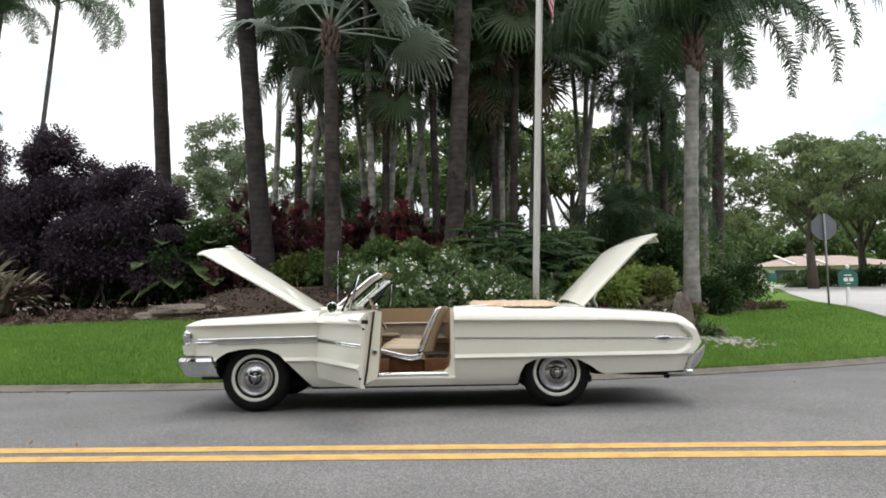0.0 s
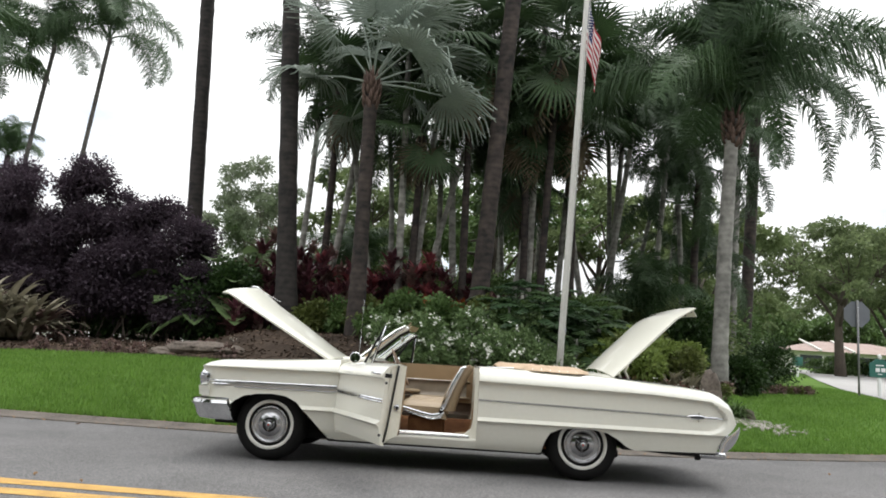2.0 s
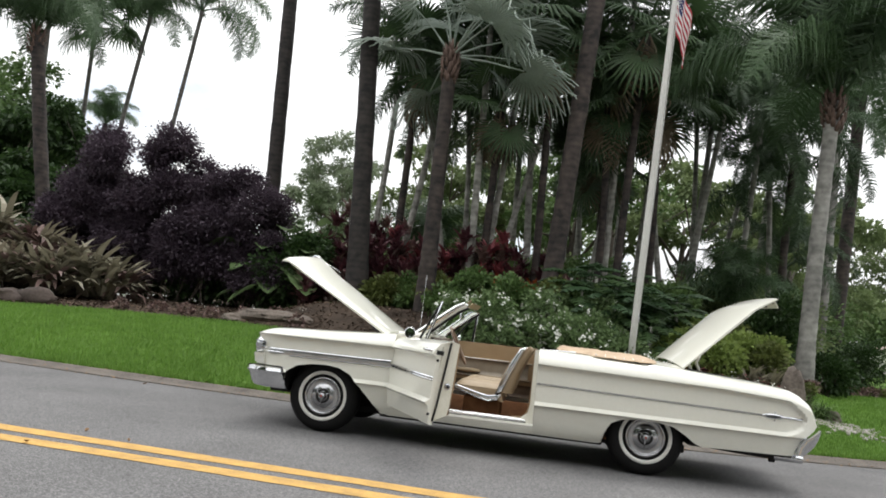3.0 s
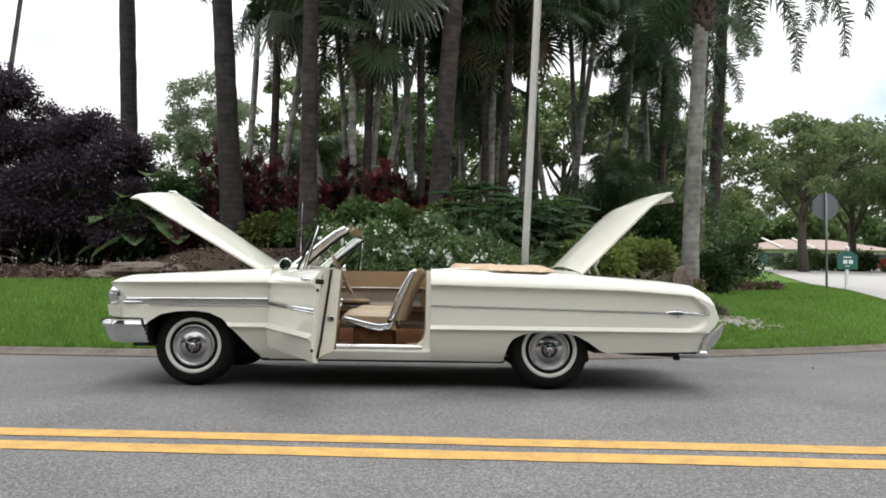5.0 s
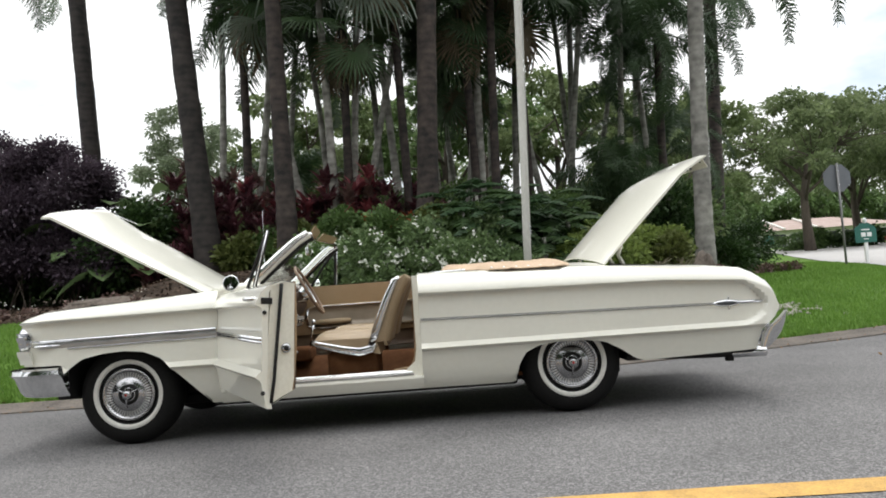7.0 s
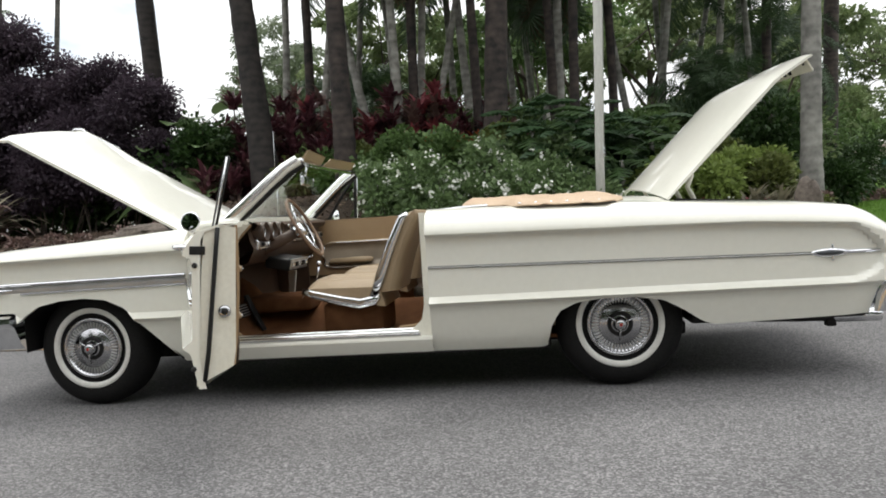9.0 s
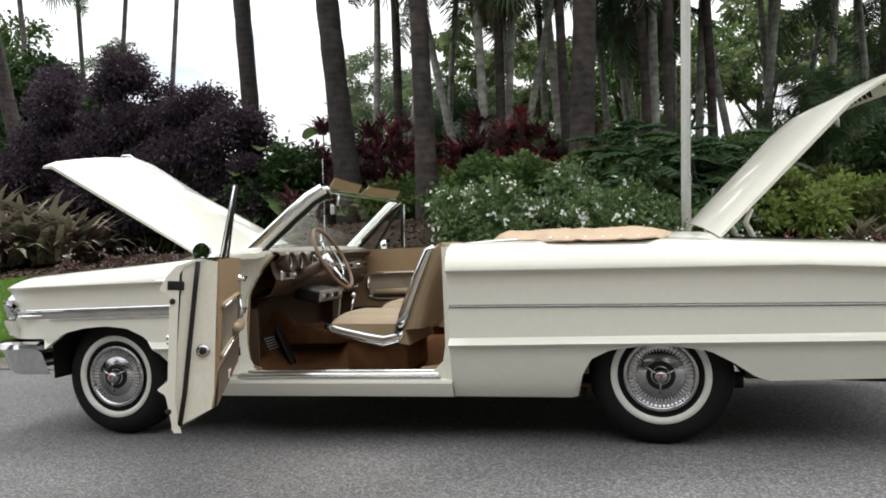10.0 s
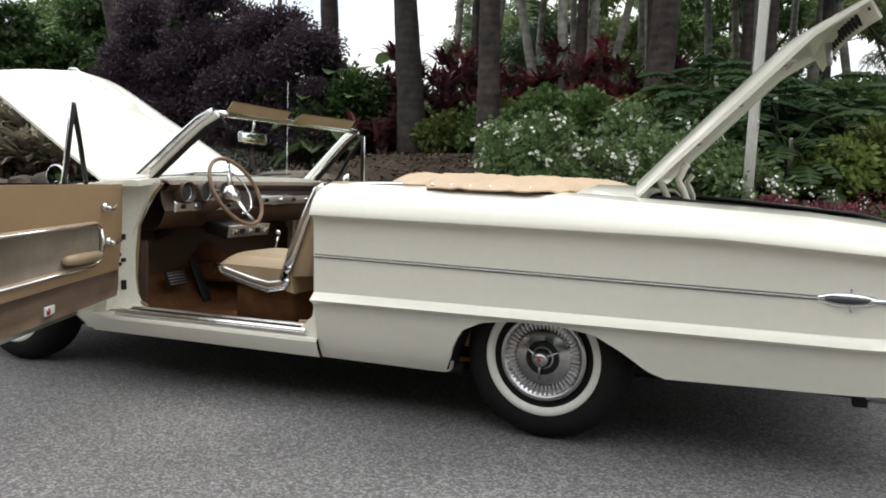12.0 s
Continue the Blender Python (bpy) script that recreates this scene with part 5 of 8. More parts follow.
for y in (0.40, 0.55, 0.70):
    b = Builder()
    lathe(b, [(0.060, 0.93), (0.060, 1.0), (0.054, 1.005), (0.046, 0.975)], 22, "x", (0, y, 0.955))
    po = part("instrument_pod", b, BROWN, dash)
    b = Builder()
    lathe(b, [(0.046, 0.976), (0.0, 0.976)], 22, "x", (0, y, 0.955))
    part("gauge_face", b, DARK_GLASS, po)
    b = Builder()
    lathe(b, [(0.044, 0.976), (0.0455, 0.980), (0.047, 0.978)], 22, "x", (0, y, 0.955))
    part("gauge_ring", b, CHROME, po)
# under-dash radio unit
b = Builder()
box(b, (0.97, 0.84, 0.745), (0.17, 0.38, 0.075), 0.015, Matrix.Rotation(radians(12), 3, "Y"))
rad = part("under_dash_unit", b, BLACK, dash)
b = Builder()
box(b, (1.052, 0.84, 0.735), (0.012, 0.37, 0.070), 0.005, Matrix.Rotation(radians(12), 3, "Y"))
part("unit_face", b, ALU, rad)
for k in range(5):
    b = Builder()
    box(b, (1.060, 0.70 + 0.07 * k, 0.735), (0.012, 0.04, 0.03), 0.003, Matrix.Rotation(radians(12), 3, "Y"))
    part("unit_button", b, BLACK if k % 2 else CHROME, rad)

# steering wheel
SW, TILT = Vector((1.195, 0.545, 0.965)), radians(62)
at = Matrix.Translation(SW) @ Matrix.Rotation(radians(3), 4, "Z") @ Matrix.Rotation(TILT, 4, "Y")
b = Builder()
ring = [(0.195 * math.cos(a), 0.195 * math.sin(a), 0) for a in np.linspace(0, 2 * math.pi, 45)]
tube(b, ring, 0.0105, 8, cap=False)
steer = part("steering_wheel", b, RIM_BROWN, car, "thin tan steering wheel with chrome horn ring", at)
b = Builder()
tube(b, [(0.125 * math.cos(a), 0.125 * math.sin(a), -0.012) for a in np.linspace(-0.15, math.pi + 0.15, 25)], 0.005, 8)
part("horn_ring", b, CHROME, steer)
for a in (0.25, math.pi - 0.25):
    b = Builder()
    tube(b, [(0.03 * math.cos(a), 0.03 * math.sin(a), -0.03), (0.12 * math.cos(a), 0.12 * math.sin(a), -0.018), (0.195 * math.cos(a), 0.195 * math.sin(a), 0)], [0.022, 0.016, 0.010], 8, flat=0.5)
    part("steering_spoke", b, CHROME, steer)
b = Builder()
lathe(b, [(0.0, 0.0), (0.03, -0.002), (0.045, -0.012), (0.05, -0.03), (0.04, -0.06)], 22, "z")
part("horn_button", b, CHROME, steer)
b = Builder()
tube(b, [(1.18, 0.55, 0.955), (0.95, 0.56, 0.855), (0.62, 0.57, 0.70)], [0.032, 0.036, 0.03], 12)
part("steering_column", b, BROWN, car)
b = Builder()
tube(b, [(1.12, 0.56, 0.94), (1.13, 0.46, 0.97), (1.14, 0.40, 0.985)], [0.005, 0.004, 0.007], 6)
part("turn_signal_lever", b, CHROME, car)
# pedals, shifter
for y, z, w, h in ((0.56, 0.47, 0.14, 0.085), (0.76, 0.43, 0.065, 0.26)):
    b = Builder()
    box(b, (0.76, y, z), (0.015, w, h), 0.005, Matrix.Rotation(radians(-25), 3, "Y"))
    pd = part("pedal", b, BLACK, car)
    for k in range(5 if h < 0.1 else 0):
        b = Builder()
        box(b, (0.770 - 0.42 * h * (k - 2) / 5.5, y, z + h * (k - 2) / 5.5), (0.008, w * 0.92, h * 0.06), 0.002, Matrix.Rotation(radians(-25), 3, "Y"))
        part("pedal_rib", b, ALU, pd)
b = Builder()
tube(b, [(1.10, CY - 0.02, 0.50), (1.12, CY - 0.02, 0.62), (1.14, CY - 0.02, 0.70)], [0.008, 0.007, 0.007], 8)
lathe(b, [(0.0, 0.735), (0.014, 0.73), (0.018, 0.715), (0.012, 0.70)], 12, "z", (1.14, CY - 0.02, 0))
part("gear_lever", b, CHROME, car)


# seats
def bucket_seat(y0, y1):
    yc, w = (y0 + y1) / 2, y1 - y0
    b = Builder()
    fr, bk = [], []
    for u in np.linspace(0, 1, 28):
        x = 1.225 + 0.47 * u
        row, rb2 = [], []
        for v in np.linspace(0, 1, 73):
            e = 1 - abs(2 * v - 1) ** 5
            pleat = 0.016 * abs(math.sin((v - 0.14) / 0.72 * math.pi * 9)) ** 0.6 * smoothstep(0.10, 0.2, u) - 0.010 * smoothstep(0.10, 0.2, u) if 0.14 < v < 0.86 else 0.0
            top = 0.592 + 0.060 * (1 - (1 - min(u / 0.16, 1)) ** 2) - 0.010 * u
            row.append((x - 0.02 * (1 - e), y0 + w * v, top - 0.05 * (1 - e) + pleat))
            rb2.append((x + 0.01, y0 + w * v, 0.575 - 0.10 * u))
        fr.append(row)
        bk.append(rb2)
    slab(b, fr, bk)
    cushion = part("seat_cushion", sharp(b.mesh("seat_cushion"), 60), TAN_SEAT, car, "tan pleated vinyl bucket seat")
    b = Builder()
    fr, bk = [], []
    for u in np.linspace(0, 1, 26):
        row, rb2 = [], []
        for v in np.linspace(0, 1, 61):
            g = max(0.0, 1 - abs(2 * v - 1) ** 7) ** 0.5
            h = math.sqrt(max(0.0, 1 - max(0.0, (u - 0.86) / 0.14) ** 2))
            half = (0.078 - 0.014 * u) * (0.30 + 0.70 * g) * (0.12 + 0.88 * h)
            xm = 1.712 + 0.195 * u - 0.024 * math.sin(u * math.pi)
            z = 0.560 + 0.465 * u
            pleat = 0.013 * abs(math.sin((v - 0.14) / 0.72 * math.pi * 9)) ** 0.6 * smoothstep(0.9, 0.8, u) if 0.14 < v < 0.86 else 0.0
            y = y0 + 0.008 + (w - 0.016) * v
            row.append((xm - half - pleat, y, z))
            rb2.append((xm + half, y, z + 0.004))
        fr.append(row)
        bk.append(rb2)
    slab(b, fr, bk)
    back = part("seat_back", sharp(b.mesh("seat_back"), 60), TAN_SEAT, car)
    for yy in (y0 - 0.004, y1 + 0.004):
        b = Builder()
        tube(b, [(1.640, yy, 0.535), (1.690, yy, 0.66), (1.765, yy, 0.84), (1.835, yy, 0.985), (1.870, yy, 1.012)], [0.010, 0.011, 0.0105, 0.009, 0.004], 8, flat=2.6)
        part("seat_back_trim", b, CHROME, back)
        b = Builder()
        tube(b, [(1.215, yy, 0.590), (1.30, yy, 0.560), (1.45, yy, 0.520), (1.56, yy, 0.498), (1.64, yy, 0.515), (1.675, yy, 0.545)], [0.007, 0.010, 0.012, 0.0135, 0.012, 0.006], 8, flat=2.6)
        part("seat_side_trim", b, CHROME, cushion)
    b = Builder()
    box(b, (1.50, yc, 0.405), (0.36, w * 0.86, 0.20), 0.03)
    part("seat_base", b, CARPET, cushion)


bucket_seat(0.335, 0.865)
bucket_seat(2 * CY - 0.865, 2 * CY - 0.335)
b = Builder()
fr = [[(2.20 + 0.45 * u, y, 0.56 + 0.03 * math.sin(u * 3)) for y in np.linspace(0.30, 2 * CY - 0.30, 9)] for u in np.linspace(0, 1, 6)]
slab(b, fr, [[(p[0], p[1], 0.36) for p in r] for r in fr])
part("rear_seat_cushion", b, TAN_SEAT, car)
b = Builder()
fr = [[(2.58 + 0.14 * u, y, 0.55 + 0.44 * u) for y in np.linspace(0.30, 2 * CY - 0.30, 9)] for u in np.linspace(0, 1, 6)]
slab(b, fr, [[(p[0] + 0.12, p[1], p[2]) for p in r] for r in fr])
part("rear_seat_back", b, TAN_SEAT, car)
b = Builder()
fr = [[(2.01 + 0.75 * u, 0.20 + 0.01 * v, 0.34 + 0.655 * v) for v in np.linspace(0, 1, 6)] for u in np.linspace(0, 1, 6)]
slab(b, fr, [[(p[0], p[1] + 0.02, p[2]) for p in r] for r in fr])
both("quarter_trim", b, TAN, weld=0)

# boot cover over the folded top
BX = [2.18, 2.26, 2.44, 2.50, 2.60, 2.98, 3.04, 3.12, 3.20]
BY = [0.42, 0.30, 0.255, 0.125, 0.105, 0.095, 0.16, 0.42, 0.75]
fr = []
for x in np.linspace(2.18, 3.20, 42):
    ye = float(np.interp(x, BX, BY))
    row = []
    for s in np.linspace(-1, 1, 41):
        half = CY - ye
        y = CY + half * s
        edge = 1 - abs(s) ** 7
        deck = top_z(x) + (0.012 if 0.25 < y < 2 * CY - 0.25 else 0.004)
        hgt = 0.052 * edge * smoothstep(2.14, 2.24, x) * (1 - 0.65 * smoothstep(2.95, 3.2, x)) + 0.013 * noise.noise((x * 7, y * 7, 1)) * edge + 0.011 * noise.noise((x * 19, y * 11, 2))
        row.append((x, y, deck + 0.007 + max(hgt, 0)))
    fr.append(row)
b = Builder()
slab(b, fr, [[(p[0], p[1], p[2] - 0.006) for p in r] for r in fr])
cover = part("boot_cover", sharp(b.mesh("boot_cover"), 70), COVER, car, "wrinkled tan vinyl boot cover over the folded top")
for k in range(6):
    for sd in (0, 1):
        x = 2.52 + 0.085 * k
        y = 0.145 if sd == 0 else 2 * CY - 0.145
        b = Builder()
        lathe(b, [(0.009, 0.0), (0.008, 0.005), (0.0, 0.007)], 10, "z", (x, y, top_z(x) + 0.022))
        part("snap_button", b, CHROME, cover)
b = Builder()
tube(b, [(2.03, 0.215, 1.012), (2.20, 0.225, 1.022), (2.34, 0.235, 1.024)], 0.008, 8)
both("top_rail", b, CHROME, weld=0)
# folded top under the cover
b = Builder()
fr = [[(2.42 + 0.70 * u, y, 0.80) for y in np.linspace(0.24, 2 * CY - 0.24, 5)] for u in np.linspace(0, 1, 4)]
bk = [[(2.42 + 0.70 * u, y, 0.985) for y in np.linspace(0.24, 2 * CY - 0.24, 5)] for u in np.linspace(0, 1, 4)]
slab(b, bk, fr)
part("folded_top", b, TAN, car)


# ---------------------------------------------------------------- foliage builders
def quad_mesh(name, q):
    """A mesh of loose quads from an array (n, 4, 3)."""
    q = np.asarray(q, np.float32)
    n = len(q)
    me = bpy.data.meshes.new(name)
    me.vertices.add(n * 4)
    me.vertices.foreach_set("co", q.reshape(-1))
    me.loops.add(n * 4)
    me.loops.foreach_set("vertex_index", np.arange(n * 4, dtype=np.int32))
    me.polygons.add(n)
    me.polygons.foreach_set("loop_start", np.arange(0, n * 4, 4, dtype=np.int32))
    me.update()
    me.validate()
    return me


def unit(a):
    return a / np.maximum(np.linalg.norm(a, axis=-1, keepdims=True), 1e-9)


def leaf_quads(rng, centres, length, width, lift=0.3, outward=None, droop=0.25):
    """Kite-shaped leaves at the centres, pointing outwards or anyhow."""
    n = len(centres)
    d = rng.normal(size=(n, 3))
    if outward is not None:
        d = 0.75 * unit(d) + unit(outward)
    d[:, 2] += lift
    d = unit(d)
    side = unit(np.cross(d, rng.normal(size=(n, 3))))
    up = np.cross(side, d)
    L = (length * rng.uniform(0.65, 1.3, n))[:, None]
    W = (width * rng.uniform(0.7, 1.25, n))[:, None]
    base = centres
    mid = centres + d * L * 0.5 + up * L * 0.06
    tip = centres + d * L - np.array([0, 0, 1]) * L * droop
    return np.stack([base, mid + side * W * 0.5, tip, mid - side * W * 0.5], axis=1)


def blob_points(rng, blobs, n, shell=0.55, clump=0.0, clumps=60):
    """Points in ellipsoids (x, y, z, rx, ry, rz), mostly near their skins, gathered in clumps."""
    vol = np.array([b[3] * b[4] * b[5] for b in blobs]) ** 0.7
    pick = rng.choice(len(blobs), size=n, p=vol / vol.sum())
    B = np.array(blobs)[pick]
    u = unit(rng.normal(size=(n, 3)))
    r = shell + (1 - shell) * rng.uniform(0, 1, n) ** 0.6
    if clump:
        dirs = unit(rng.normal(size=(clumps, 3)))
        rad = rng.uniform(0.62, 1.22, clumps)
        k = rng.integers(0, clumps, n)
        u = unit(dirs[k] + clump * rng.normal(size=(n, 3)))
        r = r * rad[k]
    off = u * r[:, None] * B[:, 3:]
    return B[:, :3] + off, u


def bush(name, label, at, blobs, n, leaf, material, seed, stems=7, stem_mat=None, group="", category="shrub", shell=0.5, clump=0.22, clumps=70, lift=0.35, droop=0.25):
    """A shrub: stems from the ground and a crown of single leaves."""
    rng = np.random.default_rng(seed)
    ob = thing(name, label, category, group, at=Matrix.Translation(at))
    pts, out = blob_points(rng, blobs, n, shell, clump, clumps)
    keep = pts[:, 2] > 0.02
    part("foliage", quad_mesh("foliage", leaf_quads(rng, pts[keep], leaf[0], leaf[1], lift, out[keep], droop)), material, ob)
    for k in range(stems):
        b = blobs[k % len(blobs)]
        s = Builder()
        foot = np.array([b[0] * 0.6 + rng.uniform(-0.25, 0.25) * b[3], b[1] * 0.6 + rng.uniform(-0.25, 0.25) * b[4], -0.05])
        top = np.array([b[0] + rng.uniform(-0.5, 0.5) * b[3], b[1] + rng.uniform(-0.5, 0.5) * b[4], b[2] + 0.3 * b[5]])
        mid = (foot + top) / 2 + rng.normal(size=3) * 0.06
        r = 0.012 + 0.012 * b[5]
        tube(s, [foot, mid, top], [r, r * 0.75, r * 0.3], 6)
        part("stem", s, stem_mat or BARK_TREE, ob)
    return ob


def feather_frond(seed, length=2.6, pairs=46, leaflet=0.55, rise=55, fall=-50, hang=0.55):
    """A pinnate palm leaf growing along +x: arched rachis and hanging leaflets."""
    rng = np.random.default_rng(seed)
    n = 14
    ang = np.radians(np.linspace(rise, fall, n))
    ds = length / (n - 1)
    pts = [np.zeros(3)]
    for a in ang[:-1]:
        pts.append(pts[-1] + ds * np.array([math.cos(a), 0, math.sin(a)]))
    pts = np.array(pts)
    b = Builder()
    tube(b, pts, list(np.linspace(0.028, 0.004, n)), 5)
    ss = np.linspace(0.16, 0.995, pairs)
    v, f = [], []
    for s in ss:
        i = min(int(s * (n - 1)), n - 2)
        w = s * (n - 1) - i
        p = pts[i] * (1 - w) + pts[i + 1] * w
        t = unit(pts[i + 1] - pts[i])
        up = np.array([-t[2], 0, t[0]])
        L = leaflet * (0.45 + 0.9 * math.sin(math.pi * min(1, s * 0.85 + 0.12))) * rng.uniform(0.85, 1.1)
        for sd in (-1, 1):
            for w_up in (rng.uniform(-0.55, 0.0), rng.uniform(0.1, 0.7)):
                fan = rng.uniform(0.15, 0.95)
                d = unit(np.array([0, sd, 0]) * rng.uniform(0.6, 1.0) + t * fan + up * w_up)
                long = L * rng.uniform(0.7, 1.05)
                mid = p + d * long * 0.45
                d2 = unit(d + np.array([0, 0, -1]) * (hang + rng.uniform(0, 0.6)))
                tip = mid + d2 * long * 0.55
                wv = t * 0.0115
                k = len(v)
                v += [p - wv, p + wv, mid + wv * 1.1, mid - wv * 1.1, tip]
                f += [(k, k + 1, k + 2, k + 3), (k + 3, k + 2, k + 4)]
    b.add(v, f)
    return b.mesh("frond", smooth=False)


def fan_leaf(seed, radius=0.95, stalk=1.1, blades=34, spread=135, droop=0.25, width=1.0):
    """A palmate leaf on a long stalk along +x, pleated, with split drooping tips."""
    rng = np.random.default_rng(seed)
    b = Builder()
    tube(b, [(0, 0, 0), (stalk * 0.5, 0, 0.05), (stalk, 0, 0.0)], [0.030, 0.018, 0.013], 6)
    A = np.radians(np.linspace(-spread, spread, blades + 1))
    v, f = [], []
    for k in range(blades):
        a0, a1 = A[k], A[k + 1]
        am = (a0 + a1) / 2
        R = radius * (0.72 + 0.28 * math.cos(am * 0.55)) * rng.uniform(0.92, 1.06)
        rows = []
        for u in (0.04, 0.34, 0.62, 0.84, 1.0):
            open_ = 1.0 if u < 0.5 else (1 - u) / 0.5 * 0.95 + 0.04
            half = (a1 - a0) / 2 * open_ * width
            r = R * u
            drop = droop * R * max(0, u - 0.45) ** 1.6 * rng.uniform(0.8, 1.6)
            cup = 0.10 * radius * (1 - math.cos(am)) * u
            c = np.array([stalk, 0, 0.0])
            pl = c + r * np.array([math.cos(am - half), math.sin(am - half), 0]) - np.array([0, 0, drop - cup + 0.012 * u])
            pm = c + r * np.array([math.cos(am), math.sin(am), 0]) - np.array([0, 0, drop - cup - 0.014 * u])
            pr = c + r * np.array([math.cos(am + half), math.sin(am + half), 0]) - np.array([0, 0, drop - cup + 0.012 * u])
            rows.append((pl, pm, pr))
        o = len(v)
        for row in rows:
            v += list(row)
        for i in range(4):
            for j in range(2):
                f.append((o + i * 3 + j, o + (i + 1) * 3 + j, o + (i + 1) * 3 + j + 1, o + i * 3 + j + 1))
    b.add(v, f)
    return b.mesh("fan_leaf", smooth=False)


def strap_clump_mesh(seed, n=40, length=1.0, width=0.05, arch=1.0, stiff=0.5):
    """Strap leaves arching from one crown."""
    rng = np.random.default_rng(seed)
    v, f = [], []
    for k in range(n):
        az = rng.uniform(0, 2 * math.pi)
        el = math.radians(rng.uniform(38, 88))
        L = length * rng.uniform(0.6, 1.15)
        p = np.array([rng.normal() * 0.06 * length, rng.normal() * 0.06 * length, 0.0])
        side = np.array([-math.sin(az), math.cos(az), 0])
        o = len(v)
        seg = 5
        for i in range(seg + 1):
            u = i / seg
            w = width * (0.7 + 0.5 * math.sin(u * 2.4)) * (1 - u ** 3) + 0.002
            v += [p - side * w / 2, p + side * w / 2]
            e = el - arch * (1 - stiff * 0.5) * u * rng.uniform(0.9, 1.3)
            p = p + L / seg * np.array([math.cos(az) * math.cos(e), math.sin(az) * math.cos(e), math.sin(e)])
        for i in range(seg):
            f.append((o + 2 * i, o + 2 * i + 1, o + 2 * i + 3, o + 2 * i + 2))
    return Builder().add(v, f).mesh("strap_leaves", smooth=False)


FROND_A = [feather_frond(s, 2.6, 56, 0.60, 62, -60, 1.3) for s in (1, 2, 3)]
FROND_LONG = [feather_frond(s, 3.6, 84, 0.80, 66, -78, 2.2) for s in (4, 5, 6)]
FROND_DROOP = [feather_frond(s, 3.1, 66, 0.40, 34, -125, 2.6) for s in (7, 8)]
FAN_A = [fan_leaf(s, 1.10, 1.45, 40, 120, 0.95) for s in (11, 12, 13)]
FAN_B = [fan_leaf(s, 0.85, 0.9, 30, 130, 0.7) for s in (14, 15)]


def with_mat(meshes, material):
    out = []
    for m in meshes:
        c = m.copy()
        c.materials.clear()
        c.materials.append(material)
        out.append(c)
    return out


FEATHER_SET = with_mat(FROND_A, FEATHER)
FEATHER_SHADE = with_mat(FROND_A, FEATHER_DARK)
LONG_SET = with_mat(FROND_LONG, FEATHER)
DROOP_SET = with_mat(FROND_DROOP, FEATHER_DARK)
FAN_SILVER = with_mat(FAN_A, FAN_BLUE)
FAN_SET = with_mat(FAN_B, FAN_GREEN)
FAN_DRY = with_mat(FAN_B, FAN_DEAD)


def trunk_mesh(base, top, r0, r1, seed, flare=1.35, bend=0.12, rings=64, seg=14):
    """A palm trunk from the ground, gently bent, with swollen foot and ring scars."""
    rng = np.random.default_rng(seed)
    base, top = np.array(base, float), np.array(top, float)
    side = rng.normal(size=3) * [1, 1, 0]
    side = unit(side) * bend * rng.uniform(-1, 1)
    pts, rad = [], []
    for i, u in enumerate(np.linspace(0, 1, rings)):
        pts.append((top - base) * u + side * math.sin(u * math.pi))
        fl = 1 + (flare - 1) * math.exp(-u * np.linalg.norm(top - base) * 1.1)
        rad.append((r0 + (r1 - r0) * u) * fl * rng.uniform(0.955, 1.035))
    pts[0] = pts[0] - np.array([0, 0, 0.25])
    return tube(Builder(), pts, rad, seg).mesh("trunk")


def palm(name, label, base_xy, top, r0, r1, bark, leaves, count, seed, elev=(70, -35), scale=(0.85, 1.1), boots=0, boot_r=0.0, bend=0.12, group="", roll=25, flare=1.35, dead=0, part_name="frond", dead_set=None, clear_of=None, extra=()):
    x, y = base_xy
    z = float(land(x, y))
    ob = thing(name, label, "palm tree", group, at=Matrix.Translation((x, y, z)))
    rng = np.random.default_rng(seed)
    part("trunk", trunk_mesh((x, y, z), top, r0, r1, seed, flare, bend), bark, ob)
    head = np.array(top) - np.array([x, y, z])
    if boots:
        for k in range(boots):
            b = Builder()
            az = k * 2.4 + rng.uniform(-0.2, 0.2)
            h = -0.70 + 0.85 * k / boots
            d = np.array([math.cos(az), math.sin(az), 0])
            p0 = head + d * r1 * 0.8 + np.array([0, 0, h])
            w = math.sin(math.pi * (0.18 + 0.75 * k / boots))
            tube(b, [p0, p0 + d * (boot_r - r1) * 0.9 * w + np.array([0, 0, 0.12]), p0 + d * (boot_r - r1) * (w + 0.1) + np.array([0, 0, 0.26 + 0.05 * math.sin(k * 5.1)])], [0.052, 0.046, 0.010], 6, flat=0.35)
            part("leaf_base", b, BOOT, ob)
    for k in range(count + dead):
        me = leaves[k % len(leaves)] if k < count else (dead_set or FAN_DRY)[k % 2]
        u = (k % count) / max(count - 1, 1)
        el = elev[0] + (elev[1] - elev[0]) * u + rng.uniform(-10, 10)
        if k >= count:
            el = rng.uniform(-85, -65)
        az = math.degrees(k * 2.39996) + rng.uniform(-14, 14)
        if clear_of is not None and el < 45 and abs((az - clear_of + 180) % 360 - 180) < 50:
            az += 85
        s = rng.uniform(*scale)
        m = Matrix.Translation(head) @ Matrix.Rotation(radians(az), 4, "Z") @ Matrix.Rotation(radians(-el), 4, "Y") @ Matrix.Rotation(radians(rng.uniform(-roll, roll)), 4, "X") @ Matrix.Diagonal((s, s, s, 1))
        part(part_name, me, None, ob, "", m)
    for k, (az, el, s) in enumerate(extra):
        m = Matrix.Translation(head) @ Matrix.Rotation(radians(az), 4, "Z") @ Matrix.Rotation(radians(-el), 4, "Y") @ Matrix.Diagonal((s, s, s, 1))
        part(part_name, leaves[k % len(leaves)], None, ob, "", m)
    return ob


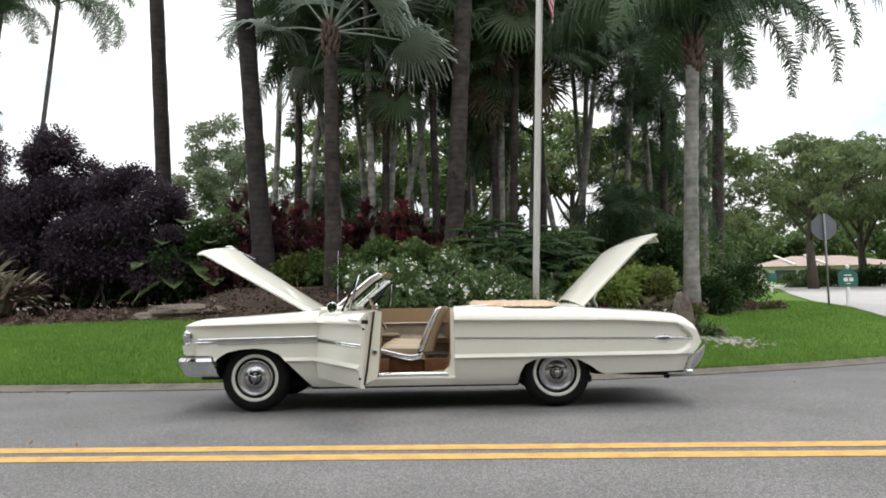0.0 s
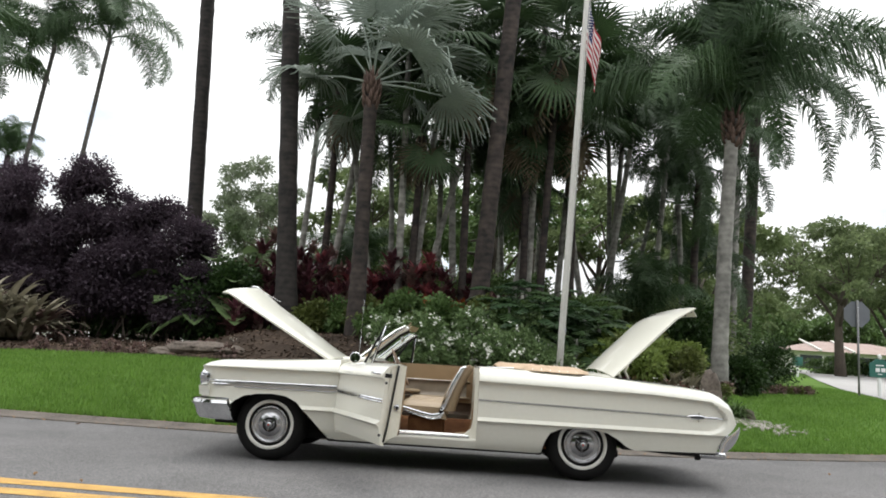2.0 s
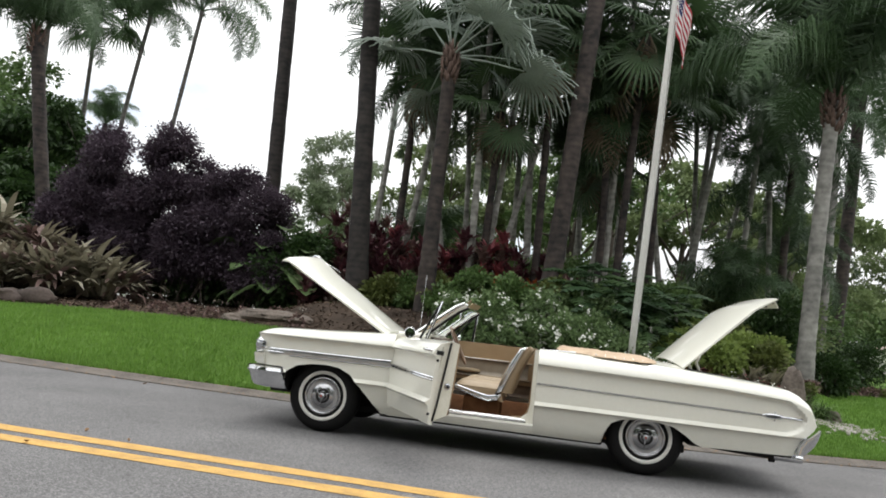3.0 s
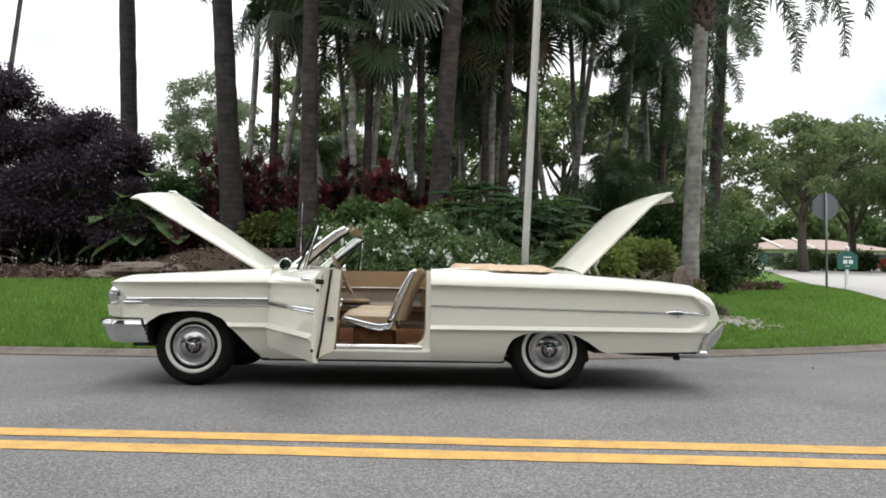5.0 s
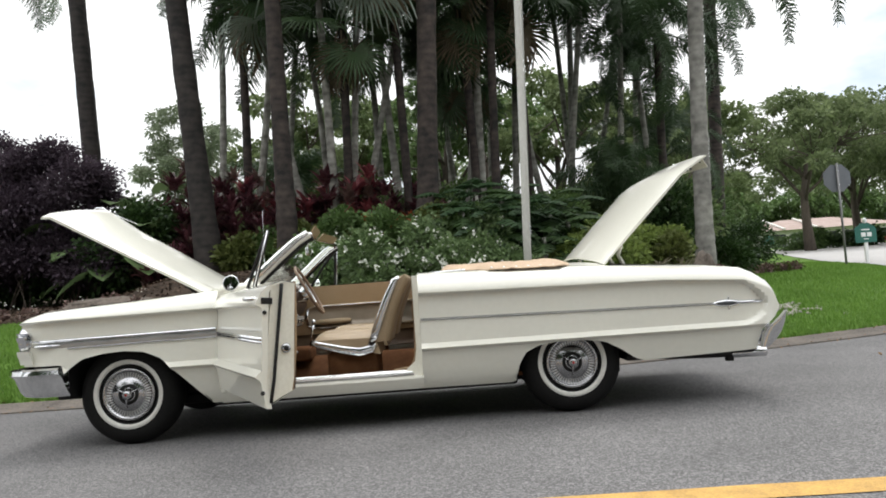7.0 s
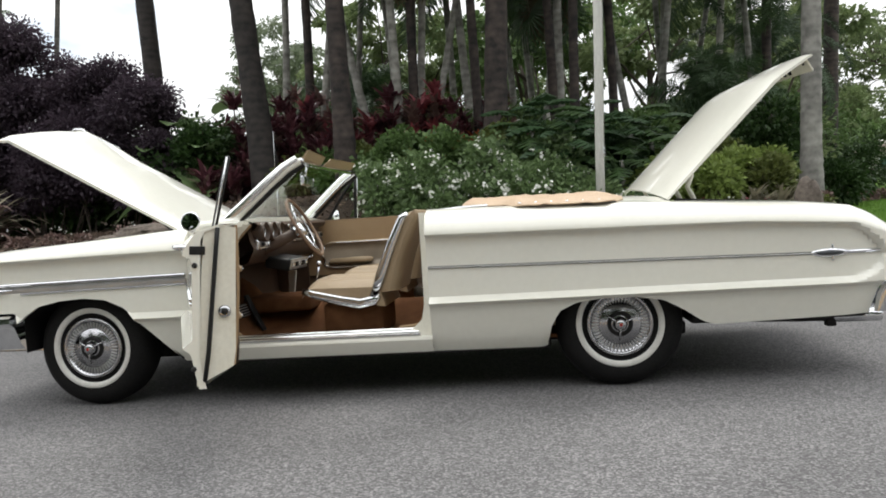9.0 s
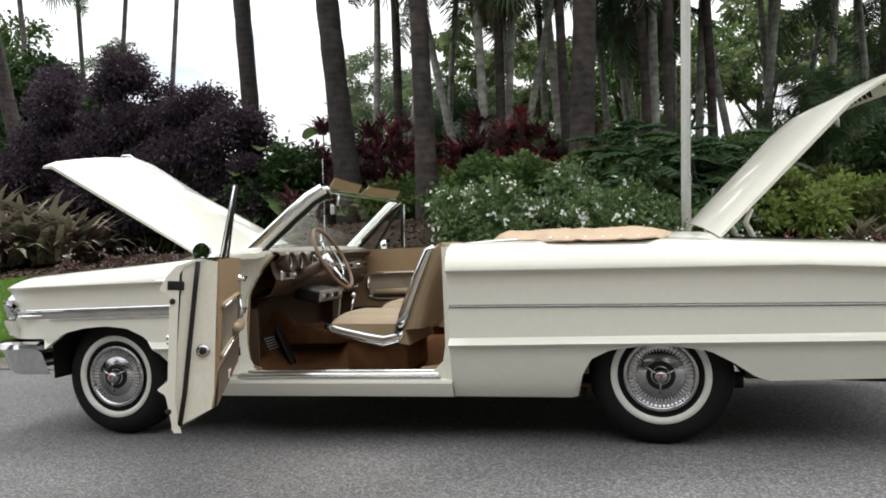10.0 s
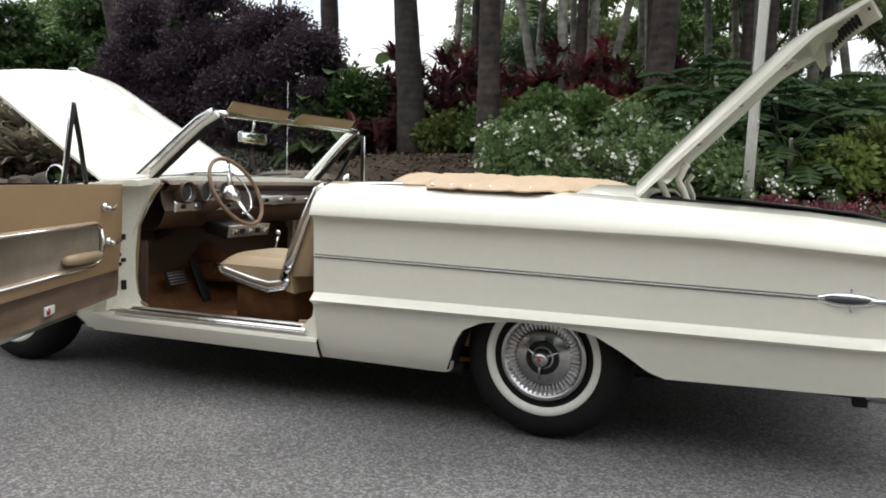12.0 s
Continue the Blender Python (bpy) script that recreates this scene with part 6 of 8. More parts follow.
def limb_tree(name, label, x, y, height, spread, material, seed, leaves=16000, leaf=(0.20, 0.11), trunk_r=0.22, clear=0.35, group="", bark=None, puffs=26, z=None, puff=(0.20, 0.34), flat=0.62):
    """A broadleaf tree: tapered trunk, limbs, and a crown of leaf clumps with gaps."""
    rng = np.random.default_rng(seed)
    z = float(land(x, y)) if z is None else z
    ob = thing(name, label, "tree", group, at=Matrix.Translation((x, y, z)))
    b = Builder()
    fork = np.array([rng.normal() * 0.02 * height, rng.normal() * 0.02 * height, height * clear])
    lead = fork + np.array([rng.normal() * 0.03 * height, rng.normal() * 0.03 * height, height * 0.26])
    tube(b, [(0, 0, -0.3), fork * 0.5 + rng.normal(size=3) * 0.08, fork, lead], [trunk_r * 1.4, trunk_r, trunk_r * 0.8, trunk_r * 0.3], 10)
    joints = [lead]
    for k in range(7):
        a = k * 2.39996 + rng.uniform(-0.4, 0.4)
        start = fork * rng.uniform(0.72, 1.0) if k < 4 else fork + (lead - fork) * rng.uniform(0.2, 0.8)
        r = spread * rng.uniform(0.35, 0.62)
        end = np.array([r * math.cos(a), r * math.sin(a), height * min(0.84, clear + rng.uniform(0.16, 0.36))])
        mid = start + (end - start) * 0.5 + np.array([0, 0, height * rng.uniform(-0.02, 0.07)]) + rng.normal(size=3) * 0.05 * spread
        tube(b, [start, mid, end], [trunk_r * 0.42, trunk_r * 0.28, trunk_r * 0.16], 7)
        joints += [mid, end]
    tips = []
    for k in range(puffs):
        a = k * 2.39996
        r = spread * math.sqrt((k + 0.5) / puffs) * rng.uniform(0.75, 1.1)
        dome = math.sqrt(max(0.05, 1 - (r / (spread * 1.15)) ** 2))
        h = height * (clear + 0.08 + (0.92 - clear - 0.08) * dome * rng.uniform(0.08, 1.0) ** 0.8)
        tip = np.array([r * math.cos(a), r * math.sin(a), h])
        tips.append(tip)
        if k % 3 == 1:
            continue
        j = min(joints, key=lambda q: np.linalg.norm(q - tip))
        m1 = j + (tip - j) * 0.5 + rng.normal(size=3) * 0.04 * spread
        tube(b, [j, m1, tip], [trunk_r * 0.16, trunk_r * 0.10, 0.012], 5)
    part("trunk", b, bark or BARK_TREE, ob)
    blobs = []
    for t in tips:
        s = spread * rng.uniform(*puff)
        blobs.append((*t, s, s, s * flat))
    pts, out = blob_points(rng, blobs, leaves, 0.35, 0.25, 90)
    part("crown", quad_mesh("crown", leaf_quads(rng, pts, leaf[0], leaf[1], 0.2, out, 0.3)), material, ob)
    return ob


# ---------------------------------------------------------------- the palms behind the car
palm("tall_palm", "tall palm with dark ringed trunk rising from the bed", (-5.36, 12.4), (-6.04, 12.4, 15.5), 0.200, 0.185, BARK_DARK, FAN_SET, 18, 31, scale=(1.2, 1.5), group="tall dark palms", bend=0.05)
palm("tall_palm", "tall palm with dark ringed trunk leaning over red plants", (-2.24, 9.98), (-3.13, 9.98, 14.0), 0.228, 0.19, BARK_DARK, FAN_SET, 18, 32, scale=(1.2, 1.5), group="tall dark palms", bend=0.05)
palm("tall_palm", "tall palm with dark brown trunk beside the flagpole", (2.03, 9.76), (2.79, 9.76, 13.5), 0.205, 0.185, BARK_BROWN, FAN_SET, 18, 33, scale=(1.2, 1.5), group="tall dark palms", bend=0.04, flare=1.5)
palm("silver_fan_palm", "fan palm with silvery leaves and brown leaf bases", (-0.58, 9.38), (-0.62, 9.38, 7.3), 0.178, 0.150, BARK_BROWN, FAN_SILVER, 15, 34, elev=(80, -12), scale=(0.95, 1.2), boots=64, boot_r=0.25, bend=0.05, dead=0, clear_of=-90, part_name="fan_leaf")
palm("grey_palm", "pale grey palm with brown crown base and long feathery fronds", (7.39, 9.7), (7.68, 9.7, 6.95), 0.172, 0.145, BARK_GREY, LONG_SET, 21, 35, elev=(84, -2), scale=(1.15, 1.4), boots=70, boot_r=0.30, bend=0.03, flare=1.2)
palm("slim_grey_palm", "slim grey palm standing close behind a thicker one", (10.71, 18.86), (10.97, 18.86, 9.4), 0.150, 0.125, BARK_GREY, FEATHER_SET, 11, 36, scale=(1.1, 1.35), bend=0.05)
palm("brown_palm", "brown trunked palm with drooping feathery fronds", (11.74, 20.62), (12.25, 20.62, 11.6), 0.225, 0.20, BARK_BROWN, DROOP_SET, 15, 37, elev=(72, 5), scale=(1.45, 1.8), bend=0.05, extra=[(5, 12, 2.3), (-28, 18, 2.2), (30, 8, 2.15), (-60, 2, 1.85), (60, 20, 2.1)])

THIN = [((-2.15, 13.0), (-1.25, 13.0, 8.6)), ((-2.95, 13.2), (-2.58, 13.2, 8.8)), ((-0.45, 14.6), (-0.87, 14.6, 8.6)), ((0.10, 11.64), (-0.05, 11.64, 9.0)),
        ((0.35, 12.14), (0.88, 12.14, 8.6)), ((0.36, 12.9), (1.85, 12.9, 8.1)), ((-0.48, 12.64), (-1.55, 12.64, 7.4)), ((5.70, 15.28), (6.65, 15.28, 8.9)),
        ((6.42, 17.18), (8.22, 17.18, 9.4)), ((5.90, 15.7), (6.42, 15.7, 9.6)), ((5.48, 15.42), (4.55, 15.42, 8.8)), ((2.98, 24.0), (3.15, 24.0, 9.5)),
        ((2.95, 14.2), (3.75, 14.2, 8.4)), ((3.95, 18.08), (4.28, 18.08, 9.6)), ((0.22, 11.92), (0.52, 11.92, 8.8)), ((4.4, 15.5), (4.9, 15.5, 9.6)), ((7.0, 15.0), (7.6, 15.0, 8.6)), ((6.2, 16.5), (6.0, 16.5, 9.4)), ((0.9, 15.6), (0.7, 15.6, 9.8))]
THIN += [((2.4, 15.2), (2.2, 15.2, 6.6)), ((8.2, 15.4), (8.0, 15.4, 6.2)), ((3.0, 17.0), (2.6, 17.0, 8.4)), ((7.9, 17.5), (8.6, 17.5, 8.4)), ((-1.6, 15.4), (-1.2, 15.4, 7.6))]
for k, (foot, head) in enumerate(THIN):
    palm("slender_palm", "slender grey palm stem leaning in a cluster", foot, head, 0.096 - 0.010 * (k % 3), 0.072, BARK_THIN, FEATHER_SHADE if k % 4 else FEATHER_SET, 12, 50 + k, elev=(66, -46 if head[0] < 4.2 else -62), scale=(0.8, 1.15), bend=0.16, group="slender palm clusters", flare=1.5)
palm("green_fan_palm", "green fan palm with hanging leaves among slender palms", (0.35, 11.6), (0.45, 11.6, 7.0), 0.10, 0.09, BARK_BROWN, FAN_SET, 13, 81, elev=(50, -70), scale=(0.8, 1.1), dead=5, part_name="fan_leaf", group="green fan palms")
palm("green_fan_palm", "green fan palm with hanging leaves in deep shade", (3.2, 12.6), (3.1, 12.6, 7.6), 0.10, 0.09, BARK_BROWN, FAN_SET, 13, 82, elev=(55, -70), scale=(0.9, 1.2), dead=4, part_name="fan_leaf", group="green fan palms")
palm("green_fan_palm", "green fan palm beside the dark leaning trunk", (-2.0, 12.2), (-1.9, 12.2, 8.3), 0.10, 0.09, BARK_BROWN, FAN_SET, 12, 83, elev=(55, -60), scale=(1.0, 1.3), dead=2, part_name="fan_leaf", group="green fan palms")
palm("green_fan_palm", "green fan palm high among the slender stems", (4.6, 13.6), (4.5, 13.6, 8.4), 0.10, 0.09, BARK_BROWN, FAN_SET, 13, 84, elev=(60, -55), scale=(1.1, 1.5), dead=2, part_name="fan_leaf", group="green fan palms")
palm("green_fan_palm", "green fan palm over the dark brown trunk", (1.7, 11.8), (1.6, 11.8, 9.4), 0.10, 0.09, BARK_BROWN, FAN_SET, 14, 85, elev=(60, -60), scale=(1.2, 1.6), dead=2, part_name="fan_leaf", group="green fan palms")
palm("green_fan_palm", "green fan palm with a dense dark crown over the flagpole", (3.6, 11.9), (3.9, 11.9, 9.2), 0.10, 0.09, BARK_BROWN, FAN_SET, 16, 77, elev=(70, -55), scale=(1.2, 1.5), dead=3, part_name="fan_leaf", group="green fan palms")
palm("green_fan_palm", "green fan palm with hanging leaves before sunlit trees", (3.5, 14.6), (3.3, 14.6, 6.6), 0.10, 0.09, BARK_BROWN, FAN_SET, 14, 78, elev=(45, -70), scale=(0.9, 1.2), dead=3, part_name="fan_leaf", group="green fan palms")
palm("drooping_palm", "dark palm with a curtain of drooping fronds", (8.3, 14.6), (8.4, 14.6, 7.2), 0.11, 0.10, BARK_BROWN, DROOP_SET, 16, 79, elev=(60, -45), scale=(0.9, 1.15))
palm("slender_palm", "tall slender palm with a high dark crown", (3.4, 13.2), (3.6, 13.2, 10.6), 0.10, 0.08, BARK_THIN, FEATHER_SHADE, 14, 76, elev=(70, -50), scale=(1.1, 1.4), group="slender palm clusters")
palm("slender_palm", "tall slender palm with a high dark crown", (1.5, 13.6), (1.0, 13.6, 11.2), 0.10, 0.08, BARK_THIN, FEATHER_SHADE, 14, 75, elev=(70, -50), scale=(1.1, 1.4), group="slender palm clusters")
palm("small_feather_palm", "young feathery palm in the undergrowth", (7.0, 14.5), (7.0, 14.5, 2.6), 0.09, 0.08, BARK_BROWN, FEATHER_SET, 13, 86, elev=(75, 0), scale=(0.8, 1.0))
palm("small_feather_palm", "young bright green feathery palm behind the trunks", (-1.8, 16.0), (-1.8, 16.0, 3.0), 0.09, 0.08, BARK_BROWN, FEATHER_SET, 14, 87, elev=(78, 5), scale=(0.9, 1.2))
palm("small_feather_palm", "young feathery palm in front of the far trees", (9.0, 17.0), (9.0, 17.0, 4.2), 0.09, 0.08, BARK_BROWN, DROOP_SET, 12, 88, elev=(70, 0), scale=(0.9, 1.1))

# palms far to the left, past the purple shrubs
palm("booted_palm", "palm with swollen brown crown base past the purple shrubs", (-12.6, 14.0), (-14.4, 14.0, 8.9), 0.20, 0.20, BARK_BROWN, LONG_SET, 16, 91, elev=(80, -5), scale=(0.9, 1.1), boots=44, boot_r=0.33, bend=0.2)
palm("far_palm", "slim grey palm far behind the shrubs", (-18.1, 20.0), (-18.7, 20.0, 12.0), 0.105, 0.085, BARK_FAR, LONG_SET, 14, 92, bend=0.1, group="distant palms")
palm("far_palm", "slim grey palm far behind the shrubs", (-19.0, 24.0), (-19.4, 24.0, 13.6), 0.105, 0.085, BARK_FAR, FAN_SET, 18, 93, scale=(1.3, 1.7), bend=0.1, group="distant palms")
palm("far_palm", "slim grey palm far behind the shrubs", (-17.9, 24.0), (-16.8, 24.0, 13.8), 0.105, 0.085, BARK_FAR, FEATHER_SET, 14, 94, scale=(1.0, 1.3), bend=0.1, group="distant palms")
palm("far_palm", "slim leaning palm with torn feathery fronds", (-15.8, 24.0), (-14.4, 24.0, 14.2), 0.105, 0.085, BARK_FAR, LONG_SET, 14, 95, scale=(1.0, 1.25), bend=0.15, group="distant palms")
palm("far_palm", "low palm far behind the shrubs", (-22.0, 30.0), (-22.0, 30.0, 10.2), 0.16, 0.13, BARK_BROWN, FEATHER_SET, 16, 96, elev=(85, -10), scale=(0.8, 1.0), group="distant palms")

# ---------------------------------------------------------------- shrubs of the bed
def on_land(x, y, dz=0.0):
    return (x, y, float(land(x, y)) + dz)


def lobes(seed, n, half, low, high, r):
    """Overlapping leaf masses under a domed, broken outline."""
    rng = np.random.default_rng(seed)
    out = []
    for k in range(n):
        x = half * rng.uniform(-1, 1)
        top = high - (high - low) * 0.55 * (x / half) ** 2
        z = low + (top - low) * (k + 0.5) / n
        s = r * rng.uniform(0.7, 1.25)
        out.append((x, rng.uniform(-0.5, 0.5), z - 0.4 * s, s * 0.98, s * 0.92, s * 0.66))
    return out


for x, y, half, low, high, seed, text in ((-9.15, 10.9, 1.45, 1.0, 4.35, 201, "large dark purple leaved shrub with bare lower stems"), (-7.4, 10.9, 1.45, 1.0, 4.35, 202, "tall dark purple leaved shrub with bare lower stems"), (-5.75, 10.7, 1.45, 0.8, 3.55, 203, "dark purple leaved shrub beside a tall palm")):
    bush("purple_shrub", text, on_land(x, y), lobes(seed, 46, half, low, high, 0.50), 64000, (0.080, 0.050), LEAF_PURPLE, seed, 11, group="purple shrubs", clumps=330, clump=0.34, lift=0.3, droop=0.2, shell=0.2)
for k, (x, y, w) in enumerate(((-10.0, 12.8, 1.4), (-7.8, 12.6, 1.4), (-5.4, 12.9, 1.3), (-4.2, 10.6, 0.8), (-12.0, 12.2, 1.4), (-13.8, 12.0, 1.5), (-11.4, 11.4, 1.0), (-8.9, 11.7, 1.1), (-7.1, 11.6, 1.1), (-5.9, 11.6, 1.0))):
    bush("dark_undergrowth", "dense dark green undergrowth behind the purple shrubs", on_land(x, y), [(0, 0, 0.9, w, 0.8, 0.9), (0.5, 0, 1.4, w * 0.7, 0.7, 0.8)], 5200, (0.14, 0.08), LEAF_DARK, 210 + k, 5, group="dark undergrowth")


def strap_plant(name, label, x, y, meshes, count, spread, seed, group, category="plant", s=(0.85, 1.2), tall=0.0):
    rng = np.random.default_rng(seed)
    ob = thing(name, label, category, group, at=Matrix.Translation(on_land(x, y)))
    for k in range(count):
        a = rng.uniform(0, 6.28)
        r = spread * math.sqrt(rng.uniform(0, 1))
        sc = rng.uniform(*s)
        zz = 0.02 + tall * rng.uniform(0, 1) ** 0.8 * (1 - 0.5 * r / max(spread, 0.01))
        if zz > 0.15:
            st = Builder()
            tube(st, [(r * math.cos(a) * 0.5, r * math.sin(a) * 0.5, -0.05), (r * math.cos(a), r * math.sin(a), zz + 0.03)], [0.03, 0.022], 6)
            part("stem", st, BARK_TREE, ob)
        part("leaf_rosette", meshes[k % len(meshes)], None, ob, "", pose(r * math.cos(a), r * math.sin(a), zz, 0, 0, rng.uniform(0, 360)) @ Matrix.Diagonal((sc, sc, sc, 1)))
    return ob


STRIPED = with_mat([strap_clump_mesh(s, 24, 1.02, 0.108, 1.45, 0.3) for s in (301, 302)], LEAF_BROMELIAD) + with_mat([strap_clump_mesh(303, 22, 0.95, 0.10, 2.0, 0.2)], LEAF_BRONZE)
TUFT = with_mat([strap_clump_mesh(s, 130, 0.50, 0.013, 1.9, 0.2) for s in (306, 307)], LEAF_GREEN)
CORDY_RED = with_mat([strap_clump_mesh(s, 30, 0.50, 0.085, 1.5, 0.5) for s in (308, 309)], LEAF_RED)
CORDY_DARK = with_mat([strap_clump_mesh(s, 30, 0.52, 0.080, 1.5, 0.5) for s in (310, 311)], LEAF_MAROON)
CORDY_BRONZE = with_mat([strap_clump_mesh(s, 28, 0.50, 0.085, 1.5, 0.5) for s in (315, 316)], LEAF_BRONZE)
CORDY_MIX = [CORDY_RED[0], CORDY_DARK[0], CORDY_BRONZE[0], CORDY_RED[1], CORDY_DARK[1]]
CORDY_ORANGE = with_mat([strap_clump_mesh(312, 26, 0.45, 0.075, 1.4, 0.5)], LEAF_ORANGE)

for k, (x, y, tall) in enumerate(((-7.25, 8.75, 0.25), (-7.9, 8.95, 0.65), (-8.7, 9.05, 1.05), (-9.5, 9.15, 1.35), (-10.4, 9.2, 1.5), (-11.4, 9.3, 1.5), (-12.5, 9.5, 1.5), (-8.3, 8.4, 0.30), (-9.3, 8.4, 0.45), (-10.3, 8.45, 0.5), (-11.4, 8.5, 0.5))):
    strap_plant("striped_strap_plant", "large clump of striped cream, green and maroon strap leaves", x - 0.35, y, STRIPED, 10, 0.5, 320 + k, "strap leaved clumps", s=(1.0, 1.35), tall=tall)


def cordyline(x, y, h, meshes, seed, label, group, stems=4):
    rng = np.random.default_rng(seed)
    ob = thing("cordyline", label, "shrub", group, at=Matrix.Translation(on_land(x, y)))
    for k in range(stems):
        a = rng.uniform(0, 6.28)
        r = rng.uniform(0.1, 0.38)
        hh = h * rng.uniform(0.55, 1.05)
        tip = (r * math.cos(a), r * math.sin(a), hh)
        b = Builder()
        tube(b, [(tip[0] * 0.3, tip[1] * 0.3, -0.05), (tip[0] * 0.8, tip[1] * 0.8, hh * 0.5), tip], [0.022, 0.018, 0.014], 6)
        part("stem", b, BARK_TREE, ob)
        for lv in range(3):
            zz = hh * (1 - 0.26 * lv)
            s = rng.uniform(0.8, 1.15)
            part("leaf_rosette", meshes[(k + lv) % len(meshes)], None, ob, "", pose(tip[0] * (1 - 0.15 * lv), tip[1] * (1 - 0.15 * lv), zz - 0.1, 0, 0, rng.uniform(0, 360)) @ Matrix.Diagonal((s, s, s, 1)))
    return ob


RED_SPOTS = [(-1.9, 11.2, 1.3), (-1.3, 11.0, 1.35), (-1.6, 11.8, 1.7), (-0.8, 11.4, 1.3), (-0.2, 11.5, 1.6), (0.3, 11.2, 1.4), (0.75, 11.4, 1.6), (1.1, 11.1, 1.3), (1.5, 11.8, 1.5), (0.0, 12.2, 1.9)]
for k, (x, y, h) in enumerate(RED_SPOTS):
    cordyline(x, y, h * 1.15, CORDY_MIX[k % 3:] if k % 4 else CORDY_DARK, 400 + k, "crimson leaved cordyline in the bed", "red cordylines")
DARK_SPOTS = [(-3.3, 11.6, 2.3), (-2.8, 11.7, 2.6), (-3.7, 11.3, 1.9), (-2.4, 11.9, 2.3), (-3.0, 10.9, 1.5), (-2.9, 10.1, 0.9), (-3.5, 9.9, 0.9), (2.6, 11.2, 1.5), (1.9, 12.2, 1.8)]
for k, (x, y, h) in enumerate(DARK_SPOTS):
    cordyline(x, y, h - 0.25, CORDY_DARK + CORDY_BRONZE[:1], 430 + k, "dark maroon leaved cordyline in the bed", "maroon cordylines", 5)
for k, (x, y, h) in enumerate(((1.15, 10.4, 0.85), (0.85, 10.6, 0.95), (1.45, 10.5, 0.8))):
    cordyline(x, y, h, CORDY_ORANGE, 440 + k, "orange leaved cordyline beside a palm trunk", "orange cordylines", 4)


def big_leaf(seed, size=0.6, lobes=0, fold=0.2, broad=1.0):
    """A broad leaf blade on a stalk; lobed when asked."""
    rng = np.random.default_rng(seed)
    n = 25
    b = Builder()
    tube(b, [(0, 0, 0), (size * 0.6, 0, size * 0.35), (size * 1.1, 0, size * 0.35)], [0.012, 0.010, 0.007], 5)
    rows = []
    for i in range(n):
        u = i / (n - 1)
        w = 0.42 * broad * size * math.sin(math.pi * min(1, 0.08 + u * 0.92)) ** 0.7
        if lobes:
            w *= 0.45 + 0.75 * abs(math.sin(u * math.pi * lobes))
        x = size * (1.1 + 1.1 * u)
        z = size * (0.35 - 0.55 * u * u)
        rows.append([(x - (0.15 * size if lobes else 0), -w, z + fold * w), (x, 0, z), (x - (0.15 * size if lobes else 0), w, z + fold * w)])
    b.add(np.array(rows).reshape(-1, 3), grid_faces(n, 3))
    return b.mesh("big_leaf", smooth=False)


LOBED = with_mat([big_leaf(1, 0.40, 6, -0.3), big_leaf(2, 0.36, 5, -0.2)], LEAF_LOBED)
LOBED_LIGHT = with_mat([big_leaf(3, 0.40, 6, -0.25)], LEAF_DARK)
BANANA = with_mat([big_leaf(4, 0.62, 0, 0.3, 1.35), big_leaf(5, 0.55, 2, 0.3, 1.3)], LEAF_HEDGE)


def leafy_plant(name, label, x, y, leaves, count, h, seed, group, stem=True, elev=(75, -10), category="plant"):
    rng = np.random.default_rng(seed)
    ob = thing(name, label, category, group, at=Matrix.Translation(on_land(x, y)))
    for k in range(count):
        u = k / max(count - 1, 1)
        el = elev[0] + (elev[1] - elev[0]) * u + rng.uniform(-8, 8)
        s = rng.uniform(0.75, 1.2)
        zz = h * (1 - 0.75 * u) * rng.uniform(0.8, 1)
        m = Matrix.Translation((rng.normal() * 0.12, rng.normal() * 0.12, zz)) @ Matrix.Rotation(k * 2.39996, 4, "Z") @ Matrix.Rotation(radians(-el * 0.4), 4, "Y") @ Matrix.Diagonal((s, s, s, 1))
        part("leaf", leaves[k % len(leaves)], None, ob, "", m)
    b = Builder()
    tube(b, [(0, 0, -0.05), (0.03, 0.02, h * 0.5), (0, 0, h)], [0.05, 0.045, 0.03], 8)
    part("stem", b, BARK_THIN, ob)
    return ob


for k, (x, y, h) in enumerate(((2.7, 8.5, 1.15), (3.2, 8.1, 1.1), (3.0, 9.0, 1.35), (3.8, 8.4, 1.15), (4.3, 8.8, 1.1), (3.5, 9.3, 1.25), (4.7, 9.4, 1.1), (2.5, 9.2, 1.25), (4.0, 7.7, 0.8))):
    leafy_plant("lobed_leaf_plant", "dark green plant with large deeply lobed leaves", x, y, LOBED if k % 4 else LOBED_LIGHT, 34, h * 0.9, 460 + k, "lobed leaf plants", elev=(60, -70))
leafy_plant("banana_plant", "broad leaved light green plant beside a palm", -4.15, 11.4, BANANA, 14, 1.95, 480, "broad leaved plants")
leafy_plant("banana_plant", "broad leaved light green plant beside a palm", -4.75, 11.0, BANANA, 13, 1.45, 481, "broad leaved plants")
leafy_plant("banana_plant", "low broad leaved green plant beside a palm", -3.9, 10.9, BANANA, 14, 1.1, 482, "broad leaved plants")


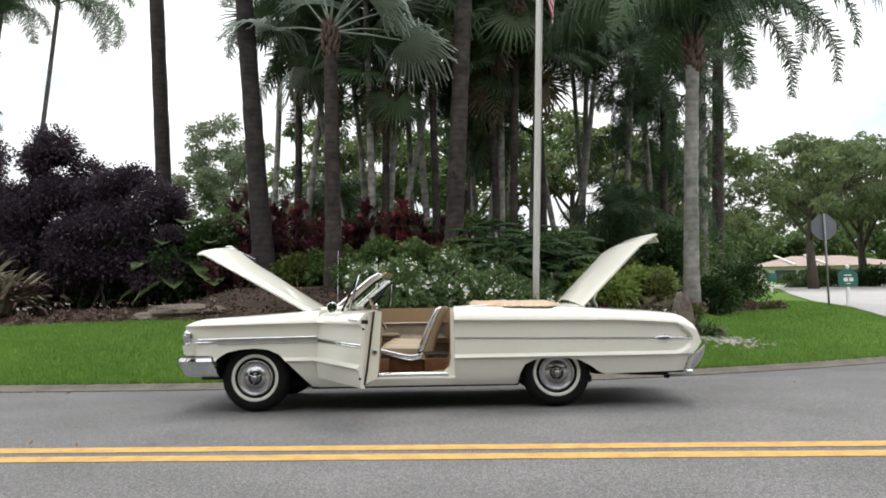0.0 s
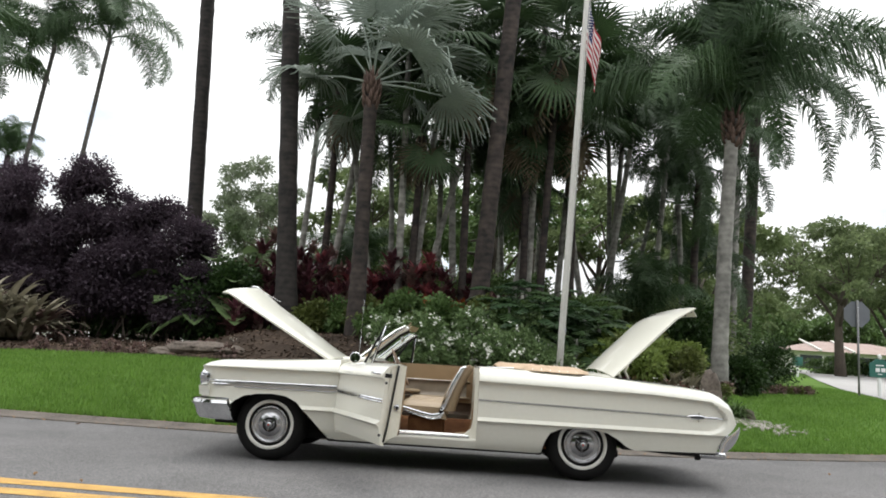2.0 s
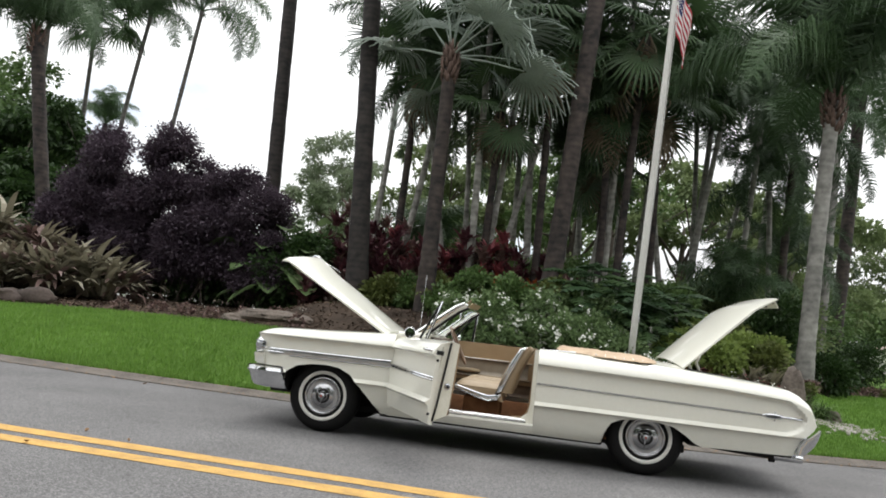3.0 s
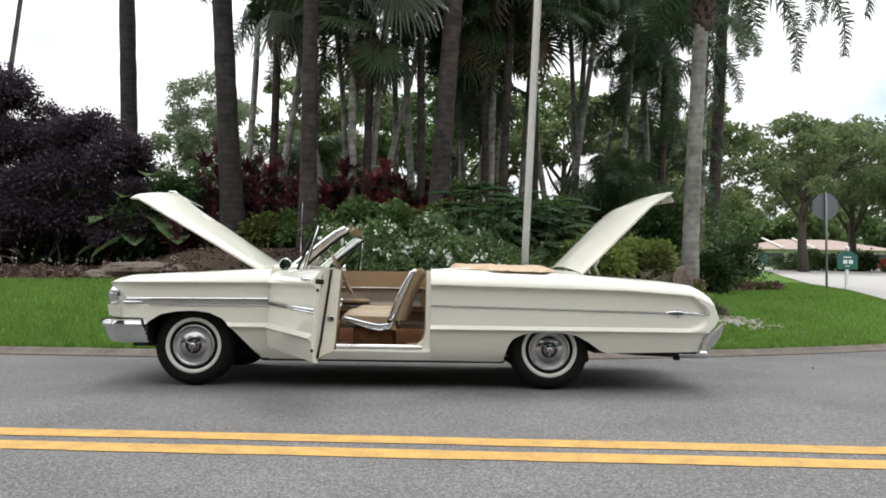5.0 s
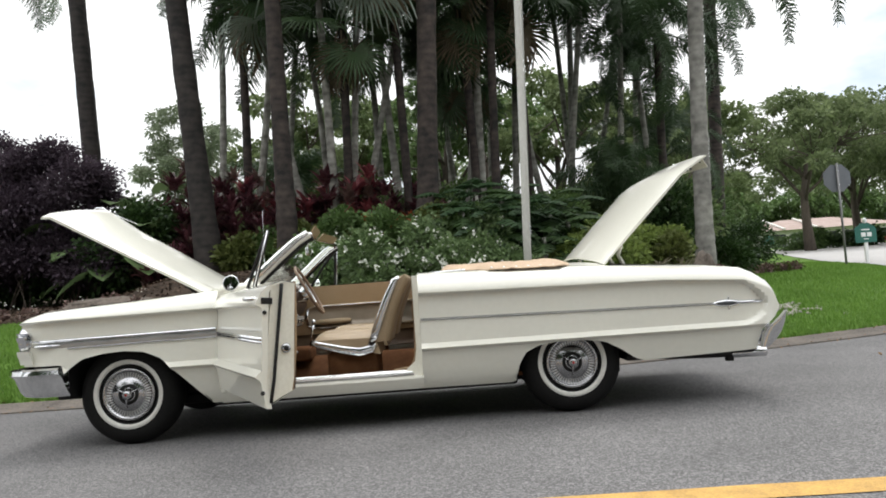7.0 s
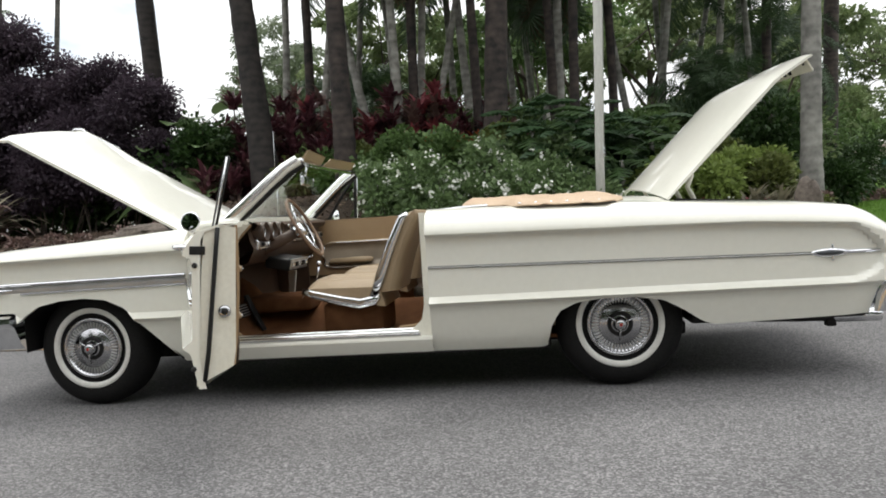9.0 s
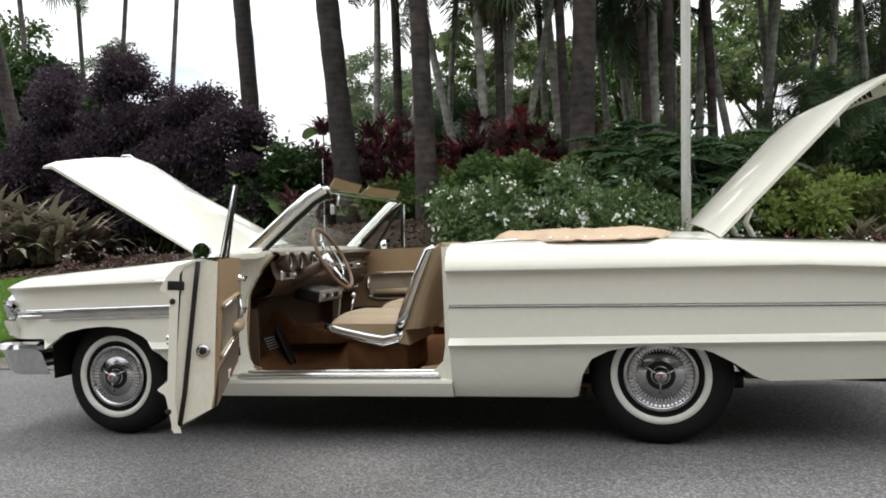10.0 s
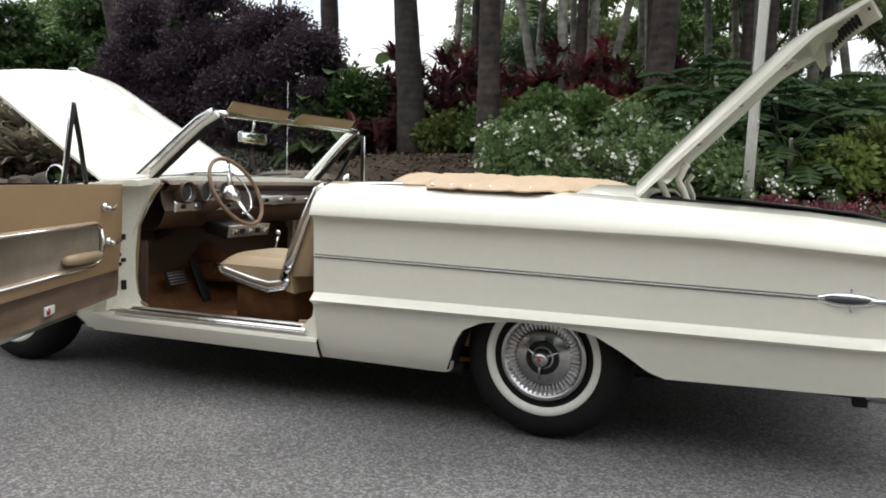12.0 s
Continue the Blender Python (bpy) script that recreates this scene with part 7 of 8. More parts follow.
def flowers_on(ob, blobs, n, seed, material, size=0.027, name="flower"):
    """Small five-petalled blossoms on the skin of the shrub, gathered in trusses."""
    rng = np.random.default_rng(seed)
    cents, out = blob_points(rng, blobs, n, 0.98)
    ok = cents[:, 2] > 0.25
    quads = []
    for c, o in zip(cents[ok], out[ok]):
        for k in range(rng.integers(3, 8)):
            p = c + o * 0.05 + rng.normal(size=3) * 0.035
            nrm = unit(o + rng.normal(size=3) * 0.5)
            s1 = unit(np.cross(nrm, rng.normal(size=3)))
            s2 = np.cross(nrm, s1)
            for j in range(5):
                a = j * 2 * math.pi / 5
                d = s1 * math.cos(a) + s2 * math.sin(a)
                t = -s1 * math.sin(a) + s2 * math.cos(a)
                quads.append([p, p + d * size * 0.6 + t * size * 0.38, p + d * size + nrm * 0.004, p + d * size * 0.6 - t * size * 0.38])
    o2 = part(name, quad_mesh(name, quads), material, ob)
    o2["kind"] = "stuff"


for k in range(9):
    x = 0.35 + 0.40 * k + 0.12 * math.sin(k * 5.3)
    y = 7.4 + 0.42 * math.sin(k * 2.1)
    g = 1.0 + 0.28 * math.sin(k * 3.7)
    bl = [(0, 0, 0.48 * g, 0.44, 0.45, 0.42 * g), (0.16, -0.15, 0.28, 0.46, 0.45, 0.30), (-0.14, 0.15, 0.70 * g, 0.32, 0.34, 0.26), (0.25, 0.1, 0.58 * g, 0.22, 0.22, 0.3)]
    ob = bush("flowering_shrub", "leafy green shrub with small white blossoms", on_land(x, y), bl, 2300, (0.095, 0.055), LEAF_HEDGE, 500 + k, 4, group="white flowering shrubs", clump=0.26, clumps=30)
    flowers_on(ob, bl, 34 if k < 7 else 16, 520 + k, PETAL, name="blossom")
for k in range(13):
    x = -1.7 + 0.42 * k
    y = (8.7 if k > 3 else 10.0) + 0.35 * math.sin(k * 1.7)
    h = (0.48 if k > 3 else 0.36) + 0.12 * math.sin(k * 2.9)
    bush("green_shrub", "rounded leafy green shrub between palm trunks", on_land(x, y), [(0, 0, h, 0.46, 0.5, h * 0.75), (0.1, 0.1, h * 1.3, 0.36, 0.4, 0.36)], 2200, (0.12, 0.075), LEAF_GREEN if k % 3 else LEAF_OLIVE, 540 + k, 4, group="green bed shrubs", clumps=45)
for k, (x, y) in enumerate(((4.5, 7.7), (4.9, 8.1), (5.3, 7.7), (5.7, 8.2), (6.1, 8.0), (5.1, 8.8), (6.4, 8.9), (5.8, 9.4))):
    bush("croton_shrub", "yellow green leaved shrub", on_land(x, y), [(0, 0, 0.36, 0.42, 0.42, 0.34), (0.1, 0, 0.55, 0.30, 0.30, 0.24)], 1500, (0.12, 0.06), (LEAF_LIGHT, LEAF_OLIVE, LEAF_LIGHT)[k % 3], 560 + k, 6, group="yellow green shrubs", clumps=26, clump=0.34)
for k in range(33):
    x = 3.7 + 0.10 * k if k < 26 else -6.4 + 0.62 * (k - 26)
    y = 6.35 + 0.28 * math.sin(k * 2.3) if k < 26 else bed_y(x) + 0.45 + 0.2 * math.sin(k * 1.9)
    ob = bush("bedding_plant", "low bedding plant with red and white leaves" if k < 26 else "low bedding plant with pale flowers", on_land(x, y), [(0, 0, 0.12, 0.16, 0.16, 0.12)], 200, (0.07, 0.045), (LEAF_RED if k % 4 == 1 else LEAF_MAROON) if k < 26 else LEAF_BRONZE, 590 + k, 1, group="bedding plants", category="plant")
    flowers_on(ob, [(0, 0, 0.28, 0.12, 0.12, 0.07)], 3, 640 + k, PETAL if k % 3 == 0 or k > 25 else LEAF_RED, 0.017, "blossom")
for k, (x, y) in enumerate(((5.3, 6.05), (5.65, 6.25), (5.95, 5.85), (6.3, 6.55), (5.0, 6.3), (6.65, 6.2), (5.5, 6.7), (6.1, 6.9))):
    strap_plant("grass_tuft", "arching dark green ornamental grass tuft", x, y, TUFT, 2, 0.12, 680 + k, "grass tufts", s=(0.75, 1.05))
for k, (x, y) in enumerate(((6.0, 7.5), (6.35, 7.9), (5.7, 7.4))):
    strap_plant("striped_strap_plant", "dry striped strap leaves beside the boulder", x, y, STRIPED, 2, 0.15, 690 + k, "strap leaved clumps", s=(0.55, 0.75))
bush("round_shrub", "rounded dark green shrub at the end of the bed", on_land(12.2, 19.3), [(0, 0, 0.85, 1.05, 0.95, 0.80), (-0.4, 0, 0.7, 0.9, 0.8, 0.65)], 7000, (0.10, 0.06), LEAF_DARK, 700, 5)
bush("round_shrub", "low dark green shrub under grey palms", on_land(8.9, 12.8), [(0, 0, 0.55, 0.75, 0.6, 0.55)], 3200, (0.11, 0.07), LEAF_DARK, 701, 5)
bush("round_shrub", "loose green shrub under the slender palms", on_land(7.2, 12.0), [(0, 0, 0.8, 0.9, 0.7, 0.8), (0.4, 0, 1.4, 0.6, 0.6, 0.6)], 4200, (0.15, 0.07), LEAF_DARK, 702, 5)

# green masses that close the view between the trunks
MASS = [(-4.3, 17.5, 2.3, 2.0), (-1.6, 18.0, 2.4, 3.0), (1.4, 18.5, 2.4, 2.4), (4.2, 18.0, 2.4, 2.4), (7.0, 18.0, 2.4, 2.9), (9.6, 19.5, 2.2, 3.6), (-7.5, 18.5, 2.4, 2.2), (3.0, 16.0, 1.6, 2.1), (6.6, 15.6, 1.7, 2.9), (-0.2, 15.2, 1.5, 2.2), (8.4, 15.8, 1.5, 3.2), (1.8, 13.3, 1.3, 1.6), (4.5, 12.3, 1.2, 1.7), (-9.5, 21.5, 2.2, 2.6), (-6.0, 21.0, 2.0, 2.6), (-2.5, 21.5, 2.2, 3.0), (1.0, 21.5, 2.2, 2.8), (4.5, 21.5, 2.2, 2.6), (8.0, 22.0, 2.2, 3.0), (11.5, 23.0, 2.2, 3.0)]
for k, (x, y, w, h) in enumerate(MASS):
    h *= 0.78 if 4 < x < 9.7 else 1.0
    bush("tall_shrub", "tall loose green shrub behind the palms", on_land(x, y), [(0, 0, h * 0.40, w, 1.2, h * 0.38), (w * 0.3, 0, h * 0.75, w * 0.6, 0.9, h * 0.32), (-w * 0.4, 0.2, h * 0.66, w * 0.6, 0.9, h * 0.34)], 9000, (0.15, 0.075), (LEAF_FAR, LEAF_GREEN)[k % 2] if y > 14.5 else LEAF_GREEN, 720 + k, 6, group="tall background shrubs", clumps=120)


# ---------------------------------------------------------------- trees of the distance
limb_tree("broad_tree", "broad shade tree with spreading limbs across the street", 25.4, 42.0, 10.7, 5.8, LEAF_AIRY, 801, 15000, (0.28, 0.16), 0.27, 0.33, puffs=90, puff=(0.08, 0.16), flat=0.55)
limb_tree("broad_tree", "light green feathery tree across the street", 35.5, 41.0, 11.0, 5.6, LEAF_AIRY, 802, 20000, (0.30, 0.14), 0.25, 0.3, puffs=70, puff=(0.10, 0.20), flat=0.42)
limb_tree("broad_tree", "dark shade tree behind the house", 33.1, 50.4, 12.2, 6.2, LEAF_AIRY, 803, 15000, (0.34, 0.2), 0.30, 0.24, puffs=90, puff=(0.12, 0.22), flat=0.55)
limb_tree("broad_tree", "shade tree beyond the street", 16.8, 44.0, 10.5, 5.0, LEAF_AIRY, 804, 18000, (0.34, 0.20), 0.3, 0.15, puffs=46, puff=(0.14, 0.24))
limb_tree("broad_tree", "dense green tree beyond the lawn", 45.0, 52.0, 13.0, 7.5, LEAF_AIRY, 805, 20000, (0.42, 0.25), 0.4, 0.15, puffs=40)
limb_tree("airy_tree", "airy grey green tree behind the palms", -14.5, 50.0, 15.0, 3.8, LEAF_GREY, 806, 15000, (0.34, 0.15), 0.22, 0.15, puffs=60, puff=(0.13, 0.24), flat=0.8)
for k, (x, y, h, s) in enumerate(((-2.0, 24.0, 8.5, 3.2), (2.8, 25.0, 8.5, 3.4), (7.5, 25.0, 9.0, 3.4), (12.0, 27.0, 9.0, 3.6), (5.0, 31.0, 11.0, 4.5), (0.0, 33.0, 9.5, 4.2))):
    limb_tree("wooded_tree", "gnarled shade tree in a wooded garden", x, y, h, s, (LEAF_FAR, LEAF_GREEN, LEAF_FAR)[k % 3], 810 + k, 6500 if 2 < x < 8 else 8500, (0.24, 0.15), 0.2, 0.35 if 2 < x < 8 else 0.22, group="background trees", puffs=22 if 2 < x < 8 else 30, puff=(0.12, 0.22))
for k, (x, y, h, s) in enumerate(((-21.0, 22.0, 9.5, 4.0), (-16.8, 18.5, 7.0, 2.8), (-26.0, 26.0, 11.0, 5.0), (-14.6, 16.0, 4.6, 2.0), (-32.0, 30.0, 10.0, 5.0), (-17.6, 14.5, 5.2, 2.4))):
    limb_tree("wooded_tree", "leafy green tree past the purple shrubs", x, y, h, s, LEAF_DARK if k % 2 else LEAF_GREEN, 830 + k, 14000, (0.26, 0.15), 0.22, 0.15, group="garden trees", puffs=26)
for k in range(9):
    limb_tree("wooded_tree", "dark leafy tree in the wood behind the house", 27.0 + 6.0 * k, 92.0 + 5 * (k % 2), 9.5 + (k % 3), 5.0, LEAF_GREEN, 890 + k, 7000, (0.55, 0.34), 0.3, 0.08, group="wood behind the house", puffs=34, z=2.3)
# the other side of the road, behind the camera: unseen, thickened to dim low skylight
for k in range(9):
    limb_tree("roadside_tree", "unseen shade tree on the opposite side of the road", -26.0 + 6.5 * k, -16.0 - 3 * (k % 2), 12.5 + (k % 3), 5.0, LEAF_GREEN if k % 2 else LEAF_DARK, 850 + k, 13000, (0.50, 0.32), 0.3, 0.06, group="roadside trees", puffs=30, z=0.0)
for k, (x, y, w) in enumerate(((17.5, 50.0, 2.6), (22.0, 50.0, 2.6), (27.5, 47.5, 2.0), (31.0, 47.0, 2.0), (36.0, 46.0, 2.4), (41.0, 45.0, 2.6), (12.5, 46.0, 2.6))):
    bush("far_hedge", "clipped green hedge in front of the house", on_land(x, y), [(0, 0, 0.6, w, 1.0, 0.6), (0.5 * w, 0, 0.8, w * 0.5, 0.8, 0.7)], 3000, (0.22, 0.14), LEAF_DARK if k % 2 else LEAF_GREEN, 870 + k, 4, group="far hedges")
for k, (x, y, mat) in enumerate(((33.0, 44.5, PETAL_RED), (36.5, 44.0, PETAL_YELLOW))):
    bl = [(0, 0, 0.5, 1.2, 0.8, 0.5)]
    ob = bush("flowering_bush", "flowering bush in front of the far house", on_land(x, y), bl, 1500, (0.2, 0.12), LEAF_GREEN, 880 + k, 3, group="far flowering bushes")
    flowers_on(ob, bl, 140, 884 + k, mat, 0.11, "blossom")
palm("far_palm", "small palm beside the far house", (33.8, 45.0), (33.8, 45.0, 4.6), 0.16, 0.14, BARK_BROWN, FAN_SET, 16, 890, scale=(0.9, 1.1), group="distant palms")
palm("far_palm", "thin bare palm stem across the street", (33.4, 38.0), (33.3, 38.0, 9.0), 0.12, 0.10, BARK_GREY, FEATHER_SET, 10, 891, group="distant palms")


# ---------------------------------------------------------------- the house across the street
def far_house(x0, x1, y0, y1, z0, eave, ridge):
    ob = thing("house", "single storey white stucco house with pinkish tile roof", "house", at=Matrix.Translation(((x0 + x1) / 2, (y0 + y1) / 2, z0)))
    cx, cy = (x0 + x1) / 2, (y0 + y1) / 2
    w, d = (x1 - x0) / 2, (y1 - y0) / 2
    b = Builder()
    t = 0.2
    for c, s in (((0, -d, eave / 2), (2 * w, t, eave)), ((0, d, eave / 2), (2 * w, t, eave)), ((-w, 0, eave / 2), (t, 2 * d - t, eave)), ((w, 0, eave / 2), (t, 2 * d - t, eave))):
        box(b, c, s)
    part("wall", b.mesh("wall", smooth=False), WALL_WHITE, ob)
    o = 0.7
    b = Builder()
    v = [(-w - o, -d - o, eave - 0.1), (w + o, -d - o, eave - 0.1), (w + o, d + o, eave - 0.1), (-w - o, d + o, eave - 0.1), (-w + d, 0, ridge), (w - d, 0, ridge)]
    b.add(v, [(0, 1, 5, 4), (1, 2, 5), (2, 3, 4, 5), (3, 0, 4), (3, 2, 1, 0)])
    part("roof", b.mesh("roof", smooth=False), ROOF_TILE, ob)
    for k in range(5):
        x = -w + 1.8 + k * (2 * w - 3.6) / 4
        b = Builder()
        box(b, (x, -d - 0.06, eave * 0.5), (2.5, 0.10, 1.7), 0.02)
        win = part("window", b, WALL_WHITE, ob)
        b = Builder()
        box(b, (x, -d - 0.10, eave * 0.5), (2.3, 0.05, 1.5), 0.0)
        part("pane", b.mesh("pane", smooth=False), DARK_GLASS, win)
    for x in (-w + 2.6, -w + 6.0):
        b = Builder()
        rows = [(-d - 0.75, eave - 0.05), (0.0, ridge + 0.05), (0.0, ridge + 0.18), (-d - 0.75, eave + 0.1)]
        b.add([(x + o, y, z) for o in (-0.11, 0.11) for y, z in rows], [(3, 2, 1, 0), (4, 5, 6, 7)] + [(i, (i + 1) % 4, 4 + (i + 1) % 4, 4 + i) for i in range(4)])
        part("parapet", b.mesh("parapet", smooth=False), WALL_WHITE, ob)
    return ob


far_house(36.2, 51.0, 75.0, 84.0, 2.3, 2.5, 3.75)


# ---------------------------------------------------------------- flagpole, flag, signs
PB = Vector((3.55, 6.66, float(land(3.55, 6.66))))
pole = thing("flagpole", "weathered white flagpole standing in the planting bed", "flagpole", at=Matrix.Translation(PB))
b = Builder()
tube(b, [(0, 0, -0.3), (0.037, 0, 1.0), (0.150, 0, 4.0), (0.262, 0, 7.0), (0.344, 0, 9.2)], [0.062, 0.060, 0.056, 0.050, 0.042], 16)
part("pole", b, POLE_WHITE, pole)
b = Builder()
lathe(b, [(0.0, 0.085), (0.05, 0.07), (0.075, 0.03), (0.075, -0.02), (0.05, -0.06), (0.0, -0.075)], 18, "z", (0.346, 0, 9.26))
part("finial", b, CHROME, pole)
b = Builder()
tube(b, [(0.09, -0.075, 1.0), (0.19, -0.07, 3.5), (0.40, -0.06, 9.0)], 0.006, 6)
part("halyard", b, POLE_WHITE, pole)
b = Builder()
box(b, (0.09, -0.07, 1.0), (0.02, 0.03, 0.14), 0.006)
part("cleat", b, CHROME, pole)


def flag():
    """A striped flag hanging limp from its upper corner, in folds."""
    ob = thing("flag", "limp flag with red and white stripes and blue canton", "flag", at=Matrix.Translation(PB + Vector((0.26, -0.01, 0))))
    z_top, hoist, fly = 7.40, 1.0, 1.55
    def cloth(a, s):
        # a: 0..1 down the hoist, s: 0..1 along the fly; the fly hangs down
        fold = 0.055 * math.sin(s * 9 + a * 2.2) + 0.03 * math.sin(s * 17 + 1)
        x = 0.03 + 0.33 * s ** 0.8 + fold * 0.4 - 0.04 * s * a
        y = 0.09 * math.sin(s * 6.5 + a * 3.0) * s ** 0.5
        z = z_top - hoist * a - fly * s * (0.64 - 0.10 * a)
        return (x - 0.035 * (z_top - z), y, z)
    for k in range(13):
        a0, a1 = k / 13, (k + 1) / 13
        s0 = 0.40 if k < 7 else 0.0
        rows = [[cloth(a, s) for a in np.linspace(a0, a1, 3)] for s in np.linspace(s0, 1, 36)]
        bb = Builder().add(np.array(rows).reshape(-1, 3), grid_faces(36, 3))
        part("stripe", bb, FLAG_RED if k % 2 == 0 else FLAG_WHITE, ob)
    rows = [[cloth(a, s) for a in np.linspace(0, 7 / 13, 9)] for s in np.linspace(0, 0.40, 16)]
    canton = part("canton", Builder().add(np.array(rows).reshape(-1, 3), grid_faces(16, 9)), FLAG_BLUE, ob)
    for i in range(6):
        for j in range(4):
            c = np.array(cloth(0.06 + 0.12 * j, 0.04 + 0.062 * i))
            bb = Builder()
            box(bb, tuple(c + np.array([0, -0.012, 0])), (0.022, 0.004, 0.022), 0.004)
            part("star", bb, FLAG_WHITE, canton)


flag()
SB = Vector((13.90, 16.72, float(land(13.9, 16.72))))
stop = thing("stop_sign", "grey back of an octagonal road sign on its post", "road sign", at=Matrix.Translation(SB))
b = Builder()
tube(b, [(0, 0, -0.3), (0, 0, 2.95)], 0.033, 10)
part("post", b, POST_GREY, stop)
b = Builder()
R = 0.395
oct_ = [(R / math.cos(math.pi / 8) * math.cos(math.pi / 8 + k * math.pi / 4), R / math.cos(math.pi / 8) * math.sin(math.pi / 8 + k * math.pi / 4)) for k in range(8)]
b.add([(x, 0.05, 2.52 + z) for x, z in oct_] + [(x, 0.056, 2.52 + z) for x, z in oct_], [tuple(range(8)), tuple(reversed(range(8, 16)))] + [(i, 8 + i, 8 + (i + 1) % 8, (i + 1) % 8) for i in range(8)])
part("sign_plate", b.mesh("sign_plate", smooth=False), SIGN_GREY, stop)
for z in (2.32, 2.72):
    b = Builder()
    lathe(b, [(0.0, -0.045), (0.014, -0.044), (0.016, -0.03)], 10, "y", (0, 0, z))
    part("bolt", b, CHROME, stop)

GB = Vector((14.55, 16.75, float(land(14.55, 16.75))))
sign = thing("street_marker", "small green marker sign with white figures on a white post", "sign", at=Matrix.Translation(GB))
b = Builder()
box(b, (0, 0.03, 0.35), (0.10, 0.05, 1.3), 0.01)
part("post", b, SIGN_WHITE, sign)
b = Builder()
outl = [(-0.29, 0.62), (0.29, 0.62), (0.31, 0.66), (0.31, 1.00), (0.28, 1.06), (0.20, 1.10), (0.12, 1.17), (0.0, 1.20), (-0.12, 1.17), (-0.20, 1.10), (-0.28, 1.06), (-0.31, 1.00), (-0.31, 0.66)]
n = len(outl)
b.add([(x, -0.01, z) for x, z in outl] + [(x, 0.02, z) for x, z in outl], [tuple(range(n)), tuple(reversed(range(n, 2 * n)))] + [(i, n + i, n + (i + 1) % n, (i + 1) % n) for i in range(n)])
part("sign_board", b.mesh("sign_board", smooth=False), SIGN_GREEN, sign)
for x, z, w, h in ((-0.07, 0.845, 0.13, 0.12), (0.10, 0.845, 0.13, 0.12), (0.0, 0.985, 0.24, 0.035), (0.0, 0.72, 0.14, 0.025)):
    b = Builder()
    box(b, (x, -0.013, z), (w, 0.006, h), 0.002)
    part("writing_bar", b, SIGN_WHITE, sign)
b = Builder()
lathe(b, [(0.0, 1.33), (0.04, 1.31), (0.065, 1.26), (0.05, 1.20), (0.03, 1.17)], 14, "z", (0, 0.0, 0))
part("cap_light", b, SIGN_WHITE, sign)
MB = Vector((20.2, 36.0, float(land(20.2, 36.0))))
mark2 = thing("street_marker", "small green marker sign beside the far driveway", "sign", at=Matrix.Translation(MB))
b = Builder()
box(b, (0, 0.03, 0.35), (0.12, 0.05, 1.1), 0.01)
part("post", b, SIGN_WHITE, mark2)
b = Builder()
box(b, (0, 0, 0.85), (0.55, 0.03, 0.5), 0.03)
part("sign_board", b, SIGN_GREEN, mark2)


# ---------------------------------------------------------------- stones
def boulder(name, label, at, size, seed, group="", material=None, cuts=3):
    bm = bmesh.new()
    bmesh.ops.create_icosphere(bm, subdivisions=cuts, radius=1.0)
    off = Vector((seed * 3.7, seed * 1.3, seed * 2.1))
    for v in bm.verts:
        n1 = noise.noise(v.co * 1.1 + off)
        n2 = noise.noise(v.co * 3.2 + off)
        n3 = noise.noise(v.co * 8.0 + off)
        v.co *= 1 + 0.30 * n1 + 0.13 * n2 + 0.05 * n3
        v.co.x *= size[0]
        v.co.y *= size[1]
        v.co.z *= size[2]
    me = bpy.data.meshes.new(name)
    bm.to_mesh(me)
    bm.free()
    me.polygons.foreach_set("use_smooth", [True] * len(me.polygons))
    return solid(name, sharp(me, 40), material or ROCK, label, "rock", group, at=Matrix.Translation(at))


boulder("boulder", "upright weathered grey boulder on pale gravel", on_land(6.15, 6.2, 0.26), (0.19, 0.18, 0.52), 5, "boulders", cuts=4)
boulder("boulder", "small grey stone beside the upright boulder", on_land(6.75, 6.3, 0.06), (0.17, 0.14, 0.12), 6, "boulders")
for k, (x, y, sx, sz) in enumerate(((-3.35, 7.75, 0.72, 0.17), (-2.75, 7.6, 0.30, 0.11), (-4.1, 7.6, 0.26, 0.10))):
    boulder("boulder", "flat weathered tan boulder at the lawn edge", on_land(x, y, 0.05), (sx, 0.35, sz), 10 + k, "boulders", cuts=4)
for k in range(11):
    boulder("edging_rock", "brown edging rock, coloured darker for the shade under the strap plants", on_land(-13.2 + 0.52 * k, bed_y(-13.2 + 0.52 * k) + 0.35, 0.10), (0.30 + 0.1 * ((k * 7) % 3), 0.22, 0.13 + 0.05 * ((k * 5) % 4)), 20 + k, "edging rocks", ROCK_SHADED)
rng = np.random.default_rng(77)
pebbles = Builder()
for k in range(420):
    x = 6.5 + rng.normal() * 0.42
    y = 5.95 + rng.normal() * 0.22
    s = rng.uniform(0.02, 0.055)
    bm = bmesh.new()
    bmesh.ops.create_icosphere(bm, subdivisions=1, radius=1.0)
    z = float(land(x, y)) + 0.03
    vv = [(x + v.co.x * s * rng.uniform(0.8, 1.3), y + v.co.y * s, z + v.co.z * s * 0.6) for v in bm.verts]
    pebbles.add(vv, [[v.index for v in f.verts] for f in bm.faces])
    bm.free()
tagged(solid("gravel", pebbles.mesh("gravel"), PALE_STONE, "patch of pale loose gravel beside the boulder", "gravel"), kind="stuff")


for k in range(34):
    x = 7.05 + 0.145 * k
    bush("bedding_plant", "low bronze leaved bedding plant at the lawn edge", on_land(x, bed_y(x) + 0.12 + 0.06 * math.sin(k * 2.7)), [(0, 0, 0.13, 0.15, 0.14, 0.11)], 150, (0.085, 0.055), LEAF_BRONZE if k % 3 else LEAF_OLIVE, 960 + k, 2, group="bedding plants", category="plant")
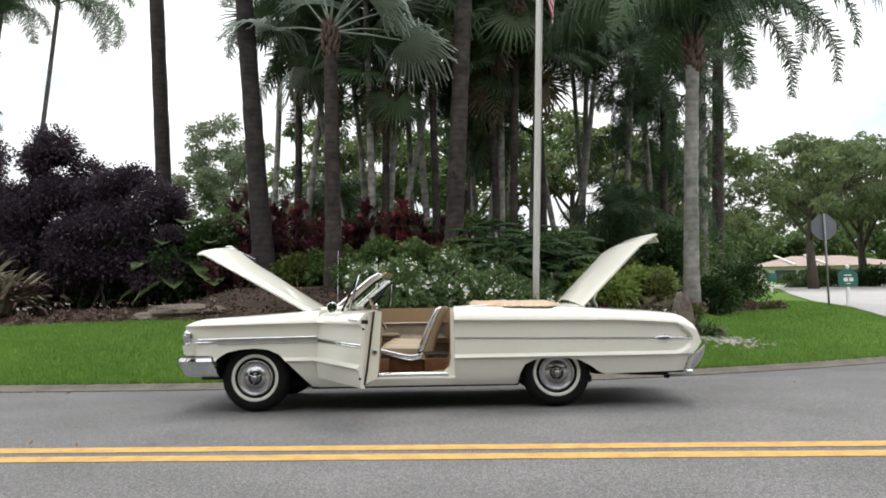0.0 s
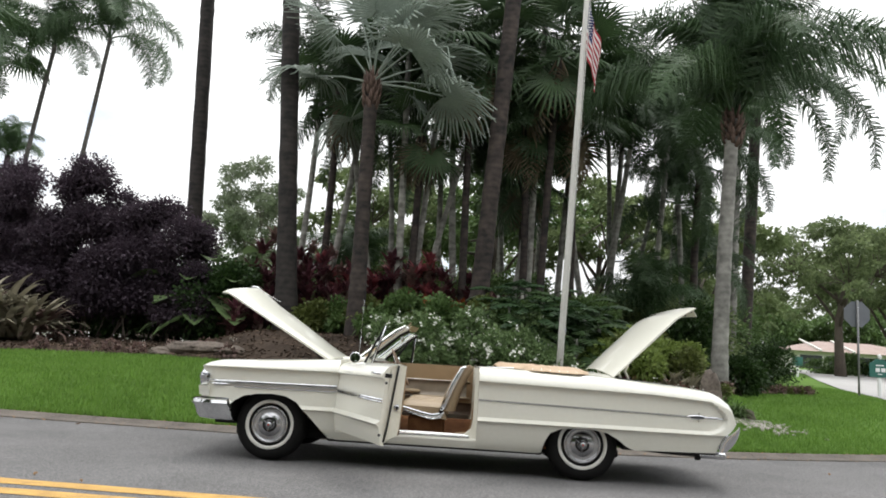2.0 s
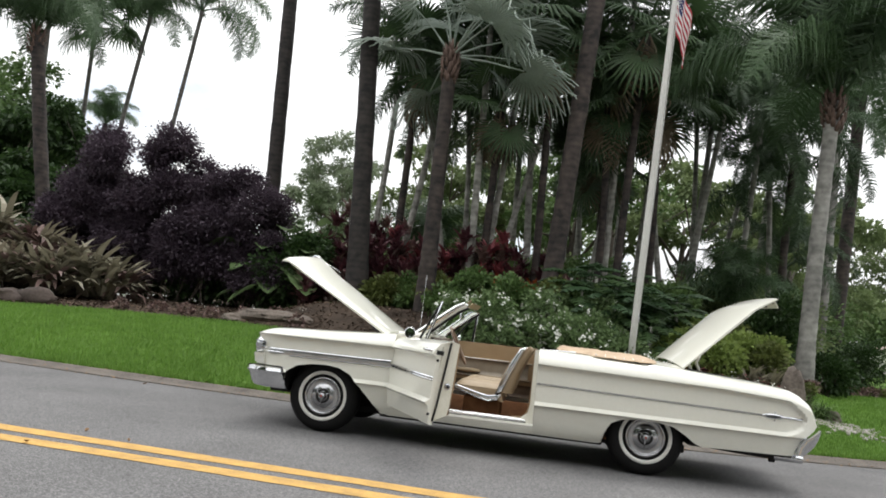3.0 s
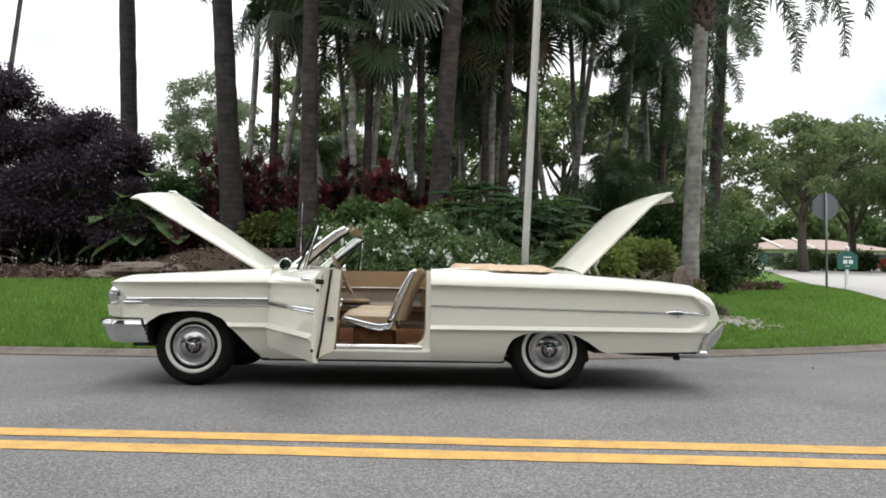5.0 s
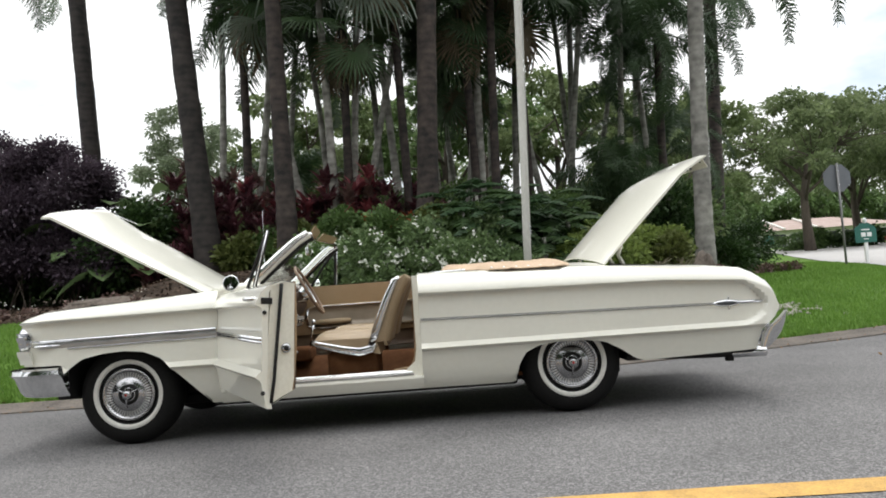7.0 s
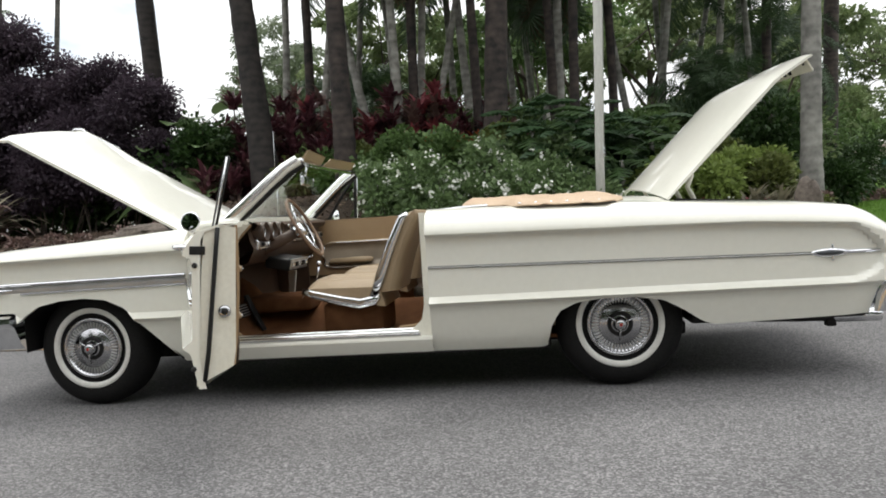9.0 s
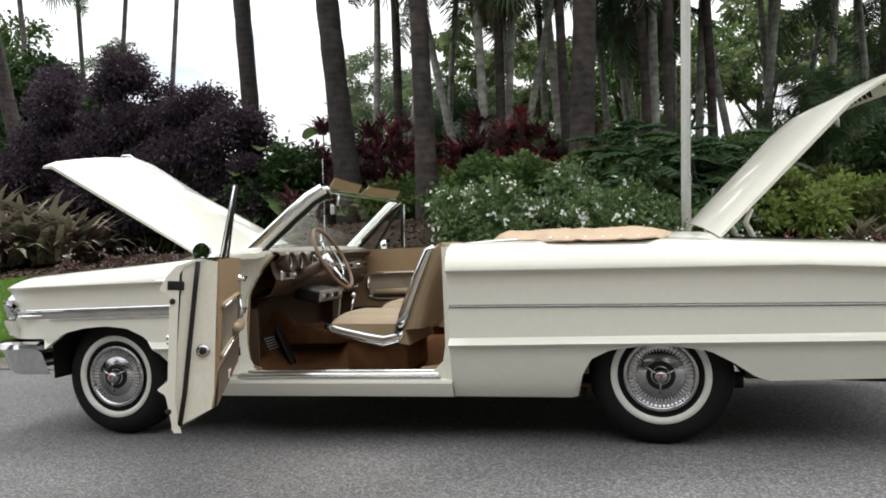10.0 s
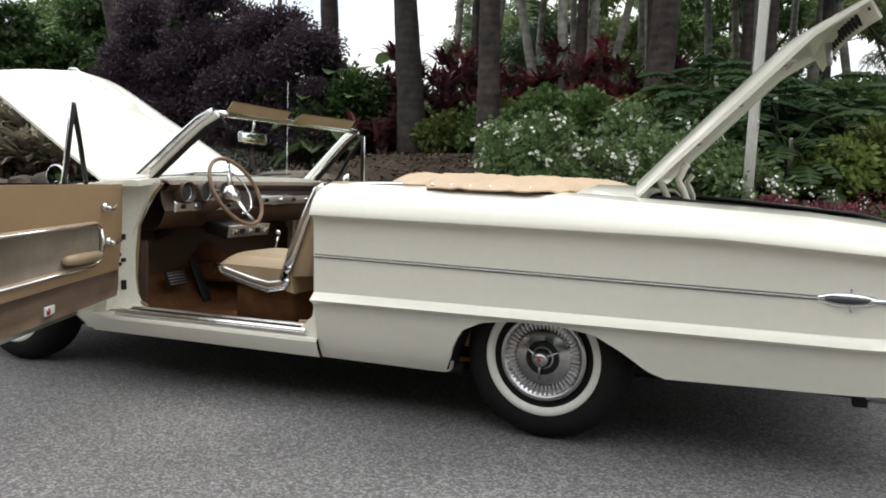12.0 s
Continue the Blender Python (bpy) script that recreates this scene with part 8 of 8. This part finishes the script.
# ---------------------------------------------------------------- grass and litter
def grass(n, seed):
    rng = np.random.default_rng(seed)
    x = rng.uniform(-14, 15, n * 2)
    k = kerb_y(x) + 0.40
    e = np.interp(x, [p[0] for p in BED_EDGE], [p[1] for p in BED_EDGE])
    e = np.where((x > 6.6) & (x < 8.9), 10.5, np.where(x >= 8.9, 21.0, e))
    y = k + (e - k) * rng.uniform(0, 1, n * 2) ** 1.25
    ok = (e > k) & (x < np.interp(y, [8.0, 11.2, 16.0, 20.5], [11.3, 12.5, 14.1, 15.1])) & ~((x < 12.6) & (y > np.interp(x, [p[0] for p in BED_EDGE], [p[1] for p in BED_EDGE])))
    x, y = x[ok][:n], y[ok][:n]
    z = land(x, y)
    m = len(x)
    az = rng.uniform(0, 6.283, m)
    h = rng.uniform(0.035, 0.075, m)
    w = rng.uniform(0.006, 0.012, m)
    lean = rng.uniform(0.0, 0.6, m)
    base = np.stack([x, y, z], 1)
    side = np.stack([-np.sin(az), np.cos(az), np.zeros(m)], 1) * w[:, None]
    out = np.stack([np.cos(az) * lean * h, np.sin(az) * lean * h, h], 1)
    return quad_mesh("grass_blades", np.stack([base - side, base + side, base + out + side * 0.25, base + out - side * 0.25], 1))


tagged(solid("grass", grass(185000, 900), BLADE, "short green lawn grass behind the kerb", "grass"), kind="stuff")
LITTER = surface("dry_leaf", (0.16, 0.08, 0.03), (0.34, 0.19, 0.08), 0.8, 0, 20, 90, 0.2)
rng = np.random.default_rng(5)
spots = [(-1.34, -2.23), (-1.34, -1.53), (-0.9, -1.7), (-2.9, 2.2), (-3.6, 2.4), (6.2, 2.0)]
for k, (x, y) in enumerate(spots):
    b = Builder()
    s = rng.uniform(0.02, 0.04)
    rows = [[(s * 1.8 * (u - 0.5), s * 0.5 * math.sin(math.pi * u) * v, 0.006 + 0.012 * abs(v) + 0.012 * u) for v in (-1, 0, 1)] for u in np.linspace(0.02, 0.98, 6)]
    b.add(np.array(rows).reshape(-1, 3), grid_faces(6, 3))
    solid("fallen_leaf", b, LITTER, "dry brown fallen leaf lying on the asphalt", "leaf", "fallen leaves", at=pose(x, y, 0.0, 0, 0, rng.uniform(0, 360)))


def flakes(name, xs, ys, zs, size, seed):
    """Loose flat chips lying at all angles on the given spots."""
    rng = np.random.default_rng(seed)
    n = len(xs)
    az = rng.uniform(0, 6.283, n)
    L = rng.uniform(0.5, 1.3, n) * size
    W = L * rng.uniform(0.25, 0.6, n)
    tilt = rng.uniform(-0.5, 0.5, n)
    d = np.stack([np.cos(az), np.sin(az), tilt], 1) * L[:, None]
    w = np.stack([-np.sin(az), np.cos(az), rng.uniform(-0.3, 0.3, n)], 1) * W[:, None]
    c = np.stack([xs, ys, zs + 0.25 * L], 1)
    return quad_mesh(name, np.stack([c - d * 0.5 - w * 0.4, c + d * 0.1 - w * 0.5, c + d * 0.5 + w * 0.3, c - d * 0.2 + w * 0.5], 1))


CHIP = surface("bark_chip", (0.030, 0.021, 0.015), (0.19, 0.135, 0.10), 0.9, 0, 3, 40, 0.2, island=0.7, spec=0.1)
rng = np.random.default_rng(41)
cx = rng.uniform(-12.5, 7.2, 15000)
cf = rng.uniform(0, 1, 15000) ** 1.4 * 3.2
cy = np.array([bed_y(x) for x in cx]) + 0.04 + cf
cz = land(cx, cy) + 0.035 + 0.05 * 0.3 * smoothstep(0, 0.5, cf)
tagged(solid("mulch_chips", flakes("mulch_chips", cx, cy, cz, 0.075, 42), CHIP, "loose brown bark chips and dry litter on the bed", "mulch"), kind="stuff")
rng = np.random.default_rng(51)
gx = rng.uniform(-9.0, 11.0, 700)
gy = kerb_y(gx) + rng.normal(size=700) * 0.07 + np.where(rng.uniform(0, 1, 700) < 0.35, 0.40, 0.02)
gz = np.where(gy > kerb_y(gx) + 0.25, 0.058, np.where(gy > kerb_y(gx), 0.014, 0.002))
tagged(solid("gutter_litter", flakes("gutter_litter", gx, gy, gz, 0.035, 52), LITTER, "dry leaf crumbs gathered along the kerb", "litter"), kind="stuff")
